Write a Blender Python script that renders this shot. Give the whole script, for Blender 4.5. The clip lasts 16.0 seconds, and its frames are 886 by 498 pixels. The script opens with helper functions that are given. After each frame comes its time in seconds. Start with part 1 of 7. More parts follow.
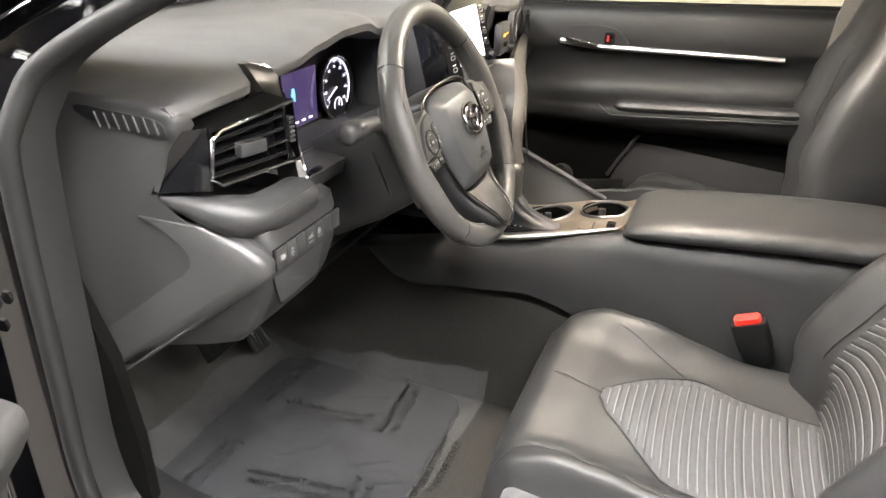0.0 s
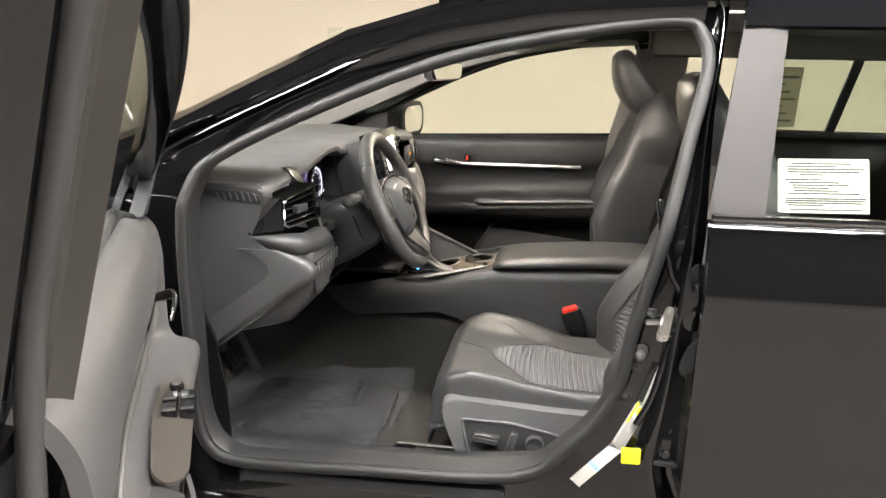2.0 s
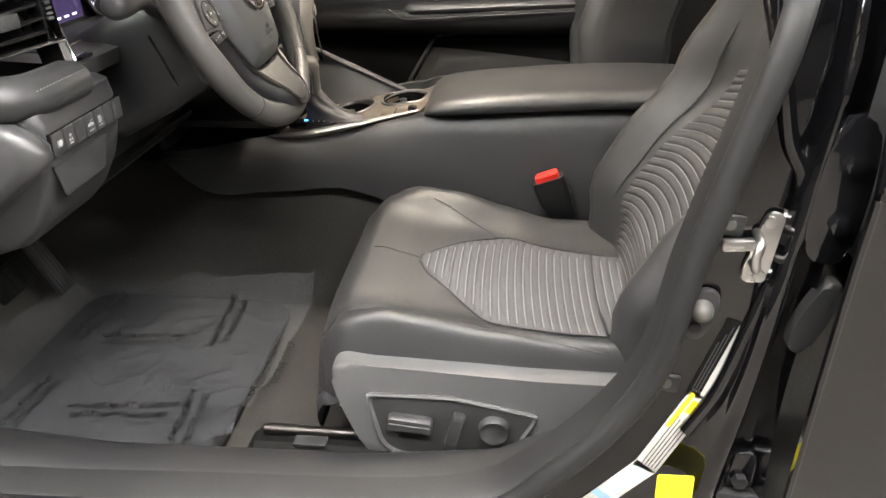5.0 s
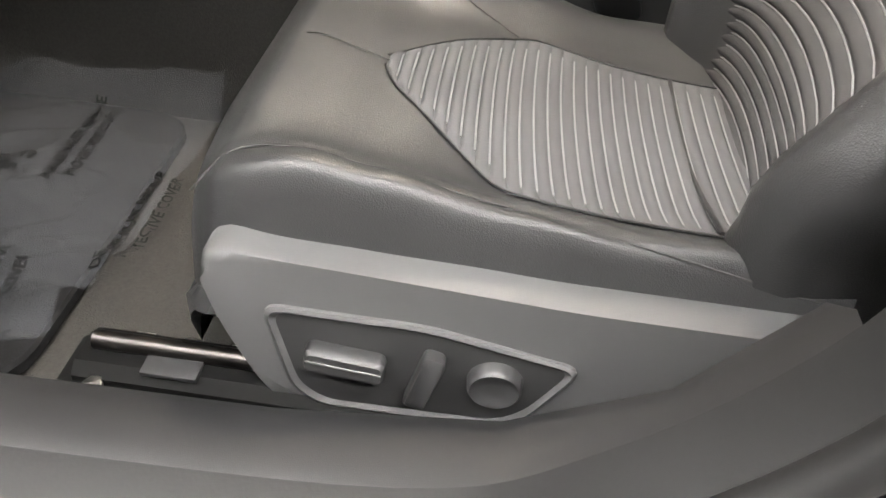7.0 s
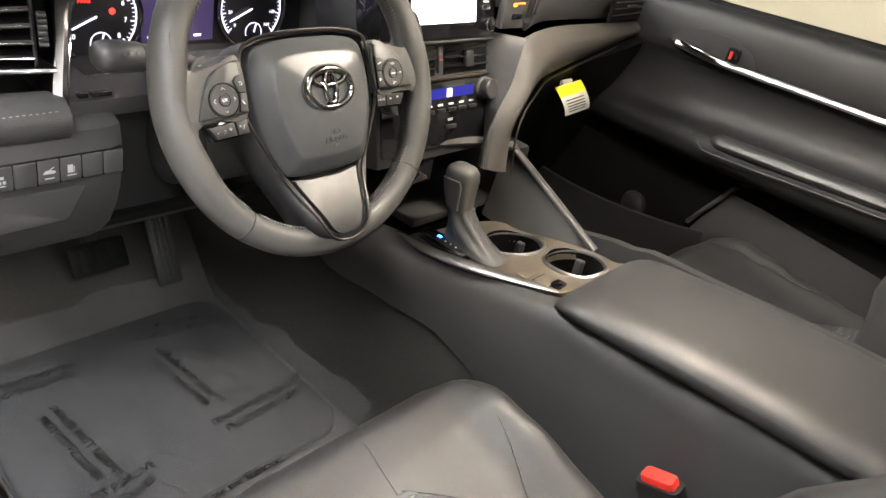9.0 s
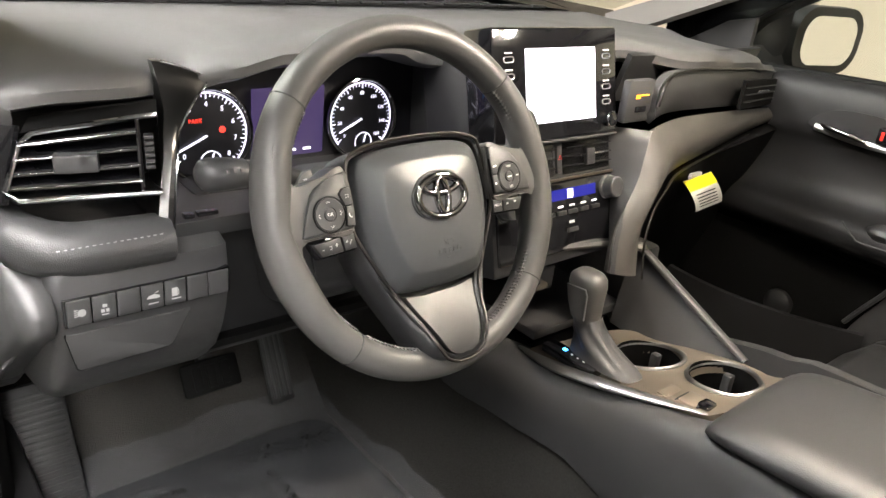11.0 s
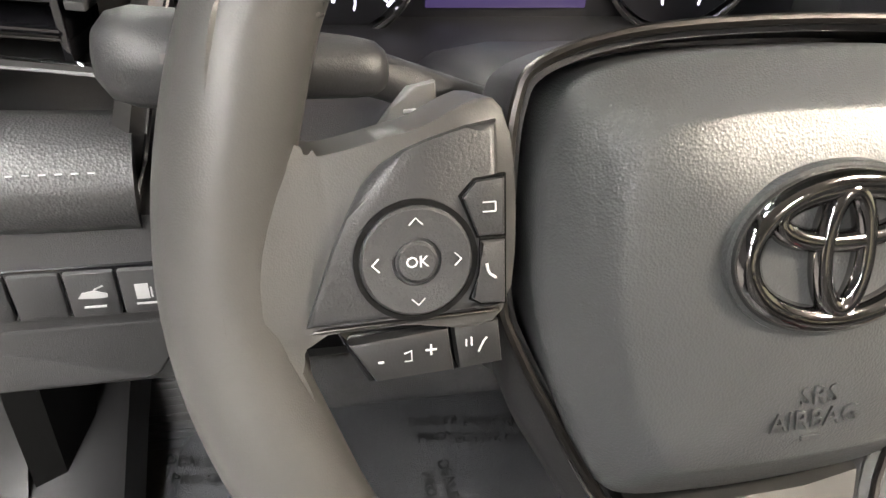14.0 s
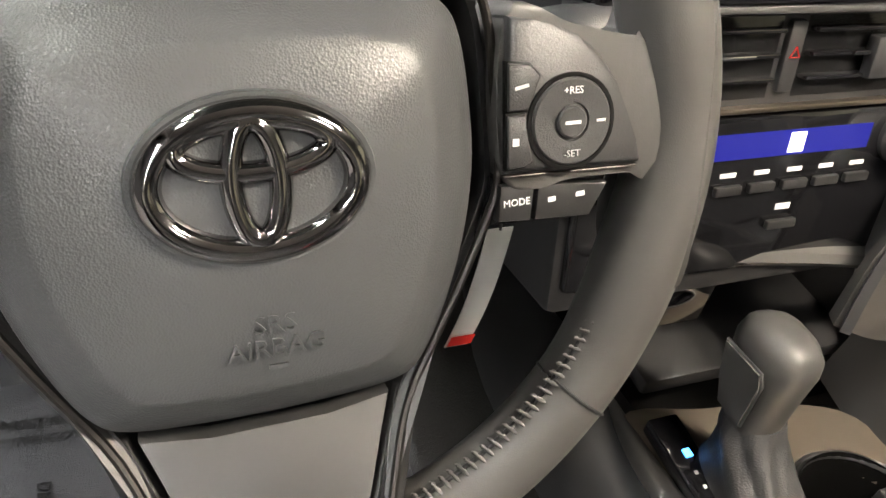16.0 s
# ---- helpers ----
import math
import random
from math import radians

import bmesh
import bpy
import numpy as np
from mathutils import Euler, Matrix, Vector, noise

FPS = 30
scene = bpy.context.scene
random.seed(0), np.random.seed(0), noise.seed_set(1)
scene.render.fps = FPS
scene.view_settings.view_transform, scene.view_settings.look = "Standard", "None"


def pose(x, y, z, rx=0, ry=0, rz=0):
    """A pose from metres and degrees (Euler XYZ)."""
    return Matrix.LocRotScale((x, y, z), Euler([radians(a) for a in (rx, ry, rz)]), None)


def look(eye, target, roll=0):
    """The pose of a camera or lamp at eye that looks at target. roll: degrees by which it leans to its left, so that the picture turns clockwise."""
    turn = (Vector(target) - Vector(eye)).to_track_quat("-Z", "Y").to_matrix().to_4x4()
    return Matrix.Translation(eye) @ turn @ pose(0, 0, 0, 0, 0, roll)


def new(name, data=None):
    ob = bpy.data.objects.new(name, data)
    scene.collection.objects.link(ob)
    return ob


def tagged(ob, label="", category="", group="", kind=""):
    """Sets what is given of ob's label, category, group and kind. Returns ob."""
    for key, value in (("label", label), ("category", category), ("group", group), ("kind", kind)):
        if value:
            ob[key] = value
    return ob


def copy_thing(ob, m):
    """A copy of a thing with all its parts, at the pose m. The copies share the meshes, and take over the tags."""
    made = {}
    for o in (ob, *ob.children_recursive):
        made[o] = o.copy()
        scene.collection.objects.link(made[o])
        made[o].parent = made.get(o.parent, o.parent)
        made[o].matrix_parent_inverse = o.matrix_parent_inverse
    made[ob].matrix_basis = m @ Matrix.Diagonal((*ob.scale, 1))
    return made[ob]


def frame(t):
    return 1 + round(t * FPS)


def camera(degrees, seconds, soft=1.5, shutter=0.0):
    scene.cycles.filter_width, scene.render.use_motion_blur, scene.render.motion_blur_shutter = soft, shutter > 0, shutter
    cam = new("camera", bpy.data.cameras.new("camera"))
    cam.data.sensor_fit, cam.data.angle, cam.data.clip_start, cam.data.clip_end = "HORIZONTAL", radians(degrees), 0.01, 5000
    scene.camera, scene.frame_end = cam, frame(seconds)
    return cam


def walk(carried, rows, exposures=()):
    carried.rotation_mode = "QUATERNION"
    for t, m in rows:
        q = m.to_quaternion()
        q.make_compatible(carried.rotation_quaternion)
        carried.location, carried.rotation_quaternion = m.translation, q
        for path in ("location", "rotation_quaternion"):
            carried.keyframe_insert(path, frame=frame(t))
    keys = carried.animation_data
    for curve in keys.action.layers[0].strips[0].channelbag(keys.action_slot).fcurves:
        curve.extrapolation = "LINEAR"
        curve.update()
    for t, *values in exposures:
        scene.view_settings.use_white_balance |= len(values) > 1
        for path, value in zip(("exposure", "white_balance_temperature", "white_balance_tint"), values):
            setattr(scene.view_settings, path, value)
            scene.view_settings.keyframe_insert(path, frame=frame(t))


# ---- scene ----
cam = camera(61.2, 16.0)
PATH = [
    (0, (0.328, -1.337, 1.112), (-0.309, 0.365, 0.275), 1.3),
    (0.5, (0.341, -1.567, 1.14), (-0.012, 0.239, 0.355), 1.0),
    (1, (0.317, -1.767, 1.169), (0.061, 0.096, 0.488), 1.1),
    (1.5, (0.361, -1.986, 1.169), (0.094, -0.087, 0.601), 1.2),
    (2, (0.376, -2.145, 1.173), (0.076, -0.231, 0.677), 1.2),
    (2.5, (0.386, -2.174, 1.162), (0.061, -0.259, 0.684), 1.1),
    (3, (0.395, -2.154, 1.164), (0.067, -0.247, 0.657), 0.8),
    (3.5, (0.384, -2.03, 1.146), (0.072, -0.141, 0.57), 0.5),
    (4, (0.343, -1.797, 1.157), (0.058, 0.07, 0.499), 0.2),
    (4.5, (0.355, -1.585, 1.102), (0.114, 0.239, 0.32), -0.0),
    (5, (0.37, -1.387, 1.005), (0.18, 0.373, 0.075), -0.6),
    (5.2, (0.353, -1.326, 0.951), (0.202, 0.407, -0.036), -0.1),
    (7.3, (0.322, -0.973, 0.775), (0.224, 0.519, -0.553), 7.3),
    (7.5, (0.345, -0.967, 0.829), (0.161, 0.523, -0.493), 8.6),
    (8, (0.456, -0.923, 0.956), (-0.032, 0.549, -0.307), 11.7),
    (8.5, (0.529, -0.887, 1.044), (-0.265, 0.569, -0.074), 13.4),
    (9, (0.565, -0.867, 1.102), (-0.479, 0.526, 0.119), 12.8),
    (9.5, (0.58, -0.859, 1.133), (-0.601, 0.487, 0.242), 11.5),
    (10, (0.588, -0.861, 1.138), (-0.667, 0.454, 0.305), 9.7),
    (10.2, (0.59, -0.86, 1.133), (-0.689, 0.44, 0.311), 8.9),
    (12.3, (0.242, -0.605, 0.959), (-1.241, 0.357, 0.023), 5.1),
    (12.5, (0.216, -0.565, 0.945), (-1.281, 0.312, -0.049), 5.3),
    (13, (0.158, -0.52, 0.926), (-1.372, 0.176, -0.158), 6.4),
    (13.5, (0.125, -0.527, 0.93), (-1.415, 0.011, -0.227), 7.0),
    (14, (0.136, -0.516, 0.961), (-1.371, -0.103, -0.288), 5.8),
    (14.5, (0.146, -0.511, 0.968), (-1.333, -0.123, -0.32), 5.4),
    (15, (0.147, -0.495, 0.965), (-1.295, -0.048, -0.347), 6.2),
    (15.5, (0.158, -0.439, 0.972), (-1.246, 0.113, -0.342), 7.8),
    (16, (0.173, -0.39, 0.971), (-1.186, 0.253, -0.348), 10.0),
]
walk(cam, [(t, look(eye, target, roll)) for t, eye, target, roll in PATH],
     exposures=[(0.0, 0.85), (1.0, 0.62), (2.5, 0.50), (4.0, 0.56), (7.3, 0.50), (9.0, 0.55), (10.2, 0.58), (12.3, 0.66), (14.0, 0.72), (16.0, 0.55)])


# ---- world, light, exposure ----
world = bpy.data.worlds.new("world")
scene.world = world
world.use_nodes = True
world.node_tree.nodes["Background"].inputs[0].default_value = (0.9, 0.85, 0.75, 1)
world.node_tree.nodes["Background"].inputs[1].default_value = 0.05
LAMP = 120.0      # radiance of the showroom's ceiling tubes


# ---- materials ----
def mat(name, base, rough=0.5, metal=0.0, grain=0.0, gscale=800.0, vary=0.15, vscale=6.0, rvary=0.08, coat=0.0, emit=None, spec=0.5):
    """Principled surface with two scales of variation: broad wear in colour and gloss, fine grain in relief."""
    m = bpy.data.materials.new(name)
    m.use_nodes = True
    nt = m.node_tree
    b = nt.nodes["Principled BSDF"]
    tc = nt.nodes.new("ShaderNodeTexCoord")
    n1 = nt.nodes.new("ShaderNodeTexNoise")
    n1.inputs["Scale"].default_value = vscale
    n1.inputs["Detail"].default_value = 6
    nt.links.new(tc.outputs["Object"], n1.inputs["Vector"])
    mix = nt.nodes.new("ShaderNodeMix")
    mix.data_type = "RGBA"
    mix.inputs["A"].default_value = (*[c * (1 - vary) for c in base], 1)
    mix.inputs["B"].default_value = (*[min(1, c * (1 + vary)) for c in base], 1)
    nt.links.new(n1.outputs["Fac"], mix.inputs["Factor"])
    nt.links.new(mix.outputs["Result"], b.inputs["Base Color"])
    mr = nt.nodes.new("ShaderNodeMapRange")
    mr.inputs["To Min"].default_value = max(0.02, rough - rvary)
    mr.inputs["To Max"].default_value = min(1, rough + rvary)
    nt.links.new(n1.outputs["Fac"], mr.inputs["Value"])
    nt.links.new(mr.outputs["Result"], b.inputs["Roughness"])
    b.inputs["Metallic"].default_value = metal
    b.inputs["Coat Weight"].default_value = coat
    b.inputs["Coat Roughness"].default_value = 0.04
    b.inputs["Specular IOR Level"].default_value = spec
    if grain > 0:
        n2 = nt.nodes.new("ShaderNodeTexNoise")
        n2.inputs["Scale"].default_value = gscale
        n2.inputs["Detail"].default_value = 3
        nt.links.new(tc.outputs["Object"], n2.inputs["Vector"])
        bp = nt.nodes.new("ShaderNodeBump")
        bp.inputs["Strength"].default_value = grain
        bp.inputs["Distance"].default_value = 0.001
        nt.links.new(n2.outputs["Fac"], bp.inputs["Height"])
        nt.links.new(bp.outputs["Normal"], b.inputs["Normal"])
    if emit:
        b.inputs["Emission Color"].default_value = (*emit[:3], 1)
        b.inputs["Emission Strength"].default_value = emit[3]
    return m


def voronoi_leather(m, scale=900.0, strength=0.35):
    """Pebbled leather relief in place of the plain grain."""
    nt = m.node_tree
    tc = nt.nodes.new("ShaderNodeTexCoord")
    v = nt.nodes.new("ShaderNodeTexVoronoi")
    v.inputs["Scale"].default_value = scale
    nt.links.new(tc.outputs["Object"], v.inputs["Vector"])
    bp = nt.nodes.new("ShaderNodeBump")
    bp.inputs["Strength"].default_value = strength
    bp.inputs["Distance"].default_value = 0.0006
    nt.links.new(v.outputs["Distance"], bp.inputs["Height"])
    nt.links.new(bp.outputs["Normal"], nt.nodes["Principled BSDF"].inputs["Normal"])
    return m


M_WALL = mat("cream wall paint", (0.62, 0.535, 0.415), 0.7, grain=0.15, gscale=60, vary=0.03, vscale=1.2)
M_FLOOR = mat("sealed concrete floor", (0.13, 0.12, 0.112), 0.35, vary=0.15, vscale=2)
M_CEIL = mat("dark ceiling paint", (0.05, 0.05, 0.055), 0.8, vary=0.1)
M_HOUSING = mat("white lamp housing", (0.75, 0.74, 0.72), 0.5, vary=0.03)
M_DWALL = mat("dark slate wall paint", (0.022, 0.021, 0.021), 0.7, grain=0.15, gscale=60, vary=0.08, vscale=1.2)
M_TUBE = mat("lamp diffuser", (0.9, 0.9, 0.9), 0.5, vary=0, emit=(1.0, 0.965, 0.92, LAMP))
M_PAINT = mat("black car paint", (0.0025, 0.0025, 0.003), 0.07, vary=0.3, rvary=0.02, coat=1.0)
M_RUBBER = mat("black seal rubber", (0.011, 0.011, 0.0115), 0.55, grain=0.1, gscale=300)
M_DASH = mat("soft charcoal plastic", (0.080, 0.079, 0.079), 0.46, grain=0.35, gscale=1300, vary=0.1)
M_DASH2 = mat("hard charcoal plastic", (0.038, 0.038, 0.039), 0.40, grain=0.3, gscale=1500, vary=0.1)
M_DARK = mat("matt black plastic", (0.016, 0.016, 0.017), 0.5, grain=0.2, gscale=1500)
M_PIANO = mat("gloss black trim", (0.006, 0.006, 0.007), 0.08, rvary=0.03, coat=0.6)
M_CHROME = mat("bright chrome", (0.80, 0.80, 0.81), 0.07, metal=1.0, vary=0.04, rvary=0.03)
M_DCHROME = mat("smoked chrome", (0.35, 0.34, 0.34), 0.10, metal=1.0, vary=0.05, rvary=0.04)
M_SATIN = mat("satin silver trim", (0.50, 0.50, 0.50), 0.32, metal=1.0, grain=0.05, gscale=2000, vary=0.06)
M_BRONZE = mat("satin bronze trim", (0.34, 0.29, 0.24), 0.30, metal=1.0, grain=0.04, gscale=2000, vary=0.06)
M_LEATHER = voronoi_leather(mat("black leatherette", (0.030, 0.0302, 0.031), 0.40, vary=0.12))
M_WLEATHER = voronoi_leather(mat("wheel leather", (0.060, 0.0585, 0.056), 0.42, vary=0.12, vscale=20), 1700, 0.07)
M_PAD = voronoi_leather(mat("airbag cover plastic", (0.060, 0.0625, 0.065), 0.36, vary=0.1, vscale=15, spec=0.6), 1300, 0.22)
M_THREAD = mat('grey thread', (0.10, 0.097, 0.094), 0.8, vary=0.1)
M_LOWTRIM = mat('satin grey trim', (0.085, 0.084, 0.083), 0.5, metal=0.7, vary=0.05)
M_STALK = mat('grey stalk plastic', (0.075, 0.072, 0.068), 0.45, grain=0.2, gscale=1500)
M_BLUE = mat('blue lit display', (0.01, 0.01, 0.05), 0.2, vary=0, emit=(0.03, 0.04, 0.75, 0.28))
M_LED = mat('blue indicator', (0.1, 0.3, 0.9), 0.3, vary=0, emit=(0.05, 0.35, 1.0, 6.0))
M_DIAL = mat('dial face', (0.012, 0.012, 0.015), 0.35, vary=0.1)
M_DIALLIT = mat('lit dial print', (0.8, 0.8, 0.9), 0.4, vary=0, emit=(0.85, 0.8, 1.0, 1.6))
M_REDLIT = mat('red tell-tale', (0.6, 0.02, 0.02), 0.4, vary=0, emit=(1.0, 0.05, 0.03, 1.6))
M_AMBER = mat('amber tell-tale', (0.7, 0.3, 0.02), 0.4, vary=0, emit=(1.0, 0.35, 0.03, 1.5))
M_INFO = mat('dim info display', (0.02, 0.015, 0.03), 0.15, vary=0.2, emit=(0.16, 0.11, 0.34, 0.22))
M_CYAN = mat('cyan display mark', (0.1, 0.4, 0.7), 0.3, vary=0, emit=(0.15, 0.5, 1.0, 1.2))
M_FIN = mat('satin gunmetal', (0.13, 0.127, 0.125), 0.3, metal=1.0, vary=0.05)
M_BRONZEP = mat('satin bronze plastic', (0.30, 0.255, 0.205), 0.34, metal=0.75, grain=0.1, gscale=1500, vary=0.08)
M_GAITER = voronoi_leather(mat('grey gaiter leather', (0.050, 0.050, 0.052), 0.5, vary=0.12, vscale=30))
M_PIPE = mat('pale grey piping', (0.20, 0.20, 0.205), 0.6, vary=0.08)
M_MAT = mat('black mat carpet', (0.010, 0.010, 0.0105), 0.95, grain=1.0, gscale=600, vary=0.3, vscale=200, spec=0.1)
M_SEAM = mat('dark seam thread', (0.03, 0.03, 0.03), 0.6, vary=0.1)
M_DASHD = mat('dark satin plastic', (0.035, 0.035, 0.036), 0.4, grain=0.2, gscale=1500)
# dark door trim with the strong light on the open door put into its colour
M_DOORLIT = mat('door plastic coloured as lit', (0.088, 0.085, 0.085), 0.38, grain=0.3, gscale=1300, vary=0.08)
M_PILLAR = mat('warm grey pillar trim', (0.15, 0.142, 0.131), 0.7, grain=0.3, gscale=900, vary=0.05)
M_MIRROR = mat('mirror glass', (0.9, 0.9, 0.9), 0.02, metal=1.0, vary=0.0, rvary=0.0)
M_BLUEINK = mat('pale blue print', (0.35, 0.55, 0.8), 0.6, vary=0.0)
M_GREYINK = mat('grey print', (0.05, 0.05, 0.05), 0.6, vary=0.0)
M_ZINC = mat('zinc plated steel', (0.72, 0.71, 0.68), 0.30, metal=1.0, grain=0.1, vary=0.1, vscale=60)
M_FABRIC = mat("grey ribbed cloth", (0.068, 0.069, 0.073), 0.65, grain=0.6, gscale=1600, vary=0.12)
M_CARPET = mat("charcoal carpet", (0.041, 0.039, 0.0365), 0.95, grain=1.0, gscale=500, vary=0.35, vscale=300, spec=0.1)
M_GREYTRIM = mat("grey headliner cloth", (0.45, 0.43, 0.40), 0.85, grain=0.4, gscale=900, vary=0.06)
M_APPL = mat("satin black pillar film", (0.045, 0.042, 0.042), 0.5, vary=0.08, spec=0.35, grain=0.1, gscale=1500)
M_STEEL = mat("bare steel", (0.55, 0.54, 0.52), 0.3, metal=1.0, grain=0.1, vary=0.15, vscale=40)
M_RED = mat("red plastic", (0.75, 0.03, 0.02), 0.4, vary=0.05)
M_YELLOW = mat("yellow sticker", (0.85, 0.75, 0.02), 0.5, vary=0.03)
M_PAPER = mat("white paper", (0.66, 0.65, 0.61), 0.6, vary=0.03)
M_INK = mat("black ink", (0.004, 0.004, 0.004), 0.7, vary=0.0, spec=0.2)
M_WHITE = mat("white print", (0.75, 0.75, 0.75), 0.5, vary=0.0)
M_SCREEN = mat("lit screen", (0.8, 0.8, 0.9), 0.3, vary=0, emit=(0.92, 0.88, 1.0, 2.2))


def glass(name, tint, rough=0.0, gloss=0.96, haze=(1, 1, 1), milk=0.0, crinkle=0.0):
    """Thin clear sheet: see-through, with gloss that grows towards grazing view on both faces."""
    m = bpy.data.materials.new(name)
    m.use_nodes = True
    nt = m.node_tree
    nt.nodes.clear()
    out = nt.nodes.new("ShaderNodeOutputMaterial")
    tr = nt.nodes.new("ShaderNodeBsdfTransparent")
    tr.inputs[0].default_value = (*tint, 1)
    gl = nt.nodes.new("ShaderNodeBsdfGlossy")
    gl.inputs["Roughness"].default_value = rough
    lw = nt.nodes.new("ShaderNodeLayerWeight")
    lw.inputs["Blend"].default_value = 0.5
    pw = nt.nodes.new("ShaderNodeMath")
    pw.operation = "POWER"
    pw.inputs[1].default_value = 4.0
    ma = nt.nodes.new("ShaderNodeMath")
    ma.operation = "MULTIPLY_ADD"
    ma.inputs[1].default_value = gloss
    ma.inputs[2].default_value = 0.05
    mx = nt.nodes.new("ShaderNodeMixShader")
    nt.links.new(lw.outputs["Facing"], pw.inputs[0])
    nt.links.new(pw.outputs[0], ma.inputs[0])
    nt.links.new(ma.outputs[0], mx.inputs[0])
    df = nt.nodes.new("ShaderNodeBsdfDiffuse")
    df.inputs[0].default_value = (*haze, 1)
    ml = nt.nodes.new("ShaderNodeMixShader")
    ml.inputs[0].default_value = milk
    nt.links.new(tr.outputs[0], ml.inputs[1])
    nt.links.new(df.outputs[0], ml.inputs[2])
    nt.links.new(ml.outputs[0], mx.inputs[1])
    nt.links.new(gl.outputs[0], mx.inputs[2])
    nt.links.new(mx.outputs[0], out.inputs[0])
    if crinkle:
        tc = nt.nodes.new("ShaderNodeTexCoord")
        nz = nt.nodes.new("ShaderNodeTexNoise")
        nz.noise_type = "RIDGED_MULTIFRACTAL"
        nz.inputs["Scale"].default_value = 14.0
        nz.inputs["Detail"].default_value = 3.0
        bp = nt.nodes.new("ShaderNodeBump")
        bp.inputs["Strength"].default_value = crinkle
        bp.inputs["Distance"].default_value = 0.004
        nt.links.new(tc.outputs["Object"], nz.inputs["Vector"])
        nt.links.new(nz.outputs["Fac"], bp.inputs["Height"])
        nt.links.new(bp.outputs["Normal"], gl.inputs["Normal"])
        nt.links.new(bp.outputs["Normal"], lw.inputs["Normal"])
    return m


M_GLASS = glass("green-tinted window glass", (0.86, 0.92, 0.86))
M_FILM = glass("clear plastic film", (0.93, 0.935, 0.94), 0.06, 0.9, (0.42, 0.44, 0.48), 0.08, 0.9)
M_LENS = glass("clear instrument lens", (0.97, 0.97, 0.97), 0.02)
M_STICKER = glass("back-lit pale paper", (0.75, 0.74, 0.66), 0.3, 0.3, (0.5, 0.5, 0.42), 0.35)
# the same trim on the passenger door, without the painted light
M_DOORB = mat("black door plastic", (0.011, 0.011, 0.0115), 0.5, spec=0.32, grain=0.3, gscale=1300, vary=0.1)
M_DSATIN = mat("smoked satin metal", (0.065, 0.061, 0.058), 0.38, metal=1.0, vary=0.06)
M_MAPLAMP = mat('lit reading lamp lens', (0.8, 0.75, 0.65), 0.4, vary=0, emit=(1.0, 0.87, 0.71, 440.0))
# glow of an added, unseen fill lamp under the roof
M_ROOFFILL = mat('added fill lamp lens', (0.8, 0.78, 0.7), 0.4, vary=0, emit=(1.0, 0.90, 0.79, 45.0))
M_BAND = mat('warm grey soft plastic', (0.060, 0.056, 0.051), 0.46, grain=0.3, gscale=1300, vary=0.08)
M_SWPANEL = mat('dark bronze switch plate', (0.13, 0.115, 0.10), 0.38, metal=0.6, grain=0.1, gscale=1500, vary=0.08)
M_BUCKLE = mat("black buckle plastic", (0.009, 0.009, 0.0095), 0.42, grain=0.15, gscale=1500)
# true black parts; also footwell shade put into the colour of under-dash parts
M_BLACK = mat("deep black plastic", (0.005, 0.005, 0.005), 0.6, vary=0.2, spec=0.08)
M_PULL = mat("pale grey pull edge", (0.17, 0.165, 0.16), 0.35, metal=0.6, vary=0.06)
# lighter copy of the black seal rubber; the highlight is in the colour
M_SEALSHEEN = mat("seal rubber with painted sheen", (0.045, 0.043, 0.042), 0.5, grain=0.1, gscale=300)
M_SAIL = mat("slate grey plastic", (0.034, 0.036, 0.038), 0.5, grain=0.2, gscale=1500)
M_CORNER = mat("satin charcoal plastic", (0.050, 0.050, 0.051), 0.34, grain=0.15, gscale=1500, vary=0.08)
M_KEY = mat("dark key plastic", (0.022, 0.022, 0.0225), 0.36, grain=0.1, gscale=1500)
M_STRIP = mat("bright satin silver", (0.42, 0.42, 0.42), 0.32, metal=0.85, vary=0.04)
M_TINT = glass("tinted rear glass", (0.66, 0.72, 0.65))
M_SIDE = mat("grey seat side plastic", (0.088, 0.088, 0.090), 0.42, grain=0.3, gscale=1300, vary=0.08)
M_FRAME = mat("satin black frame paint", (0.040, 0.036, 0.033), 0.34, vary=0.15, coat=0.2)
# the cushion's cloth again, darkened for the shade on the backrest
M_FABRICSHADE = mat("shaded copy of ribbed cloth", (0.034, 0.034, 0.036), 0.7, grain=0.6, gscale=1600, vary=0.12)
M_SYMBOL = mat('pale grey print', (0.34, 0.34, 0.34), 0.6, vary=0.0)


# ---- building helpers ----
def link(name, bm, material, parent=None, label="", smooth=38, sub=0):
    bmesh.ops.recalc_face_normals(bm, faces=bm.faces)
    if smooth:
        lim = radians(smooth)
        for fc in bm.faces:
            fc.smooth = True
        for e in bm.edges:
            if len(e.link_faces) == 2 and e.calc_face_angle(0) > lim:
                e.smooth = False
    me = bpy.data.meshes.new(name)
    bm.to_mesh(me)
    bm.free()
    me.materials.append(material)
    ob = new(name, me)
    if sub:
        md = ob.modifiers.new("round", "SUBSURF")
        md.levels = md.render_levels = sub
    if parent:
        ob.parent = parent
    return tagged(ob, label)


def part(name, bm, material, parent, label="", smooth=38, sub=0):
    return link(name, bm, material, parent, label, smooth, sub)


def thing(name, label, category, group="", kind="", at=None):
    ob = new(name)
    ob.empty_display_size = 0.05
    if at:
        ob.matrix_basis = at
    return tagged(ob, label, category, group, kind)


def structure(name, bm, material, label="", category="", smooth=38):
    return tagged(link(name, bm, material, None, label, smooth), label, category, kind="structure")


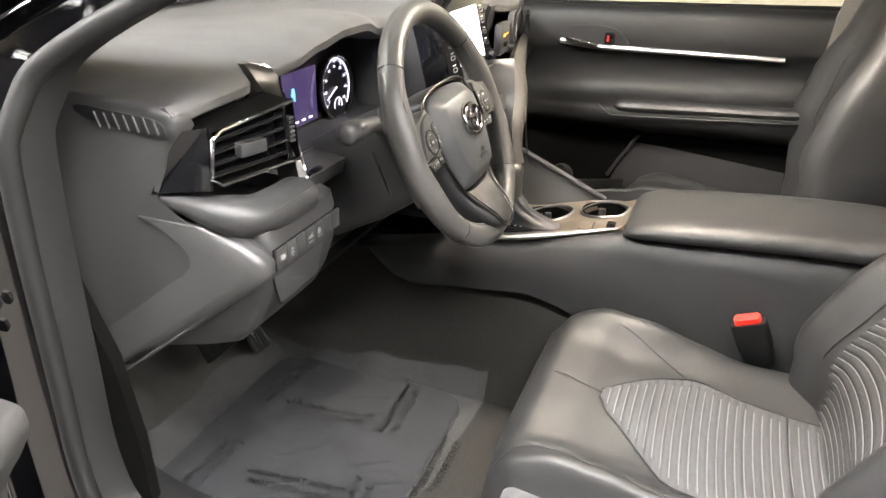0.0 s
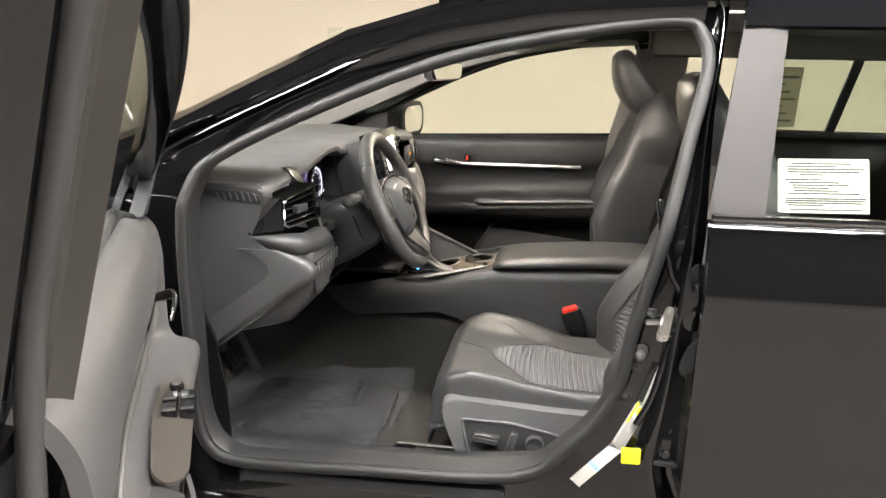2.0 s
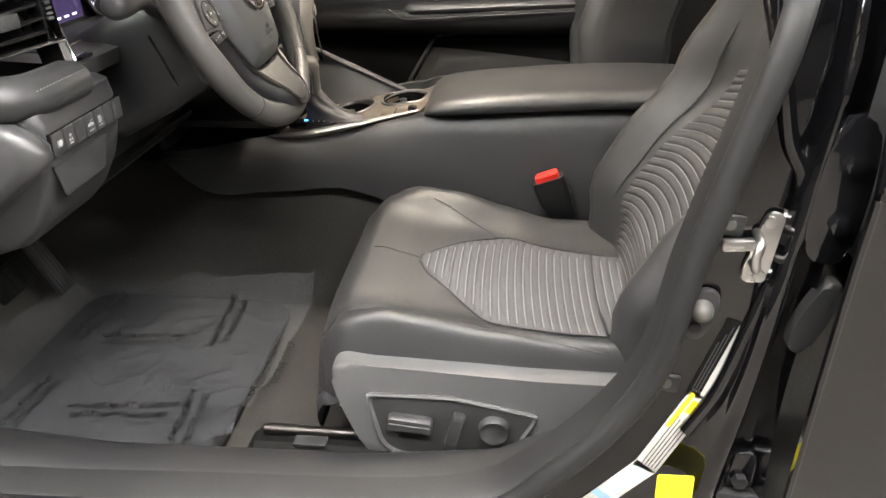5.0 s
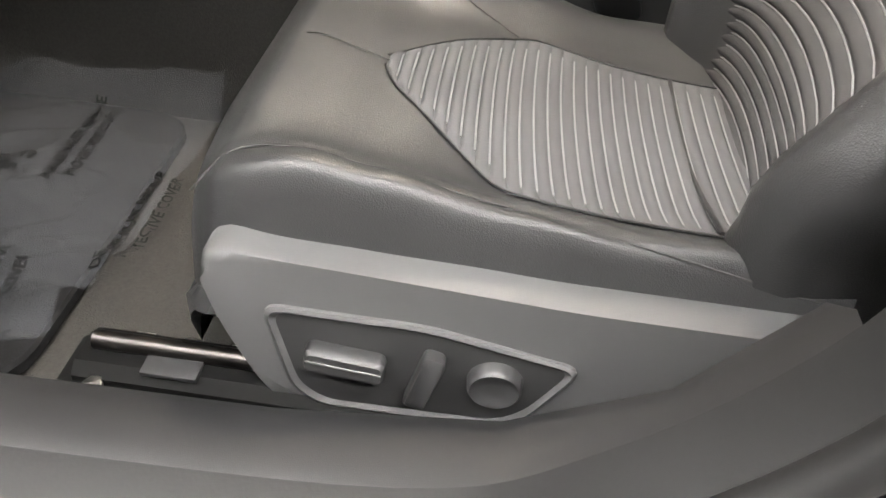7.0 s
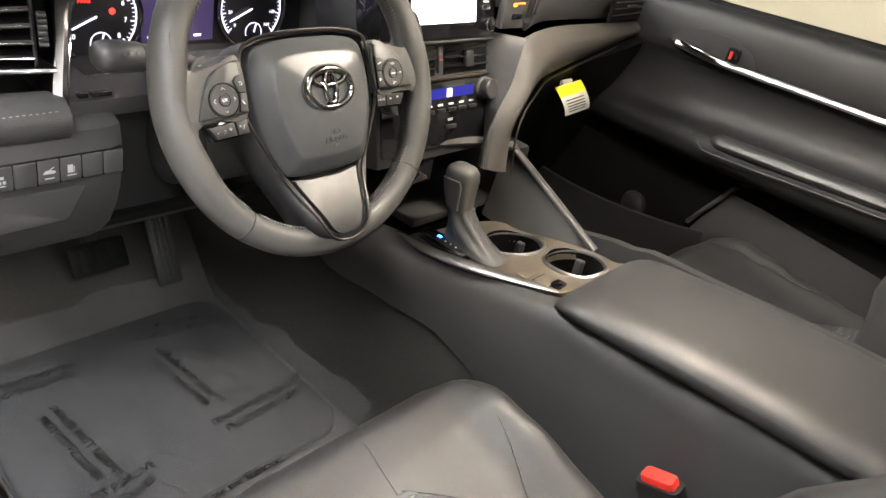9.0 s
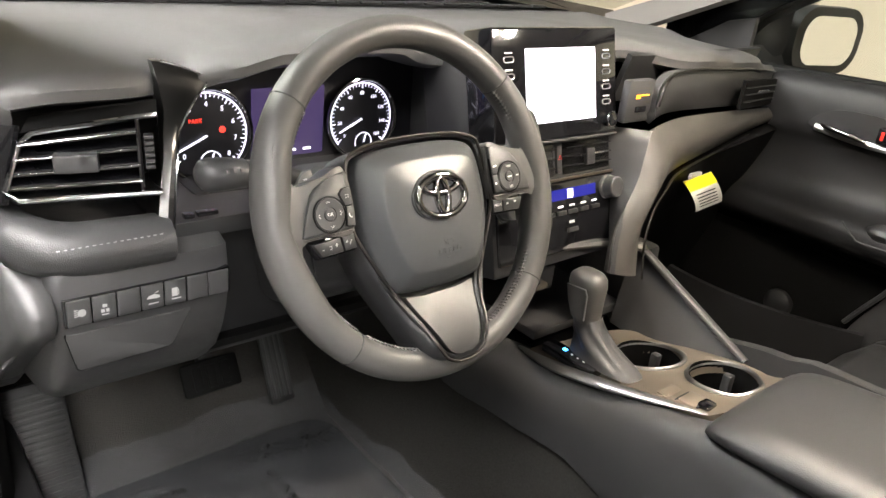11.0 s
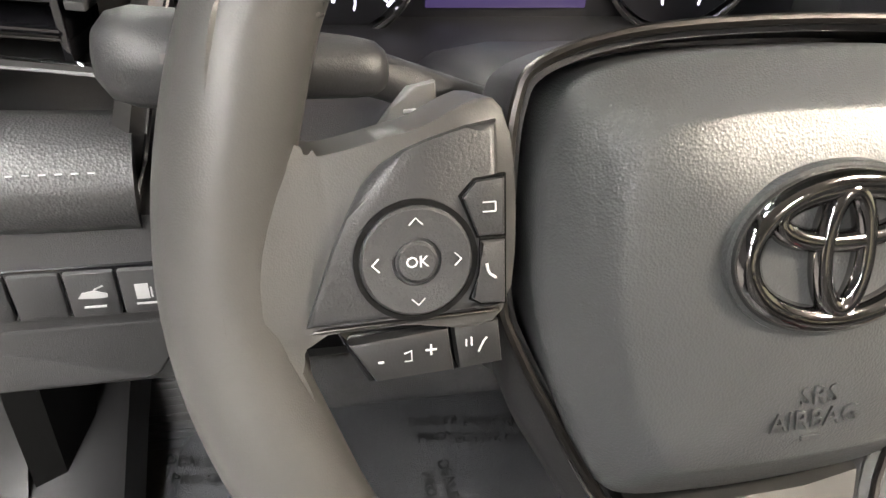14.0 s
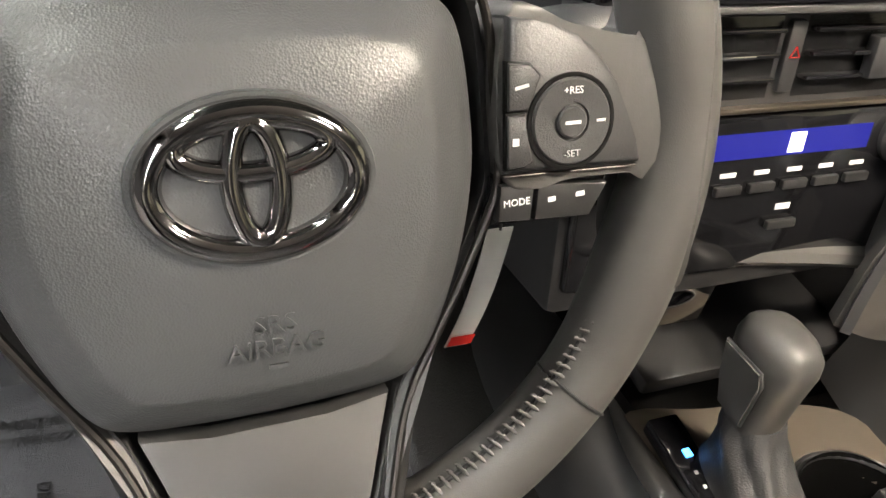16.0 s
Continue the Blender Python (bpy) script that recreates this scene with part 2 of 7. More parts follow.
def box(x0, x1, y0, y1, z0, z1, r=0.004, seg=2, bm=None):
    """A bevelled block between two corners."""
    b = bmesh.new()
    bmesh.ops.create_cube(b, size=1.0)
    bmesh.ops.transform(b, verts=b.verts, matrix=Matrix.Translation(((x0 + x1) / 2, (y0 + y1) / 2, (z0 + z1) / 2)) @ Matrix.Diagonal((abs(x1 - x0), abs(y1 - y0), abs(z1 - z0), 1)))
    if r:
        bmesh.ops.bevel(b, geom=b.edges[:], offset=r, segments=seg, profile=0.5, affect="EDGES", clamp_overlap=True)
    return b


def moved(bm, m):
    bmesh.ops.transform(bm, verts=bm.verts, matrix=m)
    return bm


def loft(rings, closed=True, cap=True, loop=False):
    """A skin through rings of equally many points."""
    bm = bmesh.new()
    vs = [[bm.verts.new(p) for p in r] for r in rings]
    n = len(rings[0])
    pairs = list(zip(vs, vs[1:])) + ([(vs[-1], vs[0])] if loop else [])
    for a, b in pairs:
        for i in range(n if closed else n - 1):
            j = (i + 1) % n
            bm.faces.new((a[i], a[j], b[j], b[i]))
    if cap and closed and not loop:
        bm.faces.new(vs[0][::-1])
        bm.faces.new(vs[-1])
    return bm


def thicken(bm, t):
    bmesh.ops.recalc_face_normals(bm, faces=bm.faces)
    bmesh.ops.solidify(bm, geom=bm.faces[:], thickness=t)
    return bm


def spline(pts, n, closed=False):
    """n points along a Catmull-Rom curve through pts."""
    pts = [Vector(p) for p in pts]
    k = len(pts)
    segs = k if closed else k - 1
    out = []
    for i in range(n):
        s = i / (n if closed else n - 1) * segs
        a = min(int(s), segs - 1)
        u = s - a
        g = (lambda q: pts[q % k]) if closed else (lambda q: pts[max(0, min(k - 1, q))])
        p0, p1, p2, p3 = g(a - 1), g(a), g(a + 1), g(a + 2)
        out.append(0.5 * ((2 * p1) + (p2 - p0) * u + (2 * p0 - 5 * p1 + 4 * p2 - p3) * u * u + (3 * p1 - p0 - 3 * p2 + p3) * u ** 3))
    return out


def sweep(path, radius, n=10, closed=False, flat=1.0, up=(0, 0, 1), cap=True):
    """A tube along a path; radius a number or one per point; flat squeezes it along up."""
    path = [Vector(p) for p in path]
    rings = []
    k = len(path)
    for i, p in enumerate(path):
        a = path[(i - 1) % k] if (closed or i) else p
        b = path[(i + 1) % k] if (closed or i < k - 1) else p
        t = (b - a).normalized()
        u = Vector(up)
        s = t.cross(u)
        if s.length < 1e-4:
            s = t.cross(Vector((1, 0, 0)))
        s.normalize()
        w = s.cross(t).normalized()
        r = radius[i] if isinstance(radius, (list, tuple)) else radius
        rings.append([p + r * (math.cos(q) * s + flat * math.sin(q) * w) for q in [2 * math.pi * j / n for j in range(n)]])
    return loft(rings, cap=cap, loop=closed)


def plate(outline, d, m, r=0.0, seg=2):
    """A slab of thickness d over a 2D outline (its x, y), placed by m; r rounds its rims."""
    bm = bmesh.new()
    bot = [bm.verts.new((x, y, 0)) for x, y in outline]
    top = [bm.verts.new((x, y, d)) for x, y in outline]
    n = len(outline)
    bm.faces.new(bot[::-1])
    ft = bm.faces.new(top)
    for i in range(n):
        j = (i + 1) % n
        bm.faces.new((bot[i], bot[j], top[j], top[i]))
    if r:
        bmesh.ops.bevel(bm, geom=list(ft.edges), offset=r, segments=seg, profile=0.5, affect="EDGES", clamp_overlap=True)
    return moved(bm, m)


def rrect(w, h, r, n=5, cx=0.0, cy=0.0):
    out = []
    for sx, sy, a0 in ((1, 1, 0), (-1, 1, 90), (-1, -1, 180), (1, -1, 270)):
        for i in range(n):
            a = radians(a0 + 90 * i / (n - 1))
            out.append((cx + sx * (w / 2 - r) + r * math.cos(a), cy + sy * (h / 2 - r) + r * math.sin(a)))
    return out


def circle(r, n=24, cx=0.0, cy=0.0, ry=None):
    return [(cx + r * math.cos(2 * math.pi * i / n), cy + (ry or r) * math.sin(2 * math.pi * i / n)) for i in range(n)]


def sheet(fn, nu, nv, t=0.0):
    """A patch of fn(u, v), u and v from 0 to 1; t its thickness."""
    bm = loft([[Vector(fn(i / nu, j / nv)) for j in range(nv + 1)] for i in range(nu + 1)], closed=False, cap=False)
    return thicken(bm, t) if t else bm


def frame_of(o, ex, ey):
    """A pose with its x along ex and its y near ey."""
    ex = Vector(ex).normalized()
    ez = ex.cross(Vector(ey)).normalized()
    ey = ez.cross(ex)
    m = Matrix((ex, ey, ez)).transposed().to_4x4()
    m.translation = o
    return m


def join(bms):
    out = bmesh.new()
    for b in bms:
        me = bpy.data.meshes.new("tmp")
        b.to_mesh(me)
        b.free()
        out.from_mesh(me)
        bpy.data.meshes.remove(me)
    return out


def lerp(a, b, t):
    return a + (b - a) * t


def bar(a, b, w, h, up=(0, 0, 1), r=0.002):
    """A bevelled bar from a to b, w across and h along up."""
    a, b = Vector(a), Vector(b)
    d = b - a
    ln = d.length
    bm = box(0, ln, -w / 2, w / 2, -h / 2, h / 2, r)
    ex = d.normalized()
    ey = Vector(up).cross(ex).normalized()
    ez = ex.cross(ey)
    m = Matrix((ex, ey, ez)).transposed().to_4x4()
    m.translation = a
    return moved(bm, m)


def text(s, size, m, depth=0.0004, align="CENTER", bold=0.0):
    """Letters in the built-in font as a mesh, lying in the x-y plane of m."""
    cu = bpy.data.curves.new("letters", "FONT")
    cu.body, cu.size, cu.extrude, cu.align_x, cu.align_y, cu.resolution_u = s, size, depth, align, "CENTER", 2
    cu.offset = bold
    ob = bpy.data.objects.new("letters", cu)
    scene.collection.objects.link(ob)
    me = bpy.data.meshes.new_from_object(ob.evaluated_get(bpy.context.evaluated_depsgraph_get()))
    bm = bmesh.new()
    bm.from_mesh(me)
    bpy.data.objects.remove(ob)
    bpy.data.curves.remove(cu)
    bpy.data.meshes.remove(me)
    return moved(bm, m)


def mirror_x(half):
    """A closed outline from its right half, listed from top to bottom on the middle line."""
    return [(x, y) for x, y in half] + [(-x, y) for x, y in half[::-1] if x > 1e-6]


def fine(outline, n):
    return [(p.x, p.y) for p in spline([(x, y, 0) for x, y in outline], n, True)]


def round_poly(pts, r, n=5):
    """A polygon with its corners cut to curves of about r."""
    out = []
    k = len(pts)
    for i in range(k):
        a, b, c = Vector(pts[i - 1]), Vector(pts[i]), Vector(pts[(i + 1) % k])
        p, q = b + (a - b).normalized() * min(r, (a - b).length * 0.45), b + (c - b).normalized() * min(r, (c - b).length * 0.45)
        for j in range(n + 1):
            t = j / n
            w = p * (1 - t) ** 2 + b * 2 * t * (1 - t) + q * t * t
            out.append((w.x, w.y))
    return out


def along(rows, x):
    """Straight values between rows of (x, a)."""
    return float(np.interp(x, [q[0] for q in rows], [q[1] for q in rows]))


# ---- the showroom ----
RX0, RX1, RY0, RY1, RZ = -6.0, 10.5, -5.5, 3.6, 3.2
structure("floor", box(RX0, RX1, RY0, RY1, -0.1, 0.0, 0), M_FLOOR, "grey sealed concrete showroom floor", "floor")
structure("ceiling", box(RX0, RX1, RY0, RY1, RZ, RZ + 0.1, 0), M_CEIL, "plain dark showroom ceiling", "ceiling")
structure("wall_north", box(RX0, RX1, RY1, RY1 + 0.15, 0, RZ, 0), M_WALL, "plain cream painted showroom wall", "wall")
structure("wall_south", box(RX0, RX1, RY0 - 0.15, RY0, 0, RZ, 0), M_DWALL, "plain dark slate showroom wall", "wall")
structure("wall_west", box(RX0 - 0.15, RX0, RY0, RY1, 0, RZ, 0), M_WALL, "plain cream painted showroom wall", "wall")
structure("wall_east", box(RX1, RX1 + 0.15, RY0, RY1, 0, RZ, 0), M_WALL, "plain cream painted showroom wall", "wall")


def ceiling_light(at):
    e = thing("ceiling_light", "long white ceiling tube light, lit", "ceiling light", "ceiling lights of the showroom", at=at)
    part("housing", box(-0.75, 0.75, -0.11, 0.11, 0.03, 0.075, 0.004), M_HOUSING, e)
    part("diffuser", box(-0.73, 0.73, -0.09, 0.09, 0.0, 0.03, 0.01), M_TUBE, e, "glowing white diffuser")
    return e


lamp = ceiling_light(pose(-3.6, -2.35, RZ - 0.075))
for ix in range(6):
    for iy in range(2):
        if ix or iy:
            copy_thing(lamp, pose(-3.6 + 2.3 * ix, (-2.35, -1.55)[iy], RZ - 0.075))


# ---- the car's shell ----
def side_y(z):
    """The body's side: upright below the belt, leaning in above it."""
    return -0.80 if z < 0.88 else -0.80 + (z - 0.88) * 0.44


OPEN = [(-0.350, 0.80), (-0.337, 0.912), (-0.287, 0.975), (-0.066, 1.085), (0.152, 1.168), (0.366, 1.215), (0.572, 1.243), (0.618, 1.214), (0.627, 1.154), (0.595, 1.016),
        (0.562, 0.870), (0.521, 0.696), (0.494, 0.557), (0.410, 0.440), (0.301, 0.372), (0.008, 0.352), (-0.243, 0.341), (-0.318, 0.369), (-0.345, 0.452), (-0.348, 0.58)]
OUTER = [(-0.53, 0.80), (-0.52, 0.925), (-0.43, 0.99), (-0.20, 1.105), (0.06, 1.225), (0.33, 1.29), (0.60, 1.315), (0.66, 1.30), (0.655, 1.20), (0.642, 1.087),
         (0.634, 0.914), (0.628, 0.70), (0.622, 0.56), (0.625, 0.43), (0.625, 0.20), (0.008, 0.18), (-0.30, 0.18), (-0.50, 0.20), (-0.53, 0.40), (-0.53, 0.6)]


def side_loop(f, off, s=1, pts=None, n=120):
    q = spline([(x, 0, z) for x, z in pts], n, True)
    return [(p.x, s * (side_y(p.z) + off), p.z) for p in q]


def mixed(a, b, t):
    return [tuple(lerp(u, v, t) for u, v in zip(p, q)) for p, q in zip(a, b)]


def body_side(parent, s):
    inn = side_loop(None, 0, s, OPEN)
    out = side_loop(None, 0, s, OUTER)
    def ring(t, dy):
        return [(x, y + s * dy, z) for x, y, z in mixed(inn, out, t)]
    part("inner_lip", loft([ring(-0.012, 0.05), ring(0.004, 0.014), ring(0.03, 0.006)], cap=False), M_RUBBER, parent, "black trim inside the door seal", 50)
    press = [(0.03, 0.006), (0.06, 0.013), (0.10, 0.017), (0.16, 0.013), (0.58, 0.012), (0.63, 0.009), (0.68, -0.004), (0.73, -0.012), (0.78, -0.012), (0.83, -0.003), (0.88, 0.011), (0.94, 0.013), (0.98, 0.004), (1.0, -0.010), (1.02, 0.05)]
    part("door_aperture", loft([ring(t, dy) for t, dy in press], cap=False), M_PAINT, parent, "gloss black painted door frame", 60)
    part("door_seal", sweep([(x, y - s * 0.004, z) for x, y, z in ring(0.04, 0.0)], 0.0125, 10, True, up=(0, 1, 0)), M_RUBBER, parent, "black rubber door seal")


car = thing("sedan", "gloss black sedan body with its front door open", "car")
body_side(car, 1)
body_side(car, -1)
# roof and headliner
part("roof", sheet(lambda u, v: (lerp(0.12, 1.75, u), lerp(-0.64, 0.64, v), 1.285 + 0.09 * math.sin(math.pi * min(1, 0.2 + 0.8 * u)) ** 0.8 * 0.6 + 0.06 * math.sin(math.pi * v) - 0.02), 16, 16, 0.03), M_PAINT, car)
part("headliner", sheet(lambda u, v: (lerp(0.13, 1.75, u), lerp(-0.62, 0.62, v), 1.235 + 0.05 * math.sin(math.pi * min(1, 0.2 + 0.8 * u)) + 0.05 * math.sin(math.pi * v)), 12, 12, 0.01), M_GREYTRIM, car, "grey cloth headliner")
part("windscreen", sheet(lambda u, v: (lerp(-0.78 + 0.12 * (2 * v - 1) ** 2, 0.13, u), lerp(-0.70 + 0.08 * u, 0.70 - 0.08 * u, v), lerp(0.93, 1.275, u) + 0.03 * math.sin(math.pi * v)), 12, 12), M_GLASS, car, "clear windscreen glass").visible_shadow = False
part("bonnet", sheet(lambda u, v: (lerp(-1.9, -0.72, u), lerp(-0.78, 0.78, v), lerp(0.72, 0.92, u) + 0.05 * math.sin(math.pi * v)), 8, 8, 0.02), M_PAINT, car)
for s in (1, -1):
    part("wing", sheet(lambda u, v: (lerp(-1.9, -0.53, u), s * lerp(-0.78, -0.86, math.sin(v * 1.57)), lerp(lerp(0.70, 0.90, u), 0.2, v)), 6, 8, 0.02), M_PAINT, car)
part("floor_pan", box(-0.75, 1.9, -0.78, 0.78, 0.17, 0.215, 0.01), M_PAINT, car)
part("bulkhead", box(-0.80, -0.74, -0.78, 0.78, 0.2, 0.92, 0.01), M_DARK, car)
part("tail_wall", box(1.9, 1.95, -0.78, 0.78, 0.2, 0.90, 0.01), M_PAINT, car)
part("parcel_shelf", box(1.52, 1.95, -0.66, 0.66, 0.87, 0.90, 0.01), M_DARK, car, "black parcel shelf")
part("rear_glass", sheet(lambda u, v: (lerp(1.72, 2.15, u), lerp(-0.62, 0.62, v), lerp(1.27, 0.91, u)), 6, 6), M_GLASS, car, "tinted rear window").visible_shadow = False
part("boot_lid", sheet(lambda u, v: (lerp(1.93, 2.6, u), lerp(-0.74, 0.74, v), lerp(0.92, 0.96, u)), 6, 6, 0.02), M_PAINT, car)
part("carpet", sheet(lambda u, v: (lerp(-0.74, 1.4, u), lerp(-0.74, 0.70, v), 0.235 + (0.22 * max(0, (0.13 - u) / 0.13)) ), 60, 20, 0.01), M_CARPET, car, "charcoal loop carpet")


def rear_glass_y(z):
    return -0.765 + (z - 0.90) * 0.36


def rear_door():
    e = thing("rear_door", "closed gloss black rear door with tinted window", "car door")
    pr = [(q.y, q.z) for q in spline([(0, -0.795, 0.19), (0, -0.832, 0.25), (0, -0.846, 0.36), (0, -0.850, 0.50), (0, -0.853, 0.62), (0, -0.857, 0.72), (0, -0.861, 0.775), (0, -0.859, 0.80), (0, -0.848, 0.86), (0, -0.838, 0.900), (0, -0.826, 0.908)], 40)]
    part("door_skin", sheet(lambda u, v: (lerp(0.632, 1.85, u), pr[round(v * 39)][0] - 0.012 * math.sin(u * 2.4), pr[round(v * 39)][1] + 0.012 * u), 16, 39, 0.012), M_PAINT, e, "gloss black door skin", 60)
    part("door_edge", sweep([(0.633, y + 0.004, z) for y, z in pr], 0.0045, 8), M_PAINT, e)
    g = lambda x, z, o: (x, rear_glass_y(z) + o, z)
    part("pillar_cover", loft([[g(x0, z, -0.016), g((x0 + x1) / 2, z, -0.021), g(x1, z, -0.016), g(x1, z, -0.008), g(x0, z, -0.008)] for z, x0, x1 in ((0.915, 0.638, 0.735), (1.05, 0.660, 0.748), (1.15, 0.675, 0.757), (1.275, 0.694, 0.768))]), M_APPL, e, "satin dark grey pillar cover", 30)
    part("belt_moulding", bar((0.637, -0.822, 0.914), (1.85, -0.826, 0.930), 0.014, 0.012), M_DCHROME, e, "bright belt moulding")
    part("window_pane", sheet(lambda u, v: g(lerp(0.735, 1.55, u), lerp(0.915, 1.25, v), -0.006), 6, 6), M_TINT, e, "tinted rear side window").visible_shadow = False
    part("window_frame", loft([[(x, -0.645, 1.235), (x, -0.668, 1.240), (x, -0.660, 1.285), (x, -0.635, 1.29)] for x in (0.69, 1.2, 1.75)]), M_PIANO, e, "gloss black window frame", 30)
    part("pane_divider", bar(g(1.33, 0.92, -0.004), g(1.38, 1.24, -0.004), 0.03, 0.012, (0, 1, 0)), M_DARK, e)
    part("inner_panel", box(0.75, 1.7, -0.74, -0.70, 0.25, 0.905, 0.02), M_DASHD, e, "dark inner trim")
    return e


rear_door()


def window_label():
    e = thing("window_label", "white printed information label on the rear window", "label")
    m = frame_of((0.836, rear_glass_y(0.965) + 0.004, 0.965), (1, 0, 0.03), (0, 0.36, 1))
    part("paper", plate(rrect(0.152, 0.098, 0.003, 3), 0.0006, m), M_PAPER, e)
    rows = [(0.040, 0.10, -0.004), (0.035, 0.085, -0.02), (0.030, 0.13, 0.004), (0.025, 0.12, 0.0), (0.020, 0.04, -0.02), (0.011, 0.06, -0.035), (0.006, 0.085, -0.016), (0.001, 0.095, -0.005), (-0.004, 0.06, -0.02), (-0.009, 0.075, -0.012), (-0.014, 0.12, 0), (-0.023, 0.135, 0.004), (-0.027, 0.135, 0.004), (-0.031, 0.13, 0), (-0.035, 0.06, -0.03), (-0.043, 0.12, 0.004)]
    for y, w, dx in rows:
        part("print_line", moved(box(-w / 2 + dx, w / 2 + dx, y - 0.0013, y + 0.0013, 0.0007, 0.0010, 0), m), M_GREYINK, e)
    return e


window_label()


def far_side():
    """The shell behind and beyond the front passenger door."""
    part("pillar_trim", loft([[(x0, 0.655, z), (x0, 0.640, z), (x1, 0.640, z), (x1, 0.655, z)] for z, x0, x1 in ((0.55, 0.50, 0.72), (0.90, 0.535, 0.77), (1.05, 0.572, 0.775), (1.20, 0.61, 0.79), (1.25, 0.62, 0.82))]), M_PILLAR, car, "warm grey inner pillar trim", 30)
    part("pillar_trim", loft([[(x, 0.655, z - 0.025), (x, 0.632, z - 0.020), (x, 0.622, z + 0.030), (x, 0.655, z + 0.035)] for x, z in ((-0.62, 0.895), (-0.49, 0.945), (-0.227, 1.062), (-0.06, 1.142), (0.145, 1.20), (0.34, 1.235), (0.62, 1.252), (0.85, 1.255))]), M_PILLAR, car, "warm grey roof-side trim", 40)
    part("pillar_trim", loft([[(x, -0.655 - dy, z - 0.02), (x, -0.640 - dy, z - 0.015), (x, -0.625 - dy, z + 0.03), (x, -0.655 - dy, z + 0.035)] for x, z, dy in ((-0.62, 0.905, 0.04), (-0.40, 1.0, 0.03), (-0.227, 1.085, 0.015), (-0.06, 1.165, 0.0), (0.145, 1.225, -0.01), (0.34, 1.26, -0.02), (0.62, 1.275, -0.03))]), M_PILLAR, car, "warm grey roof-side trim", 40)
    part("pillar_skin", loft([[(x, -0.672 - dy, z - 0.035), (x, -0.694 - dy, z + 0.0), (x, -0.684 - dy, z + 0.040), (x, -0.640 - dy, z + 0.058), (x, -0.620 - dy, z + 0.045)] for x, z, dy in ((-0.66, 0.905, 0.05), (-0.40, 1.0, 0.03), (-0.227, 1.085, 0.015), (-0.06, 1.165, 0.0), (0.145, 1.225, -0.01), (0.34, 1.26, -0.02), (0.62, 1.275, -0.03))]), M_PAINT, car, "gloss black outer pillar skin", 50)
    part("quarter_panel", box(0.66, 1.9, 0.70, 0.80, 0.2, 0.935, 0.02), M_DASHD, car)
    part("roof_rail", box(0.66, 1.9, 0.60, 0.68, 1.19, 1.30, 0.02), M_PILLAR, car)
    part("rear_pillar", loft([[(x0, 0.60, z), (x0, 0.70, z), (1.95, 0.70, z), (1.95, 0.60, z)] for z, x0 in ((0.90, 1.62), (1.25, 1.45))]), M_PILLAR, car)
    part("rear_pillar", loft([[(x0, -0.60, z), (x0, -0.70, z), (1.95, -0.70, z), (1.95, -0.60, z)] for z, x0 in ((0.90, 1.62), (1.25, 1.45))]), M_PAINT, car)
    w = thing("far_rear_window", "tinted rear side window on the far side with divider bar", "car window")
    part("window_pane", sheet(lambda u, v: (lerp(0.76, 1.62, u), lerp(0.74, 0.64, v), lerp(0.93, 1.22, v)), 4, 4), M_GLASS, w).visible_shadow = False
    part("divider", bar((1.292, 0.690, 0.935), (1.345, 0.640, 1.20), 0.028, 0.02, (0, 1, 0)), M_DARK, w, "black divider bar")
    part("belt_trim", box(0.70, 1.75, 0.66, 0.71, 0.925, 0.948, 0.006), M_DARK, w)
    s = thing("window_sticker", "pale printed price sticker on the far rear window", "sticker")
    part("sheet", quad_plate([(1.085, 0.685, 0.955), (1.175, 0.685, 0.960), (1.170, 0.640, 1.165), (1.082, 0.640, 1.165)], 0.001), M_STICKER, s)
    for k in range(7):
        t = 0.1 + 0.12 * k
        part("print_line", quad_plate([(1.092, lerp(0.685, 0.640, t) - 0.003, lerp(0.958, 1.165, t)), (1.160 - 0.02 * (k % 3), lerp(0.685, 0.640, t) - 0.003, lerp(0.958, 1.165, t)), (1.160 - 0.02 * (k % 3), lerp(0.685, 0.640, t + 0.03) - 0.003, lerp(0.958, 1.165, t + 0.03)), (1.092, lerp(0.685, 0.640, t + 0.03) - 0.003, lerp(0.958, 1.165, t + 0.03))], 0.0005), M_GREYINK, s)


def quad_plate(pts, d):
    """A slab of thickness d behind a face given by its corners."""
    bm = bmesh.new()
    bm.faces.new([bm.verts.new(p) for p in pts])
    return thicken(bm, d)


far_side()


def map_lamp():
    """Lit reading lamps in the roof console above the mirror."""
    e = thing("map_lamp", "grey roof console with two lit warm reading lamps", "reading lamp")
    part("console", box(0.14, 0.34, -0.085, 0.085, 1.222, 1.30, 0.012), M_GREYTRIM, e)
    for s in (1, -1):
        part("lamp_lens", box(0.19, 0.25, s * 0.045 - 0.024, s * 0.045 + 0.024, 1.217, 1.2235, 0.002), M_MAPLAMP, e, "lit warm lens")


def dome_lamp():
    """Added fill lamp in the middle of the headliner, glowing to brighten the cabin."""
    e = thing("dome_lamp", "added fill lamp in the middle of the headliner", "dome lamp")
    part("lamp_frame", box(0.66, 0.84, -0.065, 0.065, 1.318, 1.340, 0.006), M_GREYTRIM, e)
    part("lamp_rim", sweep([(0.75 + x, y, 1.312) for x, y in rrect(0.164, 0.114, 0.02, 5)], 0.010, 8, True), M_GREYTRIM, e)
    part("lamp_lens", box(0.68, 0.82, -0.045, 0.045, 1.311, 1.319, 0.003), M_ROOFFILL, e, "glowing lens of the added fill lamp")


map_lamp()
dome_lamp()


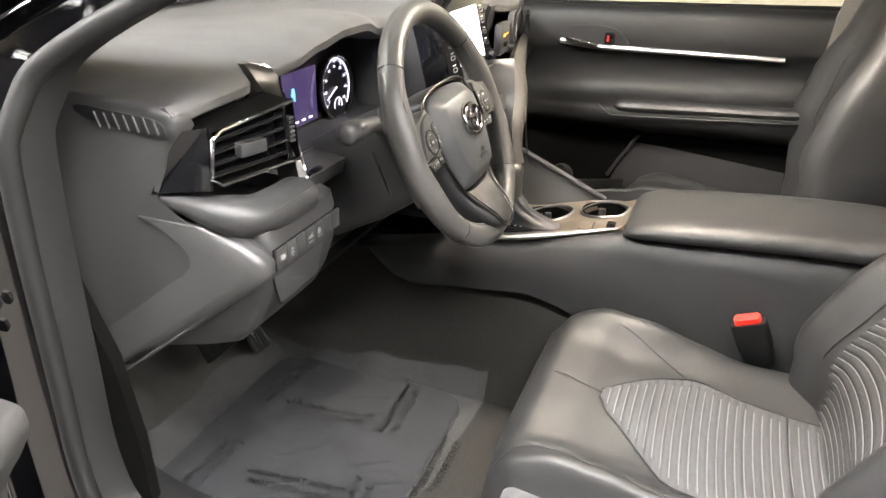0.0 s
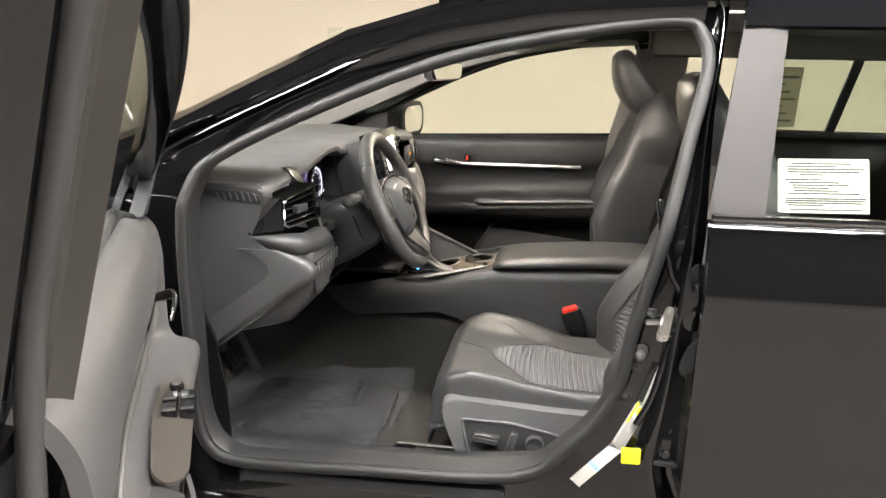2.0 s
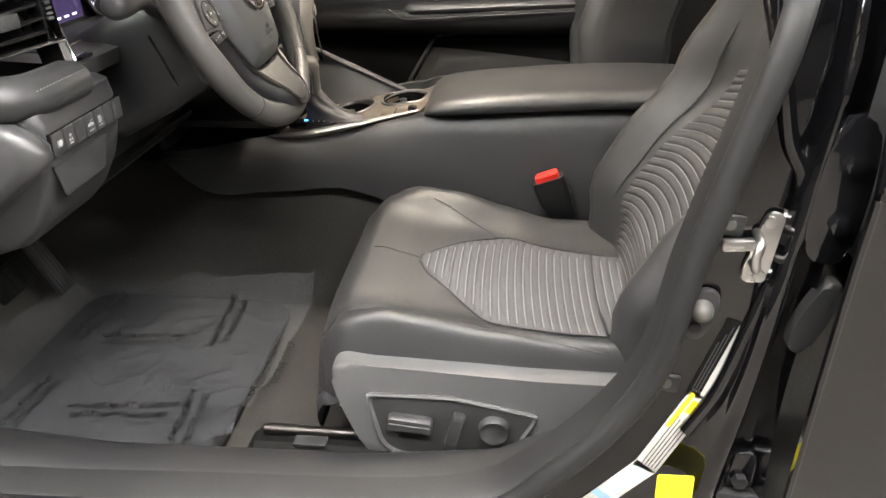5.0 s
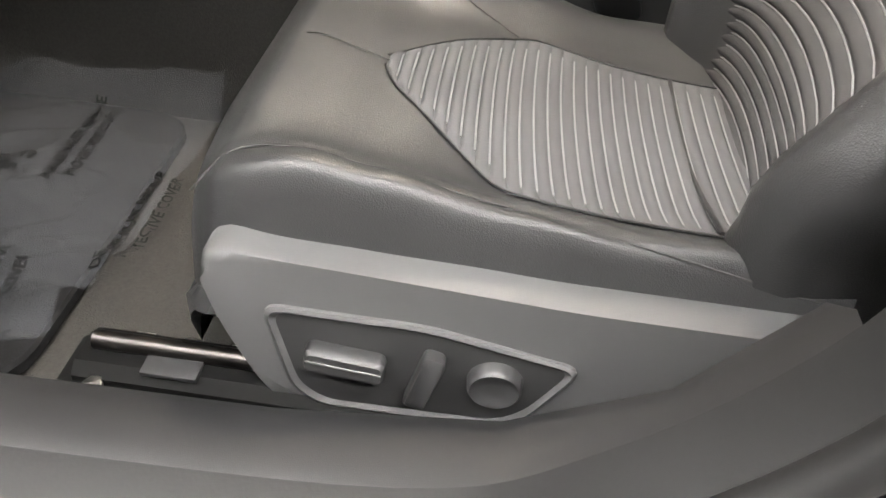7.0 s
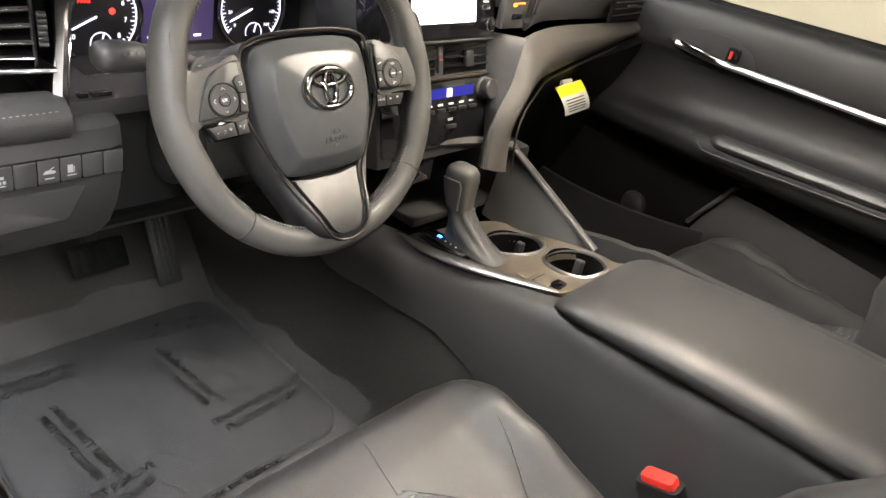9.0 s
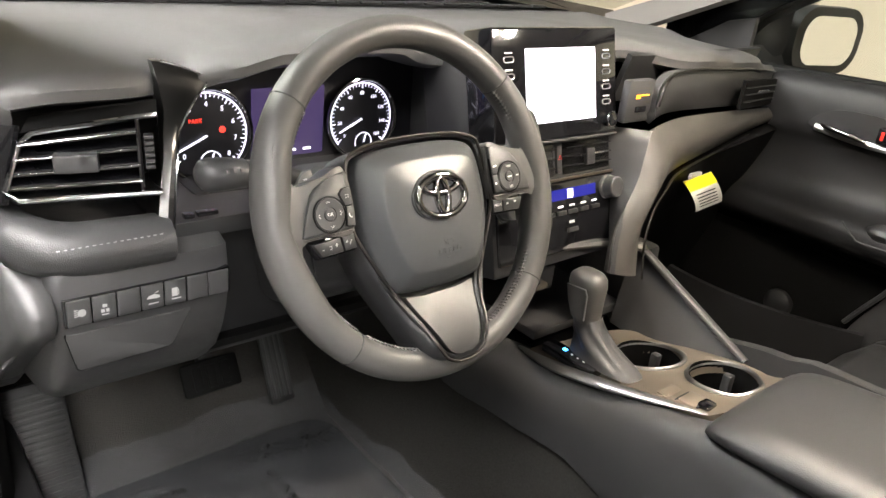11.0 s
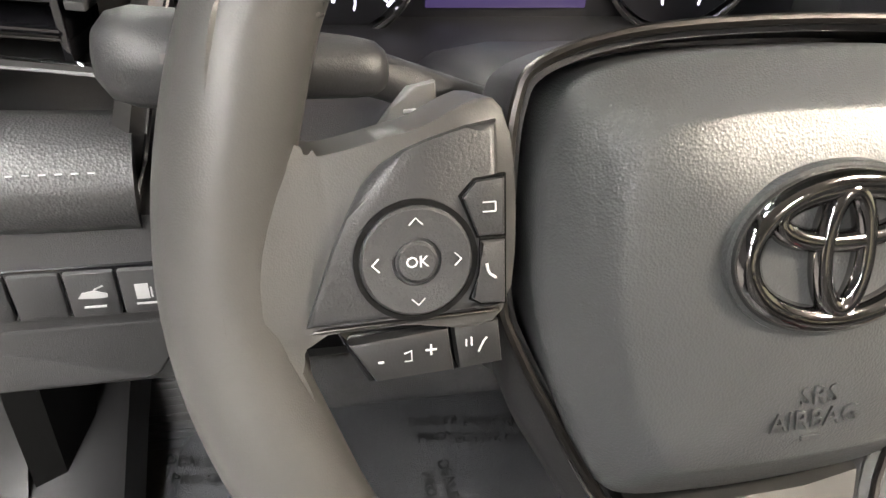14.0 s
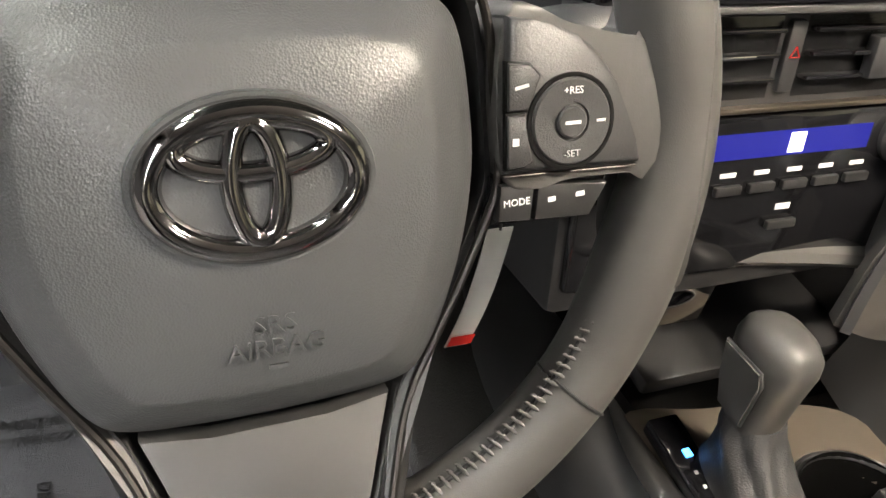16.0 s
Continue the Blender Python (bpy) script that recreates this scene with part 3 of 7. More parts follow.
def rear_bench():
    e = thing("rear_bench", "dark rear bench seat in shade", "car seat")
    part("cushion", box(1.00, 1.48, -0.62, 0.62, 0.30, 0.52, 0.05, 4), M_LEATHER, e)
    part("backrest", moved(box(-0.06, 0.08, -0.62, 0.62, 0.0, 0.55, 0.05, 4), pose(1.50, 0, 0.45, 0, 20, 0)), M_LEATHER, e)
    return e


rear_bench()


def inner_mirror():
    e = thing("inside_mirror", "black inside rear-view mirror under the roof", "mirror")
    m = frame_of((0.035, 0.0, 1.135), (0.22, 0.975, 0), (0.05, 0, 1))
    part("housing", moved(loft([[(x * k, y * k, z) for x, y in rrect(0.235, 0.050, 0.022, 6)] for k, z in ((1.0, 0.006), (1.0, -0.008), (0.85, -0.022), (0.4, -0.032))]), m), M_DARK, e)
    part("glass", moved(plate(rrect(0.225, 0.042, 0.018, 6), 0.002, pose(0, 0, 0.0065)), m), M_MIRROR, e, "mirror glass")
    part("stem", bar((0.03, 0.0, 1.14), (-0.02, 0.0, 1.22), 0.02, 0.02, (0, 1, 0)), M_DARK, e)
    return e


inner_mirror()

# ---- fittings on the door frame ----
FACE = -0.7885


def xz(x, z, rot=0.0, y=FACE):
    """A pose on the frame's outer face: x rearwards turned by rot, y up, z towards the open side."""
    return frame_of((x, y, z), (math.cos(radians(rot)), 0, math.sin(radians(rot))), (-math.sin(radians(rot)), 0, math.cos(radians(rot))))


def door_frame_fittings():
    e = thing("door_striker", "bare steel door striker bolted to the pillar", "door striker")
    part("plate", moved(plate(fine([(-0.014, -0.04), (0.010, -0.040), (0.016, 0.0), (0.014, 0.040), (-0.006, 0.042), (-0.012, 0.0)], 30), 0.006, pose(0, 0, 0), 0.0015), xz(0.581, 0.705, -6, FACE - 0.004) @ Matrix.Scale(0.75, 4)), M_ZINC, e)
    part("loop", moved(sweep(spline([(-0.004, -0.018, 0.0), (-0.006, -0.016, 0.028), (-0.010, 0.0, 0.034), (-0.006, 0.016, 0.028), (-0.004, 0.018, 0.0)], 18), 0.0052, 10), xz(0.577, 0.706, 0, FACE - 0.004) @ Matrix.Scale(0.75, 4)), M_ZINC, e)
    part("tongue", moved(box(-0.045, 0.0, -0.007, 0.007, 0.004, 0.018, 0.004), xz(0.578, 0.712, 4, FACE - 0.004) @ Matrix.Scale(0.75, 4)), M_ZINC, e)
    for dz in (-0.026, 0.026):
        part("bolt", moved(plate(circle(0.0075, 12), 0.005, pose(0, 0, 0.005), 0.002), xz(0.582, 0.705 + dz, 0, FACE - 0.004) @ Matrix.Scale(0.75, 4)), M_ZINC, e)
    e = thing("door_switch", "grey rubber door switch on the pillar", "switch")
    part("base", moved(plate(fine([(-0.012, -0.022), (0.008, -0.026), (0.014, 0.0), (0.012, 0.022), (-0.004, 0.024), (-0.014, 0.0)], 30), 0.008, pose(0, 0, 0), 0.003), xz(0.538, 0.636, -10)), M_DASHD, e)
    part("plunger", moved(loft([[(q * math.cos(a), 0.006 + q * math.sin(a), z) for a in [2 * math.pi * i / 18 for i in range(18)]] for q, z in ((0.011, 0.006), (0.010, 0.014), (0.007, 0.019), (0.003, 0.021))]), xz(0.538, 0.636, -10)), M_STALK, e)
    part("screw", moved(plate(circle(0.006, 14), 0.004, pose(0, -0.014, 0.006), 0.001), xz(0.538, 0.636, -10)), M_DARK, e)
    e = thing("pillar_label", "white tyre information label with yellow band", "label")
    m = xz(0.5345, 0.492, 66)
    part("paper", moved(box(-0.056, 0.056, -0.013, 0.013, 0, 0.001, 0.0003), m), M_PAPER, e)
    part("yellow_band", moved(box(0.005, 0.052, 0.006, 0.011, 0.001, 0.0013, 0), m), M_YELLOW, e)
    part("yellow_box", moved(box(0.028, 0.044, -0.012, 0.004, 0.001, 0.0013, 0), m), M_YELLOW, e)
    for k in range(5):
        part("print_line", moved(box(-0.05, 0.022 - 0.004 * (k % 2), -0.0095 + 0.0038 * k, -0.0085 + 0.0038 * k, 0.001, 0.0013, 0), m), M_GREYINK, e)
    e = thing("pillar_label", "white and blue information label on the sill", "label")
    m = xz(0.476, 0.402, 49)
    part("paper", moved(box(-0.058, 0.058, -0.013, 0.013, 0, 0.001, 0.0003), m), M_PAPER, e)
    part("blue_band", moved(box(-0.008, 0.002, -0.0125, 0.0125, 0.001, 0.0013, 0), m), M_BLUEINK, e)
    for k in range(4):
        part("print_line", moved(box(0.008, 0.052, -0.008 + 0.0045 * k, -0.0068 + 0.0045 * k, 0.001, 0.0013, 0), m), M_BLUEINK, e)
    e = thing("pillar_label", "black identification label with pale bars", "label")
    m = xz(0.5625, 0.582, 74)
    part("plate", moved(box(-0.046, 0.046, -0.010, 0.010, 0, 0.001, 0.0003), m), M_INK, e)
    part("pale_bar", moved(box(-0.043, 0.043, -0.009, -0.003, 0.001, 0.0013, 0), m), M_PAPER, e)
    for k in range(3):
        part("print_line", moved(box(-0.04, 0.04 - 0.01 * k, 0.0 + 0.003 * k, 0.0012 + 0.003 * k, 0.001, 0.0013, 0), m), M_GREYINK, e)
    e = thing("yellow_sticker", "plain yellow sticker on the sill corner", "sticker")
    part("sticker_sheet", moved(plate(rrect(0.036, 0.034, 0.003, 3), 0.001, pose(0, 0, 0), 0.0003), xz(0.5385, 0.443, 2, -0.8145)), M_YELLOW, e)
    e = thing("hinge_bracket", "black steel hinge bracket of the rear door", "hinge")
    part("leaf", moved(plate(rrect(0.050, 0.046, 0.008, 4), 0.010, pose(0, 0, 0), 0.002), xz(0.594, 0.455, 0)), M_PIANO, e)
    part("strap", moved(box(-0.02, 0.035, -0.032, -0.022, 0.0, 0.02, 0.003), xz(0.594, 0.455, -5)), M_DARK, e)
    for dx, dz in ((-0.012, 0.008), (0.010, -0.010)):
        part("bolt", moved(plate(circle(0.008, 6), 0.008, pose(0, 0, 0.010), 0.0015), xz(0.594 + dx, 0.455 + dz)), M_DARK, e)
    e = thing("sill_plate", "black plastic sill scuff plate", "sill plate")
    part("plate", loft([[(x, -0.765, z + 0.012), (x, -0.785, z + 0.010), (x, -0.802, z), (x, -0.806, z - 0.022), (x, -0.79, z - 0.026)] for x, z in ((-0.262, 0.310), (-0.25, 0.316), (0.0, 0.321), (0.285, 0.330), (0.300, 0.322))]), M_DARK, e, "", 40)
    part("raised_band", loft([[(x, -0.772, z + 0.0145), (x, -0.784, z + 0.0135), (x, -0.796, z + 0.006), (x, -0.784, z + 0.006)] for x, z in ((-0.235, 0.317), (0.0, 0.321), (0.265, 0.329))]), M_DARK, e)
    e = thing("sill_trim", "charcoal plastic sill trim inside the door seal", "sill trim")
    part("trim", loft([[(x, -0.665, z - 0.07), (x, -0.675, z - 0.02), (x, -0.70, z), (x, -0.745, z), (x, -0.765, z - 0.012), (x, -0.76, z - 0.05)] for x, z in ((-0.60, 0.42), (-0.40, 0.385), (-0.30, 0.352), (-0.15, 0.340), (0.20, 0.350), (0.36, 0.372), (0.46, 0.43), (0.52, 0.52))]), M_DARK, e, "", 40)
    k = thing("kick_panel", "kick panel ahead of the door, blackened for footwell shade", "kick panel")
    # deep black stands in for the shade ahead of the door
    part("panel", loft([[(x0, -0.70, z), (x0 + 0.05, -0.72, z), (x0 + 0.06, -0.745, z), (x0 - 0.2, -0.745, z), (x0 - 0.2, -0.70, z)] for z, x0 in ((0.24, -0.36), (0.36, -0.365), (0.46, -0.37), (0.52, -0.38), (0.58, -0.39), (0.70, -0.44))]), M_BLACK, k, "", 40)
    part("pillar_ridge", sweep(spline([(0.552, -0.765, 0.93), (0.565, -0.793, 0.867), (0.584, -0.794, 0.802), (0.601, -0.794, 0.767), (0.598, -0.794, 0.697), (0.585, -0.794, 0.629), (0.568, -0.794, 0.553), (0.545, -0.794, 0.50)], 50), 0.007, 10), M_PAINT, car, "pressed ridge in the gloss black pillar", 60)
    h = thing("rear_door_hinge", "black painted upper hinge of the rear door with bolts", "hinge")
    part("leaf", moved(plate(fine([(-0.018, -0.055), (0.012, -0.060), (0.020, 0.0), (0.014, 0.055), (-0.012, 0.058), (-0.022, 0.0)], 36), 0.010, pose(0, 0, 0), 0.003), xz(0.628, 0.765, 0, -0.803)), M_PIANO, h)
    for z in (0.791, 0.739):
        part("bolt", moved(plate(circle(0.009, 6), 0.008, pose(0, 0, 0.010), 0.002), xz(0.629, z, 0, -0.803)), M_PIANO, h)
    g = thing("rubber_bumper", "black rubber buffer on the rear door edge", "buffer")
    part("pad", moved(plate(fine([(-0.009, -0.030), (0.006, -0.034), (0.012, 0.0), (0.010, 0.034), (-0.004, 0.036), (-0.012, 0.0)], 30), 0.014, pose(0, 0, 0), 0.004), xz(0.628, 0.648, -14, -0.803)), M_RUBBER, g)
    for x, z in ((0.549, 0.724), (0.517, 0.554)):
        c = thing("trim_clip", "dark plastic clip on the pillar", "clip")
        part("clip_body", moved(box(-0.016, 0.016, -0.010, 0.010, 0, 0.006, 0.003), xz(x, z, -8, -0.786)), M_DARK, c)
        part("clip_head", moved(plate(circle(0.005, 14), 0.004, pose(0.002, 0.002, 0.006), 0.001), xz(x, z, -8, -0.786)), M_STALK, c)
    b = thing("front_pillar_bolt", "bare steel bolts on the hinge pillar", "bolt")
    for x, z in ((-0.462, 0.655), (-0.458, 0.625), (-0.44, 0.668)):
        part("bolt", moved(plate(circle(0.009, 6), 0.010, pose(0, 0, 0), 0.002), xz(x, z, 0, -0.80)), M_ZINC, b)


door_frame_fittings()


# ---- doors ----
def profile(pts, n):
    return [(q.x, q.y) for q in spline([(a, b, 0) for a, b in pts], n)]


def passenger_door():
    e = thing("passenger_door", "closed passenger door with black trim panel and silver strip", "car door")
    pr = profile([(0.715, 0.22), (0.705, 0.30), (0.700, 0.40), (0.690, 0.50), (0.682, 0.555), (0.655, 0.578), (0.610, 0.592), (0.588, 0.612), (0.585, 0.636), (0.598, 0.652), (0.640, 0.668), (0.662, 0.695), (0.668, 0.735), (0.660, 0.768), (0.650, 0.785), (0.648, 0.81), (0.652, 0.845), (0.660, 0.870), (0.675, 0.884), (0.70, 0.888)], 64)
    def f2(u, v):
        i = min(62, int(v * 63))
        y, z = (lerp(a, b, v * 63 - i) for a, b in zip(pr[i], pr[i + 1]))
        x = lerp(-0.46, 0.545 + 0.05 * max(0, z - 0.5), u)
        k = min(1, max(0, (z - 0.56) / 0.06)) * (0.050 if z < 0.72 else 0.035)
        fade = min(1, max(0, (x + 0.30) / 0.34))
        y = y if z > 0.70 or z < 0.55 else lerp(0.668, y, 0.45 + 0.55 * fade)
        return (x, y + 0.010 * (1 - u), z + k * (u - 0.5))
    cut = min(range(64), key=lambda i: abs(pr[i][1] - 0.574)) / 63
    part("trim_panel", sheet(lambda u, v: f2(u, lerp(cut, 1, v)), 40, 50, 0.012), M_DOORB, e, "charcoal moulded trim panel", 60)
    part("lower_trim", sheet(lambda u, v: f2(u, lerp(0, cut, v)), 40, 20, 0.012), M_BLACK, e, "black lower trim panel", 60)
    part("silver_strip", sweep([(lerp(-0.100, 0.445, q), 0.645 + 0.004 * (1 - q), 0.786 + 0.004 * q + 0.010 * max(0, 0.16 - q) / 0.16) for q in [i / 16 for i in range(17)]], [0.0078 - 0.0022 * i / 16 for i in range(17)], 8, flat=1.0), M_STRIP, e, "bright silver strip")
    hb = part("handle_bezel", plate(fine([(-0.115, 0.800), (-0.07, 0.834), (0.03, 0.836), (0.075, 0.800), (0.03, 0.790), (-0.07, 0.790)], 40), 0.004, frame_of((0, 0.6495, 0), (1, 0, 0), (0, 0, 1)), 0.0015), M_DARK, e, "dark handle recess")
    part("inner_handle", sweep(spline([(-0.085, 0.636, 0.803), (-0.04, 0.630, 0.799), (0.0, 0.634, 0.793)], 10), [0.003, 0.004, 0.0045, 0.0045, 0.0045, 0.0045, 0.0045, 0.0045, 0.004, 0.003], 10), M_DCHROME, hb, "chrome inner door handle")
    part("lock_tab", box(0.015, 0.040, 0.632, 0.648, 0.795, 0.825, 0.004), M_PIANO, hb)
    part("lock_mark", box(0.022, 0.027, 0.6312, 0.632, 0.803, 0.818, 0), M_RED, hb)
    part("armrest_line", sweep(spline([(0.02, 0.592, 0.655), (0.05, 0.583, 0.636), (0.08, 0.578, 0.632), (0.25, 0.578, 0.642), (0.50, 0.580, 0.655)], 30), 0.0016, 6), M_DARK, e)
    part("armrest_pad", sweep(spline([(0.06, 0.606, 0.652), (0.12, 0.602, 0.655), (0.30, 0.602, 0.664), (0.52, 0.604, 0.674)], 24), [0.006 + 0.016 * min(1, i / 4) for i in range(24)], 12, flat=0.7), M_LEATHER, e, "padded armrest")
    pk = part("pocket", plate(fine([(0.10, 0.50), (0.15, 0.570), (0.30, 0.580), (0.50, 0.592), (0.52, 0.45), (0.45, 0.33), (0.12, 0.32), (0.06, 0.40)], 50), 0.010, frame_of((0, 0.688, 0), (1, 0, 0), (0, 0, 1)), 0.004), M_DASHD, e, "dark door pocket panel")
    part("pocket_edge", sweep(spline([(0.055, 0.672, 0.44), (0.10, 0.668, 0.515), (0.15, 0.665, 0.575), (0.30, 0.663, 0.585), (0.52, 0.663, 0.597)], 30), 0.005, 8), M_DASHD, pk)
    part("bottle_bin", sheet(lambda u, v: (lerp(-0.40, 0.10, u), 0.60 + 0.06 * (2 * u - 1) ** 2 + 0.02 * v, lerp(0.42, 0.25, v) + 0.02 * u), 12, 4, 0.01), M_DARK, e, "black bottle bin")
    part("speaker_cap", loft([[(-0.06 + q * math.cos(a), 0.63 - h, 0.44 + q * math.sin(a)) for a in [2 * math.pi * i / 24 for i in range(24)]] for q, h in ((0.030, 0.0), (0.028, 0.008), (0.018, 0.014), (0.006, 0.016))]), M_DOORB, e)
    part("window_pane", sheet(lambda u, v: (lerp(-0.50, 0.66, u), 0.80 - 0.44 * max(0, lerp(0.86, 1.27, v) - 0.88) - 0.03, lerp(0.86, 1.27, v)), 6, 6), M_GLASS, e, "clear side window").visible_shadow = False
    part("belt_seal", sweep([(lerp(-0.50, 0.60, q), 0.712, 0.866 + 0.040 * q) for q in [i / 8 for i in range(9)]], 0.009, 8), M_BLACK, e)
    part("sail_panel", plate([(-0.50, 0.865), (-0.36, 0.868), (-0.30, 0.905), (-0.30, 0.965), (-0.36, 0.95)], 0.012, frame_of((0, 0.715, 0), (1, 0, 0), (0, 0, 1)), 0.004), M_DARK, e)
    # outside mirror
    mm = frame_of((-0.245, 0.925, 0.925), (0.22, 0.975, 0), (0, 0, 1))      # z faces rearwards
    sh = part("mirror_housing", moved(loft([[(x * k, y * k, z) for x, y in rrect(0.215, 0.140, 0.055, 8)] for k, z in ((1.0, 0.004), (1.02, -0.02), (0.95, -0.05), (0.75, -0.085), (0.35, -0.105))]), mm), M_DARK, e, "black mirror housing", 50)
    part("mirror_glass", moved(plate(rrect(0.172, 0.104, 0.040, 8), 0.003, pose(0, 0, 0.0)), mm @ pose(0, 0, 0.0035)), M_MIRROR, sh, "bright mirror glass")
    part("mirror_arm", bar((-0.36, 0.76, 0.885), (-0.29, 0.88, 0.89), 0.06, 0.04), M_DARK, e)
    part("mirror_shell", loft([[(x + 0.045 * r / 0.07 * math.cos(a), y, 0.928 + r * math.sin(a)) for a in [2 * math.pi * i / 24 for i in range(24)]] for x, y, r in ((-0.335, 0.775, 0.018), (-0.330, 0.785, 0.040), (-0.320, 0.81, 0.058), (-0.315, 0.85, 0.066), (-0.310, 0.88, 0.068))]), M_DARK, e, "black mirror shell", 60)
    return e


passenger_door()


def driver_door():
    m = frame_of((-0.37, -0.90, 0), (0.437, -0.900, 0), (0, 0, 1))      # x along the door, y up, z to the outside
    e = thing("driver_door", "wide open driver door with trim panel coloured as lit", "car door", at=m)
    pr = profile([(0.02, 0.25), (-0.02, 0.28), (-0.035, 0.36), (-0.03, 0.46), (-0.035, 0.54), (-0.065, 0.585), (-0.082, 0.615), (-0.080, 0.640), (-0.060, 0.652), (-0.030, 0.662), (-0.018, 0.69), (-0.020, 0.74), (-0.030, 0.79), (-0.032, 0.83), (-0.024, 0.875), (-0.008, 0.898), (0.012, 0.906)], 80)
    ease = lambda t: min(1, max(0, t)) ** 2 * (3 - 2 * min(1, max(0, t)))
    belt = lambda x: 0.893 + 0.046 * ease((x - 0.05) / 0.30) + 0.008 * x
    grip = [(0.05, 0.885), (0.16, 0.880), (0.27, 0.845), (0.33, 0.812), (0.40, 0.808), (0.55, 0.816), (0.70, 0.822), (0.78, 0.815), (0.86, 0.780), (0.94, 0.70)]      # the edge under the upper pad
    def f2(u, v):
        w, z = pr[round(v * 79)]
        x = lerp(0.055, 0.935, u)
        front = math.exp(-((x - 0.02) / 0.16) ** 2) * min(1, max(0, (0.80 - z) / 0.08))
        nar = 1 - 0.70 * ease((x - 0.42) / 0.34) * ease((0.70 - z) / 0.04)
        zz = z if z < 0.66 else 0.66 + (z - 0.66) * (belt(x) - 0.66) / 0.246
        g = along(grip, x)
        pad = ease((zz - g) / 0.030) * ease((belt(x) - zz) / 0.06)
        hollow = ease((g - zz) / 0.045) * ease((zz - 0.655) / 0.03) * ease((x - 0.05) / 0.1)
        return (x - 0.01 * min(1, max(0, (0.80 - z) / 0.06)), zz, w * nar * 0.8 - 0.012 * front - 0.008 * pad + 0.042 * hollow)
    # panel and pocket carry the lightened colour in place of light from outside
    part("trim_panel", sheet(f2, 70, 79, 0.014), M_DOORLIT, e, "moulded trim panel, lightened as if strongly lit", 60)
    lip = [(q.x, q.y) for q in spline([(x, z, 0) for x, z in grip[3:9]], 30)]
    part("pull_edge", sweep([(x, z + 0.003, -0.032) for i, (x, z) in enumerate(lip)], 0.0036, 8), M_PULL, e, "pale grey edge of the pull")
    hd = part("inner_handle", sweep(spline([(0.255, 0.800, -0.018), (0.285, 0.815, -0.050), (0.315, 0.812, -0.056), (0.335, 0.790, -0.050)], 16), [0.005, 0.006, 0.007, 0.008, 0.008, 0.008, 0.008, 0.008, 0.008, 0.007, 0.007, 0.006, 0.006, 0.005, 0.005, 0.004], 10, flat=0.6), M_CHROME, e, "chrome inner door handle")
    part("handle_recess", plate(fine([(0.24, 0.775), (0.25, 0.825), (0.30, 0.838), (0.345, 0.80), (0.34, 0.775), (0.29, 0.765)], 36), 0.004, pose(0, 0, -0.022), 0.001), M_BLACK, hd)
    top = frame_of((0, 0.664, -0.050), (1, 0.0, 0), (0, 0.25, 1)) @ pose(0, 0, -0.003)
    sp = part("switch_panel", plate(round_poly([(0.250, -0.004), (0.275, 0.024), (0.42, 0.030), (0.56, 0.022), (0.585, 0.0), (0.55, -0.024), (0.34, -0.026)], 0.022), 0.006, top, 0.002), M_SWPANEL, e, "satin bronze window switch panel")
    for i in range(2):
        for j in range(2):
            x0, w0 = 0.350 + 0.038 * i, -0.068 + 0.025 * j
            part("window_switch", loft([[(x0 + dx, 0.664 + h, w0 + dw) for dx, dw in rrect(0.032, 0.022, 0.003, 3)] for h in (-0.004, 0.010)] + [[(x0 + dx * 0.9, 0.6775, w0 + dw * 0.85) for dx, dw in rrect(0.032, 0.022, 0.003, 3)]]), M_PIANO, sp, "window switch")
            part("switch_edge", box(x0 + 0.008, x0 + 0.0145, 0.6772, 0.6790, w0 - 0.009, w0 + 0.009, 0.0006), M_SATIN, sp, "silver switch edge")
    part("mirror_knob", moved(plate(circle(0.011, 20), 0.018, pose(0, 0, 0), 0.003), frame_of((0.308, 0.660, -0.050), (1, 0, 0), (0, 0, -1))), M_PIANO, sp, "round mirror knob")
    part("knob_cap", moved(plate(circle(0.007, 18), 0.002, pose(0, 0, 0), 0.0008), frame_of((0.308, 0.678, -0.050), (1, 0, 0), (0, 0, -1))), M_SATIN, sp)
    part("switch_panel_end", plate(round_poly([(0.585, 0.020), (0.66, 0.014), (0.665, -0.016), (0.60, -0.022)], 0.012), 0.005, top, 0.002), M_LOWTRIM, e)
    part("speaker_grille", plate(circle(0.085, 30, 0.16, 0.42), 0.004, pose(0, 0, -0.045), 0.001), M_DARK, e)
    part("map_pocket", sheet(lambda u, v: (lerp(0.22, 0.90, u), lerp(0.30, 0.47, v), -0.075 + 0.03 * (2 * u - 1) ** 2 - 0.01 * v), 12, 4, 0.008), M_DOORLIT, e)
    # metal door behind the trim
    part("door_skin", loft([[(x, z, w) for w, z in ((0.010, 0.22), (0.05, 0.20), (0.115, 0.24), (0.135, 0.45), (0.140, 0.70), (0.125, 0.84), (0.085, 0.905), (0.024, 0.905))] for x in (-0.03, 0.3, 0.7, 0.965)]), M_PAINT, e, "gloss black outer door skin", 50)
    part("latch", box(0.965, 0.975, 0.56, 0.68, 0.035, 0.085, 0.004), M_STEEL, e)
    lean = lambda z: 0.030 - 0.42 * max(0, z - 0.90)
    back = lambda z: (0.880 + 0.2 * (z - 0.93), -0.015 - 0.26 * (z - 0.93))      # inner corner of the rear upright
    top_z = lambda x: min(1.235, 1.00 + 0.36 * x)
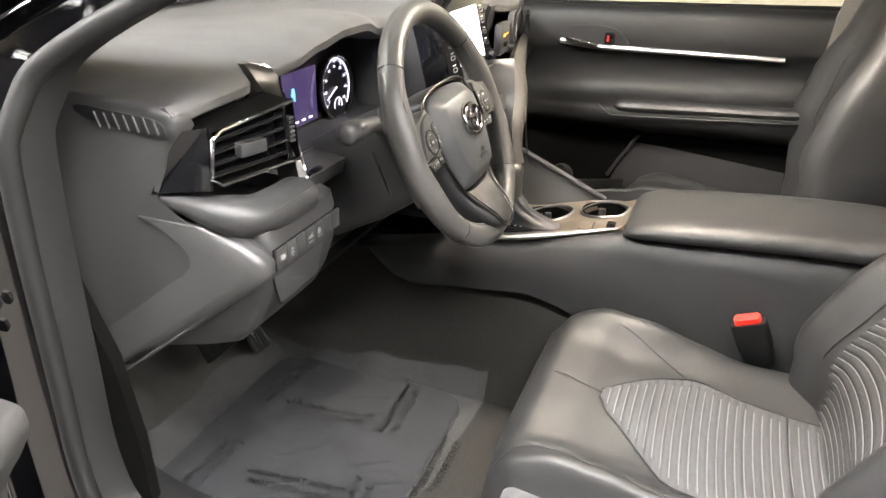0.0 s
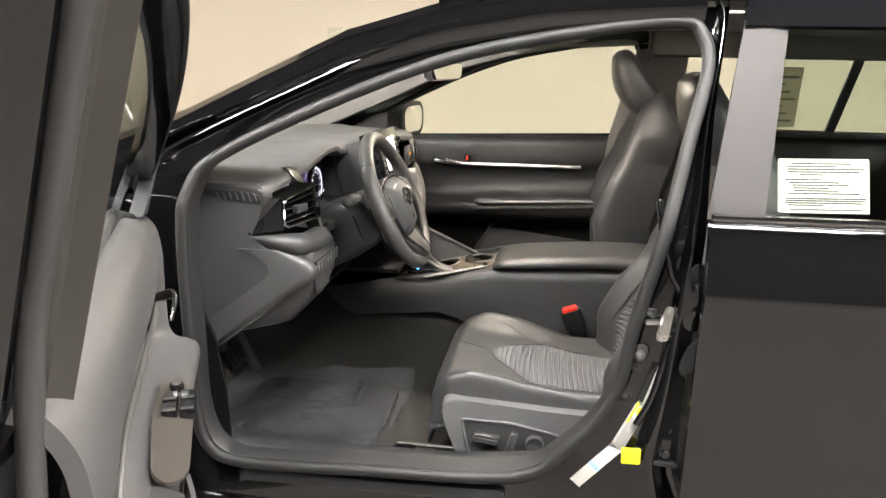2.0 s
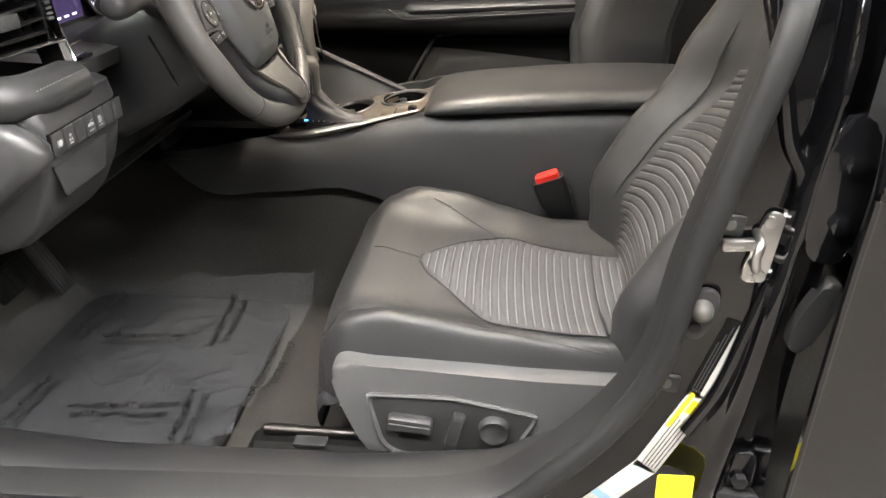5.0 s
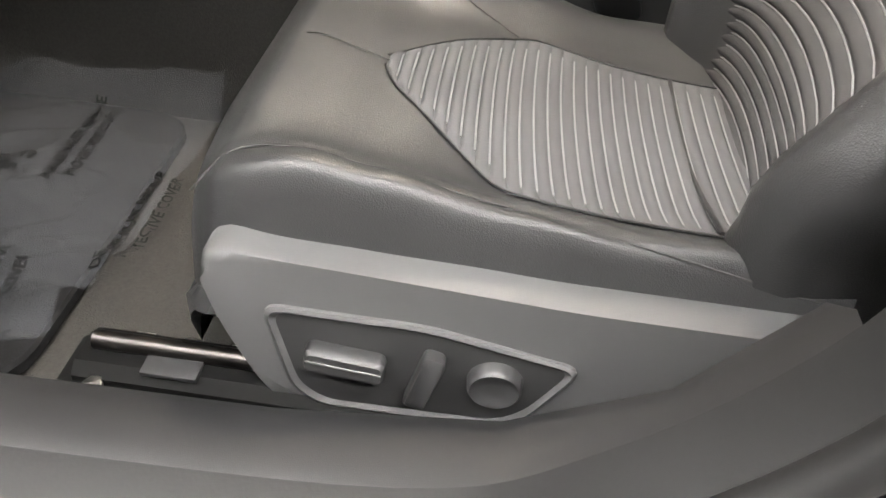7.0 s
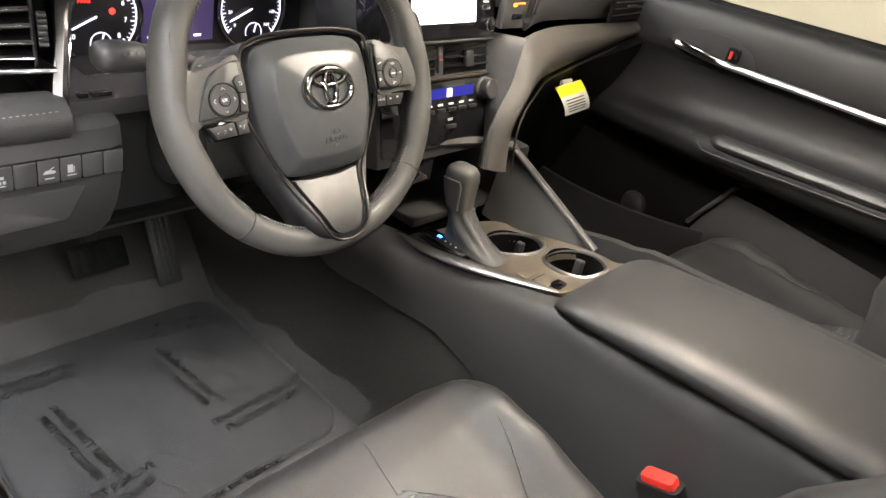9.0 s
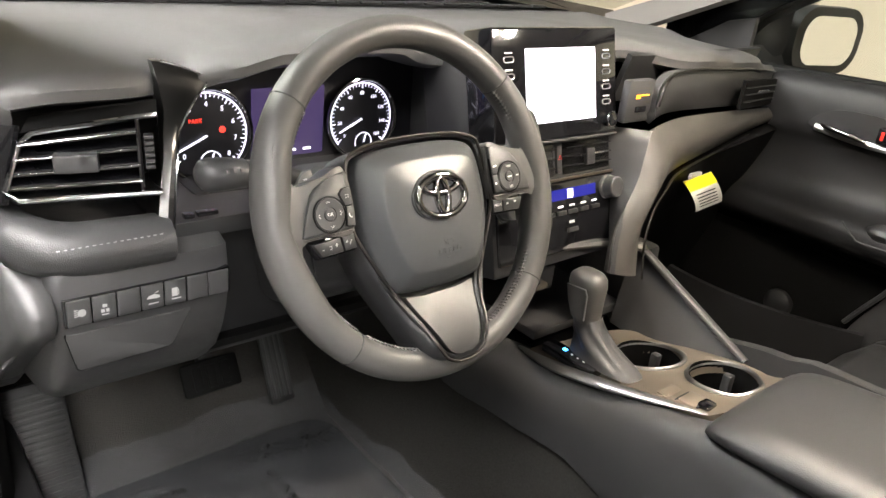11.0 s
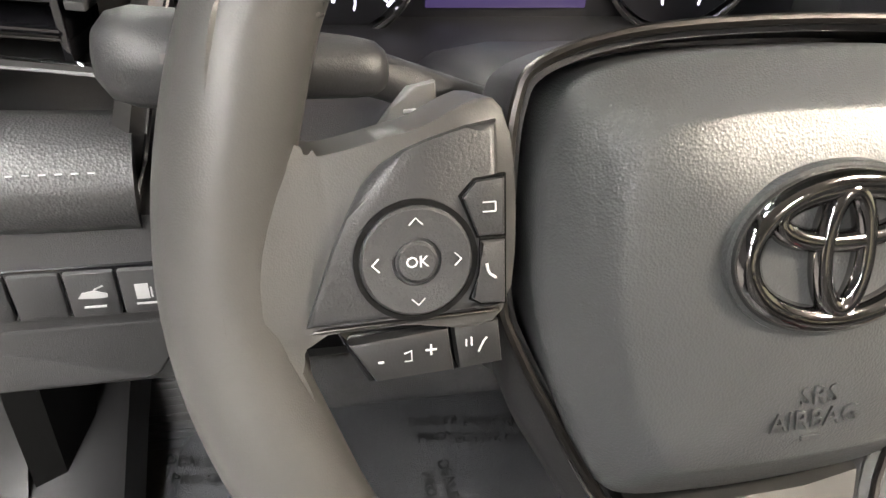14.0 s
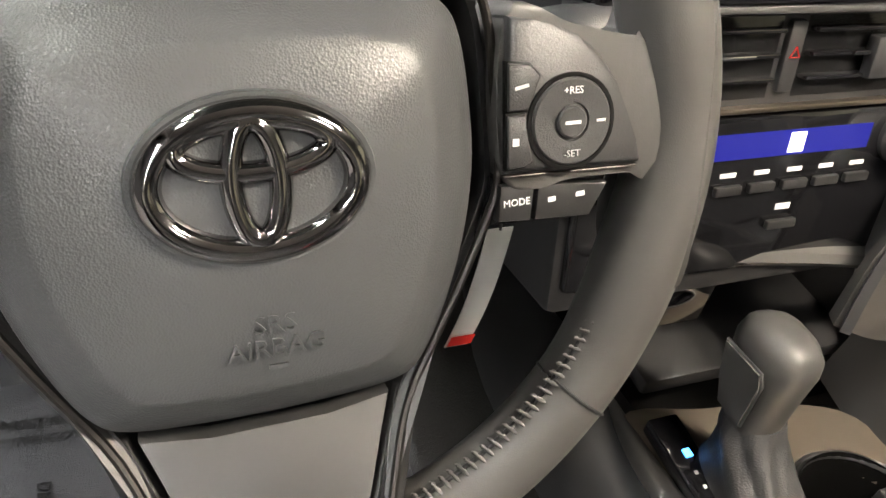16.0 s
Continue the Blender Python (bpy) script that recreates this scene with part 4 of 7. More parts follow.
    part("window_pane", sheet(lambda u, v: (lerp(0.10, 0.90, u), lerp(0.91, top_z(lerp(0.10, 0.90, u)), v), lerp(lean(lerp(0.91, top_z(lerp(0.10, 0.90, u)), v)) + 0.004, back(lerp(0.91, top_z(lerp(0.10, 0.90, u)), v))[1] + 0.016, u)), 20, 8), M_GLASS, e, "clear side window", 180).visible_shadow = False
    fr = [(0.055, 0.945), (0.20, 1.030), (0.40, 1.120), (0.62, 1.190), (0.80, 1.228), (0.95, 1.240)]
    mixw = lambda u, z: lerp(lean(z), back(z)[1] + 0.012, min(1, max(0, (u - 0.3) / 0.6)))
    tops = [(q.x, q.y) for q in spline([(a, b, 0) for a, b in fr], 24)]
    part("top_frame", loft([[(u - 0.012, z + 0.018, mixw(u, z) + 0.016), (u - 0.012, z + 0.018, mixw(u, z) - 0.020), (u, z - 0.014, mixw(u, z) - 0.018), (u, z - 0.014, mixw(u, z) + 0.016)] for u, z in tops]), M_PIANO, e, "gloss black window frame", 40)
    part("frame_seal", sweep([(u - 0.004, z + 0.004, mixw(u, z) - 0.022) for u, z in tops], 0.0055, 8), M_RUBBER, e, "rubber sealing strip")
    zs = [0.888, 0.99, 1.08, 1.16, 1.25]
    def upright(*cs):
        return loft([[(back(z)[0] + a, z, back(z)[1] + b) for a, b in cs] for z in zs])
    part("rear_frame", upright((0.0, 0.0), (0.006, -0.004), (0.030, 0.012), (0.034, 0.022), (0.0, 0.030)), M_FRAME, e, "black rear window frame", 30)
    part("frame_end", upright((0.052, 0.032), (0.058, 0.034), (0.074, 0.078), (0.066, 0.090), (0.0, 0.060)), M_PAINT, e, "gloss black end of the window frame", 30)
    # the seal's grey stands in for light glancing off black rubber
    part("end_seal", sweep(spline([(0.02, 0.25, 0.012), (0.93, 0.26, 0.012), (0.952, 0.45, 0.008), (0.950, 0.70, 0.006), (0.932, 0.86, 0.006)] + [(back(z)[0] + 0.046, z, back(z)[1] + 0.024) for z in zs[1:]], 50), 0.0095, 10), M_SEALSHEEN, e, "rubber edge seal, greyed for its highlight")
    part("run_channel", sweep([(back(z)[0] - 0.004, z, back(z)[1] + 0.010) for z in zs], 0.005, 8), M_RUBBER, e)
    part("belt_seal", sweep([(x, belt(x) + 0.003, 0.014) for x in [0.10 + 0.04 * i for i in range(20)]], 0.007, 8), M_RUBBER, e)
    part("sail_panel", loft([[(0.040, 0.893, w), (0.135, 0.905, w), (0.125, 0.925, w - 0.008), (0.085, 0.992, w - 0.03), (0.045, 0.965, w - 0.02)] for w in (0.020, -0.004)]), M_SAIL, e, "grey mirror sail panel", 20)
    mh = part("mirror_housing", loft([[(0.13 + x * k, 0.965 + y * k, w) for x, y in rrect(0.10, 0.125, 0.045, 8)] for k, w in ((0.5, 0.11), (0.95, 0.14), (1.05, 0.22), (1.0, 0.30), (0.6, 0.345))]), M_PAINT, e, "gloss black mirror housing", 50)
    part("mirror_glass", plate(rrect(0.085, 0.11, 0.04, 8), 0.003, frame_of((0.186, 0.965, 0.225), (0, 0, -1), (0, 1, 0))), M_MIRROR, mh, "mirror glass")
    part("mirror_arm", box(0.09, 0.16, 0.905, 0.935, 0.03, 0.15, 0.008), M_DARK, mh)
    return e


driver_door()


# ---- dashboard ----
def table(rows, y):
    """Smooth values between rows of (y, a, b, ...)."""
    if y <= rows[0][0]:
        return rows[0][1:]
    for p, q in zip(rows, rows[1:]):
        if y <= q[0]:
            t = (y - p[0]) / (q[0] - p[0])
            t = t * t * (3 - 2 * t)
            return [lerp(a, b, t) for a, b in zip(p[1:], q[1:])]
    return rows[-1][1:]


LIP = [(-0.705, -0.222, 0.908), (-0.64, -0.205, 0.918), (-0.575, -0.212, 0.917), (-0.545, -0.232, 0.915), (-0.515, -0.222, 0.918), (-0.48, -0.203, 0.932), (-0.42, -0.198, 0.946), (-0.35, -0.197, 0.955), (-0.28, -0.197, 0.955), (-0.235, -0.197, 0.940), (-0.20, -0.185, 0.940), (-0.10, -0.165, 0.955), (0.03, -0.125, 0.955), (0.18, -0.098, 0.940), (0.46, -0.160, 0.918), (0.66, -0.215, 0.885)]


def dashboard():
    e = thing("dashboard", "charcoal soft-touch dashboard with silver accents", "dashboard")
    rings = []
    for i in range(70):
        y = lerp(-0.705, 0.665, i / 69)
        x, z = table(LIP, y)
        edge = max(0, (abs(y + 0.02) - 0.60) / 0.085) ** 2 * 0.012
        rings.append([(-0.76, y, 0.86), (-0.74, y, 0.915), (-0.45, y, 0.934 + 0.3 * (z - 0.93) - edge), (x - 0.10, y, z + 0.006 - edge), (x - 0.03, y, z + 0.005 - edge), (x - 0.008, y, z), (x, y, z - 0.009), (x - 0.002, y, z - 0.02), (x - 0.02, y, z - 0.027), (x - 0.10, y, z - 0.030), (-0.6, y, 0.86)])
    part("top_pad", loft(rings), M_DASH, e, "soft charcoal dashboard top pad", 50)
    part("demister_grille", join([box(-0.70, -0.685, -0.5 + 0.05 * i, -0.455 + 0.05 * i, 0.925, 0.931, 0.002) for i in range(20)]), M_DARK, e)

    # end cap beside the door
    cap = [(-0.60, 0.49), (-0.40, 0.505), (-0.36, 0.535), (-0.276, 0.602), (-0.19, 0.667), (-0.16, 0.700), (-0.150, 0.739), (-0.165, 0.768), (-0.225, 0.770), (-0.268, 0.798), (-0.245, 0.845), (-0.216, 0.884), (-0.222, 0.903), (-0.245, 0.911), (-0.343, 0.911), (-0.60, 0.92)]
    endcap = part("end_cap", plate([(x, z) for x, z in cap], 0.03, frame_of((0, -0.678, 0), (1, 0, 0), (0, 0, 1)), 0.010, 4), M_DASH2, e, "hard charcoal end panel", 60)
    vent = part("demist_vent", plate(fine([(-0.352, 0.900), (-0.345, 0.888), (-0.30, 0.880), (-0.236, 0.872), (-0.230, 0.880), (-0.240, 0.893), (-0.30, 0.898)], 30), 0.004, frame_of((0, -0.7055, 0), (1, 0, 0), (0, 0, 1)), 0.001), M_DARK, endcap, "black side demister vent")
    for i in range(7):
        x = -0.325 + 0.0135 * i
        part("slat", bar((x, -0.7105, 0.8955), (x + 0.006, -0.7105, 0.8775), 0.003, 0.003, (0, 1, 0)), M_DASH2, vent)

    # knee panel with the switch row
    prof = [(-0.150, 0.775), (-0.132, 0.768), (-0.128, 0.750), (-0.129, 0.718), (-0.132, 0.698), (-0.142, 0.670), (-0.160, 0.638), (-0.185, 0.612), (-0.22, 0.600), (-0.45, 0.54), (-0.45, 0.76)]
    knee = part("knee_panel", loft([[(x + dx, y, z) for x, z in prof] for y, dx in ((-0.684, -0.012), (-0.678, -0.003), (-0.672, 0.0), (-0.60, 0.0), (-0.535, 0.0), (-0.520, -0.006))]), M_DASH2, e, "charcoal lower knee panel", 50)
    corner = [(0.776, -0.185), (0.766, -0.158), (0.752, -0.132), (0.738, -0.119), (0.724, -0.119), (0.710, -0.130), (0.690, -0.158), (0.665, -0.190), (0.640, -0.222), (0.604, -0.270), (0.560, -0.325)]
    part("corner_trim", loft([[(x - 0.10, -0.711, z), (x - 0.030, -0.713, z), (x - 0.010, -0.709, z), (x - 0.002, -0.700, z), (x, -0.691, z), (x - 0.003, -0.682, z), (x - 0.014, -0.6785, z), (x - 0.10, -0.6785, z)] for z, x in corner]), M_CORNER, knee, "smooth grey corner of the knee panel", 60)
    part("tray_gap", plate(round_poly([(-0.066, 0.021), (0.052, 0.021), (0.030, -0.017), (-0.058, -0.019)], 0.004), 0.0012, frame_of((-0.1312, -0.610, 0.690), (0, 1, 0), (-0.05, 0, 1)), 0.0003), M_BLACK, knee)
    part("tray_lid", plate(round_poly([(-0.0648, 0.0198), (0.0505, 0.0198), (0.0292, -0.0158), (-0.0568, -0.0178)], 0.004), 0.0020, frame_of((-0.1312, -0.610, 0.690), (0, 1, 0), (-0.05, 0, 1)), 0.0006), M_DASH2, knee, "coin tray lid")
    row = part("switch_bank", box(-0.135, -0.1265, -0.675, -0.521, 0.7185, 0.7465, 0.0015), M_PIANO, knee, "row of push switches")
    for i in range(7):
        y0 = -0.673 + 0.0215 * i
        part("switch", box(-0.132, -0.1245, y0 + 0.0006, y0 + 0.0208, 0.7200, 0.7450, 0.0012), M_DASH2, row)
    def icon(i, kind):
        y = -0.673 + 0.0215 * i + 0.0107
        m = frame_of((-0.1243, y, 0.7325), (0, 1, 0), (0, 0, 1))
        q = {"lamp": [box(-0.0045, -0.001, -0.003 + 0.002 * k, -0.0022 + 0.002 * k, 0, 0.0003, 0) for k in range(4)] + [plate(circle(0.0036, 16, 0.002, 0), 0.0003, pose(0, 0, 0))],
             "grip": [box(-0.002, 0.002, 0.001, 0.004, 0, 0.0003, 0), box(-0.0035, -0.0005, -0.004, -0.0008, 0, 0.0003, 0), box(0.0008, 0.0035, -0.004, -0.0008, 0, 0.0003, 0)],
             "boot": [plate([(-0.006, -0.001), (-0.004, 0.002), (0.001, 0.003), (0.006, 0.001), (0.006, -0.001), (0.003, -0.0015)], 0.0003, pose(0, 0, 0)), bar((0.001, 0.0035, 0.0002), (0.005, 0.0055, 0.0002), 0.0008, 0.0003)],
             "fuel": [box(-0.004, 0.0015, -0.0035, 0.005, 0, 0.0003, 0), bar((0.0025, -0.003, 0.0002), (0.0025, 0.003, 0.0002), 0.0008, 0.0003, (0, 0, 1))]}[kind]
        if kind in ("boot", "fuel"):
            q.append(box(-0.0045, 0.0045, -0.0068, -0.0057, 0, 0.0003, 0))
        if kind == "grip":
            q.append(box(-0.003, 0.003, -0.0068, -0.0057, 0, 0.0003, 0))
        part("symbol", moved(join(q), m), M_SYMBOL, row, "white switch symbol", 0)
    for i, k in ((0, "lamp"), (1, "grip"), (3, "boot"), (4, "fuel")):
        icon(i, k)
    part("column_recess", box(-0.34, -0.20, -0.525, -0.20, 0.60, 0.80, 0.01), M_DARK, e)
    # footwell shade put into the colour of the cover under the dash
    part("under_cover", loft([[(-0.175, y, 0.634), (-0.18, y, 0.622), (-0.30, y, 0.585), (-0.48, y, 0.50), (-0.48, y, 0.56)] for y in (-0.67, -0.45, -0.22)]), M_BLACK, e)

    # stitched bolster under the outer vent
    bol = part("bolster", sweep(spline([(-0.268, -0.698, 0.800), (-0.215, -0.694, 0.793), (-0.170, -0.686, 0.786), (-0.152, -0.66, 0.782), (-0.150, -0.62, 0.780), (-0.152, -0.574, 0.778)], 24), [0.006 + 0.022 * min(1, i / 9) for i in range(24)], 18, flat=0.86), M_LEATHER, e, "stitched leather bolster", 60)
    part("stitching", join([bar((-0.1262, -0.675 + 0.0058 * i, 0.7935), (-0.1262, -0.6720 + 0.0058 * i, 0.7935), 0.0007, 0.0008) for i in range(16)]), M_SYMBOL, bol, "pale stitching")

    # outer vent
    L0, L1, R1, R0 = Vector((-0.186, -0.696, 0.822)), Vector((-0.193, -0.678, 0.878)), Vector((-0.152, -0.576, 0.897)), Vector((-0.146, -0.576, 0.826))
    back = Vector((-0.055, 0.02, 0))
    v = part("outer_vent", loft([[L0, L1, R1, R0], [p + back for p in (L0, L1, R1, R0)]], cap=False), M_BLACK, e, "outer air vent with chrome frame")
    part("vent_back", quad_plate([p + back for p in (L0, L1, R1, R0)], 0.004), M_BLACK, v)
    part("chrome_frame", sweep([R0, L0 + Vector((0.006, 0.008, 0)), L0 + Vector((0, 0, 0.008)), L1 - Vector((0, 0, 0.008)), L1 + Vector((0.006, 0.008, 0.001)), R1], 0.0027, 8), M_CHROME, v)
    for f2 in (0.17, 0.38, 0.60, 0.82):
        a, b = L0.lerp(L1, f2), R0.lerp(R1, f2)
        b = a.lerp(b, 0.86)
        part("blade", loft([[p + Vector((0, 0, 0.0022)), p + back * 0.35 + Vector((0, 0, 0.003)), p + back * 0.35 - Vector((0, 0, 0.001)), p - Vector((0, 0, 0.0022))] for p in (a, b)]), M_PIANO, v)
        part("blade_edge", sweep([a + Vector((0.001, 0, 0)), b + Vector((0.001, 0, 0))], 0.0007, 6), M_DCHROME, v)
    mid = L0.lerp(L1, 0.5).lerp(R0.lerp(R1, 0.5), 0.42)
    part("adjuster", moved(box(-0.018, 0.018, -0.008, 0.008, -0.005, 0.010, 0.002), frame_of(mid, R0 - L0, (0, 0, 1))), M_DASH2, v, "grey blade adjuster")
    part("vent_divider", moved(box(-0.002, 0.002, -0.034, 0.034, -0.02, 0.002, 0.001), frame_of(L0.lerp(L1, 0.5).lerp(R0.lerp(R1, 0.5), 0.86), R0 - L0, (0, 0, 1))), M_PIANO, v)
    tw = L0.lerp(L1, 0.52).lerp(R0.lerp(R1, 0.52), 0.93)
    part("thumb_wheel", moved(join([box(-0.004, 0.004, -0.014 + 0.0055 * i, -0.0105 + 0.0055 * i, -0.006, 0.003, 0.0006) for i in range(6)]), frame_of(tw, R0 - L0, (0, 0, 1))), M_DASH2, v)
    part("gloss_wedge", quad_plate([(-0.262, -0.7095, 0.806), tuple(L0 + Vector((0, -0.004, -0.004))), tuple(L1 + Vector((-0.004, -0.004, 0.006))), (-0.224, -0.700, 0.880)], 0.006), M_PIANO, e, "gloss black wedge trim")

    # satin fin between vent and instruments
    fin = [(0.927, -0.549, -0.541, -0.236, 0.010), (0.921, -0.549, -0.520, -0.229, 0.012), (0.912, -0.549, -0.499, -0.222, 0.012), (0.906, -0.549, -0.502, -0.218, 0.014), (0.897, -0.550, -0.515, -0.209, 0.02), (0.886, -0.553, -0.530, -0.196, 0.03), (0.870, -0.560, -0.546, -0.182, 0.035), (0.85, -0.566, -0.553, -0.168, 0.035), (0.82, -0.576, -0.562, -0.154, 0.03), (0.79, -0.583, -0.569, -0.143, 0.03), (0.772, -0.592, -0.575, -0.138, 0.028), (0.760, -0.598, -0.583, -0.136, 0.025), (0.748, -0.606, -0.592, -0.136, 0.02), (0.738, -0.616, -0.606, -0.140, 0.014)]
    part("fin", loft([[(x, y0, z), (x + 0.004, (y0 + y1) / 2, z), (x, y1, z), (x - d, y1, z), (x - d, y0, z)] for z, y0, y1, x, d in fin]), M_FIN, e, "satin silver fin", 50)
    part("fin_edge", sweep([(x + 0.002, y1, z) for z, y0, y1, x, d in fin], 0.0012, 6), M_CHROME, e)

    # instruments
    ins = part("binnacle", quad_plate([(-0.262, -0.555, 0.79), (-0.262, -0.17, 0.79), (-0.27, -0.17, 0.925), (-0.27, -0.50, 0.915), (-0.262, -0.535, 0.88)], 0.006), M_DIAL, e, "dark instrument panel")
    part("binnacle_floor", sheet(lambda u, w: (lerp(-0.262, -0.150, w), lerp(-0.565, -0.18, u), lerp(0.797, 0.793, w) - 0.02 * max(0, w - 0.85)), 6, 6, 0.02), M_DASH2, e)
    part("binnacle_cheek", box(-0.27, -0.19, -0.20, -0.185, 0.79, 0.93, 0.004), M_DASH2, e)
    part("small_button", box(-0.156, -0.147, -0.556, -0.546, 0.7945, 0.799, 0.001), M_PIANO, e)
    part("small_button", box(-0.156, -0.147, -0.543, -0.522, 0.7945, 0.799, 0.001), M_PIANO, e)
    for cy, cz, r, lab in ((-0.487, 0.842, 0.048, "rev counter"), (-0.287, 0.845, 0.046, "speedometer")):
        m = frame_of((-0.254, cy, cz), (0, 1, 0), (-0.05, 0, 1))
        g = part("gauge", moved(loft([[(q * math.cos(a), q * math.sin(a), z) for a in [2 * math.pi * i / 48 for i in range(48)]] for q, z in ((r, -0.004), (r, 0.0), (r * 0.99, 0.0005))]), m), M_DIAL, ins, "round " + lab + " with white lit marks")
        part("gauge_ring", moved(sweep([((r + 0.003) * math.cos(a), (r + 0.003) * math.sin(a), 0.004) for a in [2 * math.pi * i / 60 for i in range(60)]], 0.0022, 8, True), m), M_DCHROME, g)
        part("lit_arc", moved(sweep([((r - 0.002) * math.cos(a), (r - 0.002) * math.sin(a), 0.001) for a in [radians(222 - 266 * i / 60) for i in range(61)]], 0.0009, 6), m), M_DIALLIT, g)
        tk = []
        for i in range(41):
            a = radians(220 - 262 * i / 40)
            ln = 0.005 if i % 5 == 0 else 0.0028
            tk.append(bar(((r - 0.0035) * math.cos(a), (r - 0.0035) * math.sin(a), 0.001), ((r - 0.0035 - ln) * math.cos(a), (r - 0.0035 - ln) * math.sin(a), 0.001), 0.0012 if i % 5 == 0 else 0.0006, 0.0004, (0, 0, 1), 0))
        for i in range(9):
            a = radians(220 - 262 * i / 8)
            s2 = str(i) if lab == "rev counter" else str(20 * i)
            tk.append(text(s2, 0.008 if lab == "rev counter" else 0.006, pose((r - 0.0145) * math.cos(a), (r - 0.0145) * math.sin(a), 0.001), 0.0001))
        part("gauge_marks", moved(join(tk), m), M_DIALLIT, g, "white numerals and ticks", 0)
        a = radians(205)
        part("needle", moved(bar((0, 0, 0.003), ((r - 0.010) * math.cos(a), (r - 0.010) * math.sin(a), 0.003), 0.0022, 0.0012), m), M_DIALLIT, g, "lit white needle")
        part("sub_gauge", moved(join([sweep([(0.012 * math.cos(t) + 0.004, -0.030 + 0.012 * math.sin(t), 0.001) for t in [radians(200 - 220 * i / 16) for i in range(17)]], 0.0006, 5), bar((0.004, -0.030, 0.002), (0.007, -0.020, 0.002), 0.0018, 0.001)]), m), M_DIALLIT, g)
        if lab == "rev counter":
            part("tell_tale", moved(text("PARK", 0.0062, pose(-0.012, 0.016, 0.0012), 0.0001), m), M_REDLIT, g, "red lit warning word", 0)
            part("tell_tale", moved(plate(circle(0.0035, 14, 0.018, 0.005), 0.0006, pose(0, 0, 0.001)), m), M_REDLIT, g)
    info = part("info_display", box(-0.2605, -0.2585, -0.432, -0.338, 0.806, 0.888, 0.001), M_INFO, ins, "dim purple information display")
    part("display_mark", join([plate(circle(0.004, 12, 0.0, 0.005), 0.0004, frame_of((-0.2583, -0.405, 0.856), (0, 1, 0), (0, 0, 1))), box(-0.2584, -0.2580, -0.41, -0.40, 0.846, 0.858, 0)]), M_CYAN, info, "cyan car symbol")
    part("display_bars", join([box(-0.2584, -0.2580, -0.425 + 0.02 * i, -0.415 + 0.02 * i, 0.812, 0.8145, 0) for i in range(4)]), M_DIALLIT, info)

    # centre stack
    st = frame_of((-0.125, -0.0975, 0.975), (0, 1, 0), (-0.247, 0, 0.969))
    mk = lambda x0, x1, s0, s1, z0, z1, r=0.002: moved(box(x0, x1, -s1, -s0, z0, z1, r), st)
    part("stack_body", mk(-0.118, 0.110, 0.015, 0.295, -0.12, -0.004, 0.006), M_DARK, e)
    scr = part("screen_unit", mk(-0.122, 0.100, 0.0, 0.133, -0.035, 0.012, 0.004), M_PIANO, e, "gloss black touchscreen unit")
    part("display", mk(-0.069, 0.056, 0.0245, 0.1115, 0.0118, 0.0126, 0), M_SCREEN, scr, "blank white lit display")
    part("screen_lip", mk(-0.122, 0.100, 0.133, 0.1365, -0.02, 0.012, 0.001), M_DASH2, scr)
    for xx in (-0.096, 0.078):
        for k in range(5 if xx < 0 else 4):
            s0 = 0.029 + 0.019 * k
            b = part("key", moved(sweep([(px, py, 0) for px, py in rrect(0.016, 0.006, 0.0028, 4)], 0.0007, 5, True), st @ pose(xx, -s0 - 0.007, 0.0125)), M_SATIN, scr, "silver outlined key")
            part("key_legend", mk(xx - 0.006, xx + 0.006, s0 - 0.0012, s0 + 0.0006, 0.012, 0.0123, 0), M_WHITE, scr)
    kn = part("volume_knob", moved(loft([[(q * math.cos(a), q * math.sin(a), z) for a in [2 * math.pi * i / 28 for i in range(28)]] for q, z in ((0.0095, 0.0), (0.0095, 0.008), (0.0085, 0.0105), (0.006, 0.011))]), st @ pose(0.080, -0.1155, 0.012)), M_PIANO, scr, "ribbed black volume knob")
    part("knob_ring", moved(sweep([(0.0092 * math.cos(a), 0.0092 * math.sin(a), 0.0085) for a in [2 * math.pi * i / 28 for i in range(28)]], 0.0008, 5, True), st @ pose(0.080, -0.1155, 0.012)), M_CHROME, kn)
    for x0, x1 in ((-0.108, -0.006), (0.006, 0.104)):
        cv = part("centre_vent", mk(x0, x1, 0.1385, 0.183, -0.05, -0.004, 0.002), M_PIANO, e, "gloss black centre vent")
        for k in range(3):
            part("blade", mk(x0 + 0.004, x1 - 0.004, 0.1455 + 0.012 * k, 0.1475 + 0.012 * k, -0.006, 0.002, 0.0005), M_PIANO, cv)
        part("blade_edge", mk(x0 + 0.03, x1 - 0.02, 0.1575, 0.1595, 0.002, 0.0035, 0.0004), M_CHROME, cv)
        part("tab", mk((x0 + x1) / 2 - 0.008, (x0 + x1) / 2 + 0.008, 0.150, 0.172, -0.002, 0.006, 0.002), M_DARK, cv)
    part("hazard_switch", mk(-0.005, 0.005, 0.142, 0.178, -0.02, 0.0, 0.002), M_DARK, e)
    part("hazard_symbol", moved(sweep([(-0.003, -0.002, 0), (0.003, -0.002, 0), (0, 0.003, 0)], 0.0005, 5, True), st @ pose(0, -0.158, 0.0005)), M_RED, e)
    part("stack_strip", mk(-0.112, 0.108, 0.1845, 0.1875, -0.02, 0.001, 0.0008), M_BRONZE, e)
    cl = part("climate_panel", mk(-0.112, 0.104, 0.189, 0.280, -0.03, 0.0, 0.003), M_PIANO, e, "gloss black climate panel")
    part("climate_display", mk(-0.085, 0.068, 0.198, 0.212, 0.0, 0.0006, 0), M_BLUE, cl, "blue lit climate display")
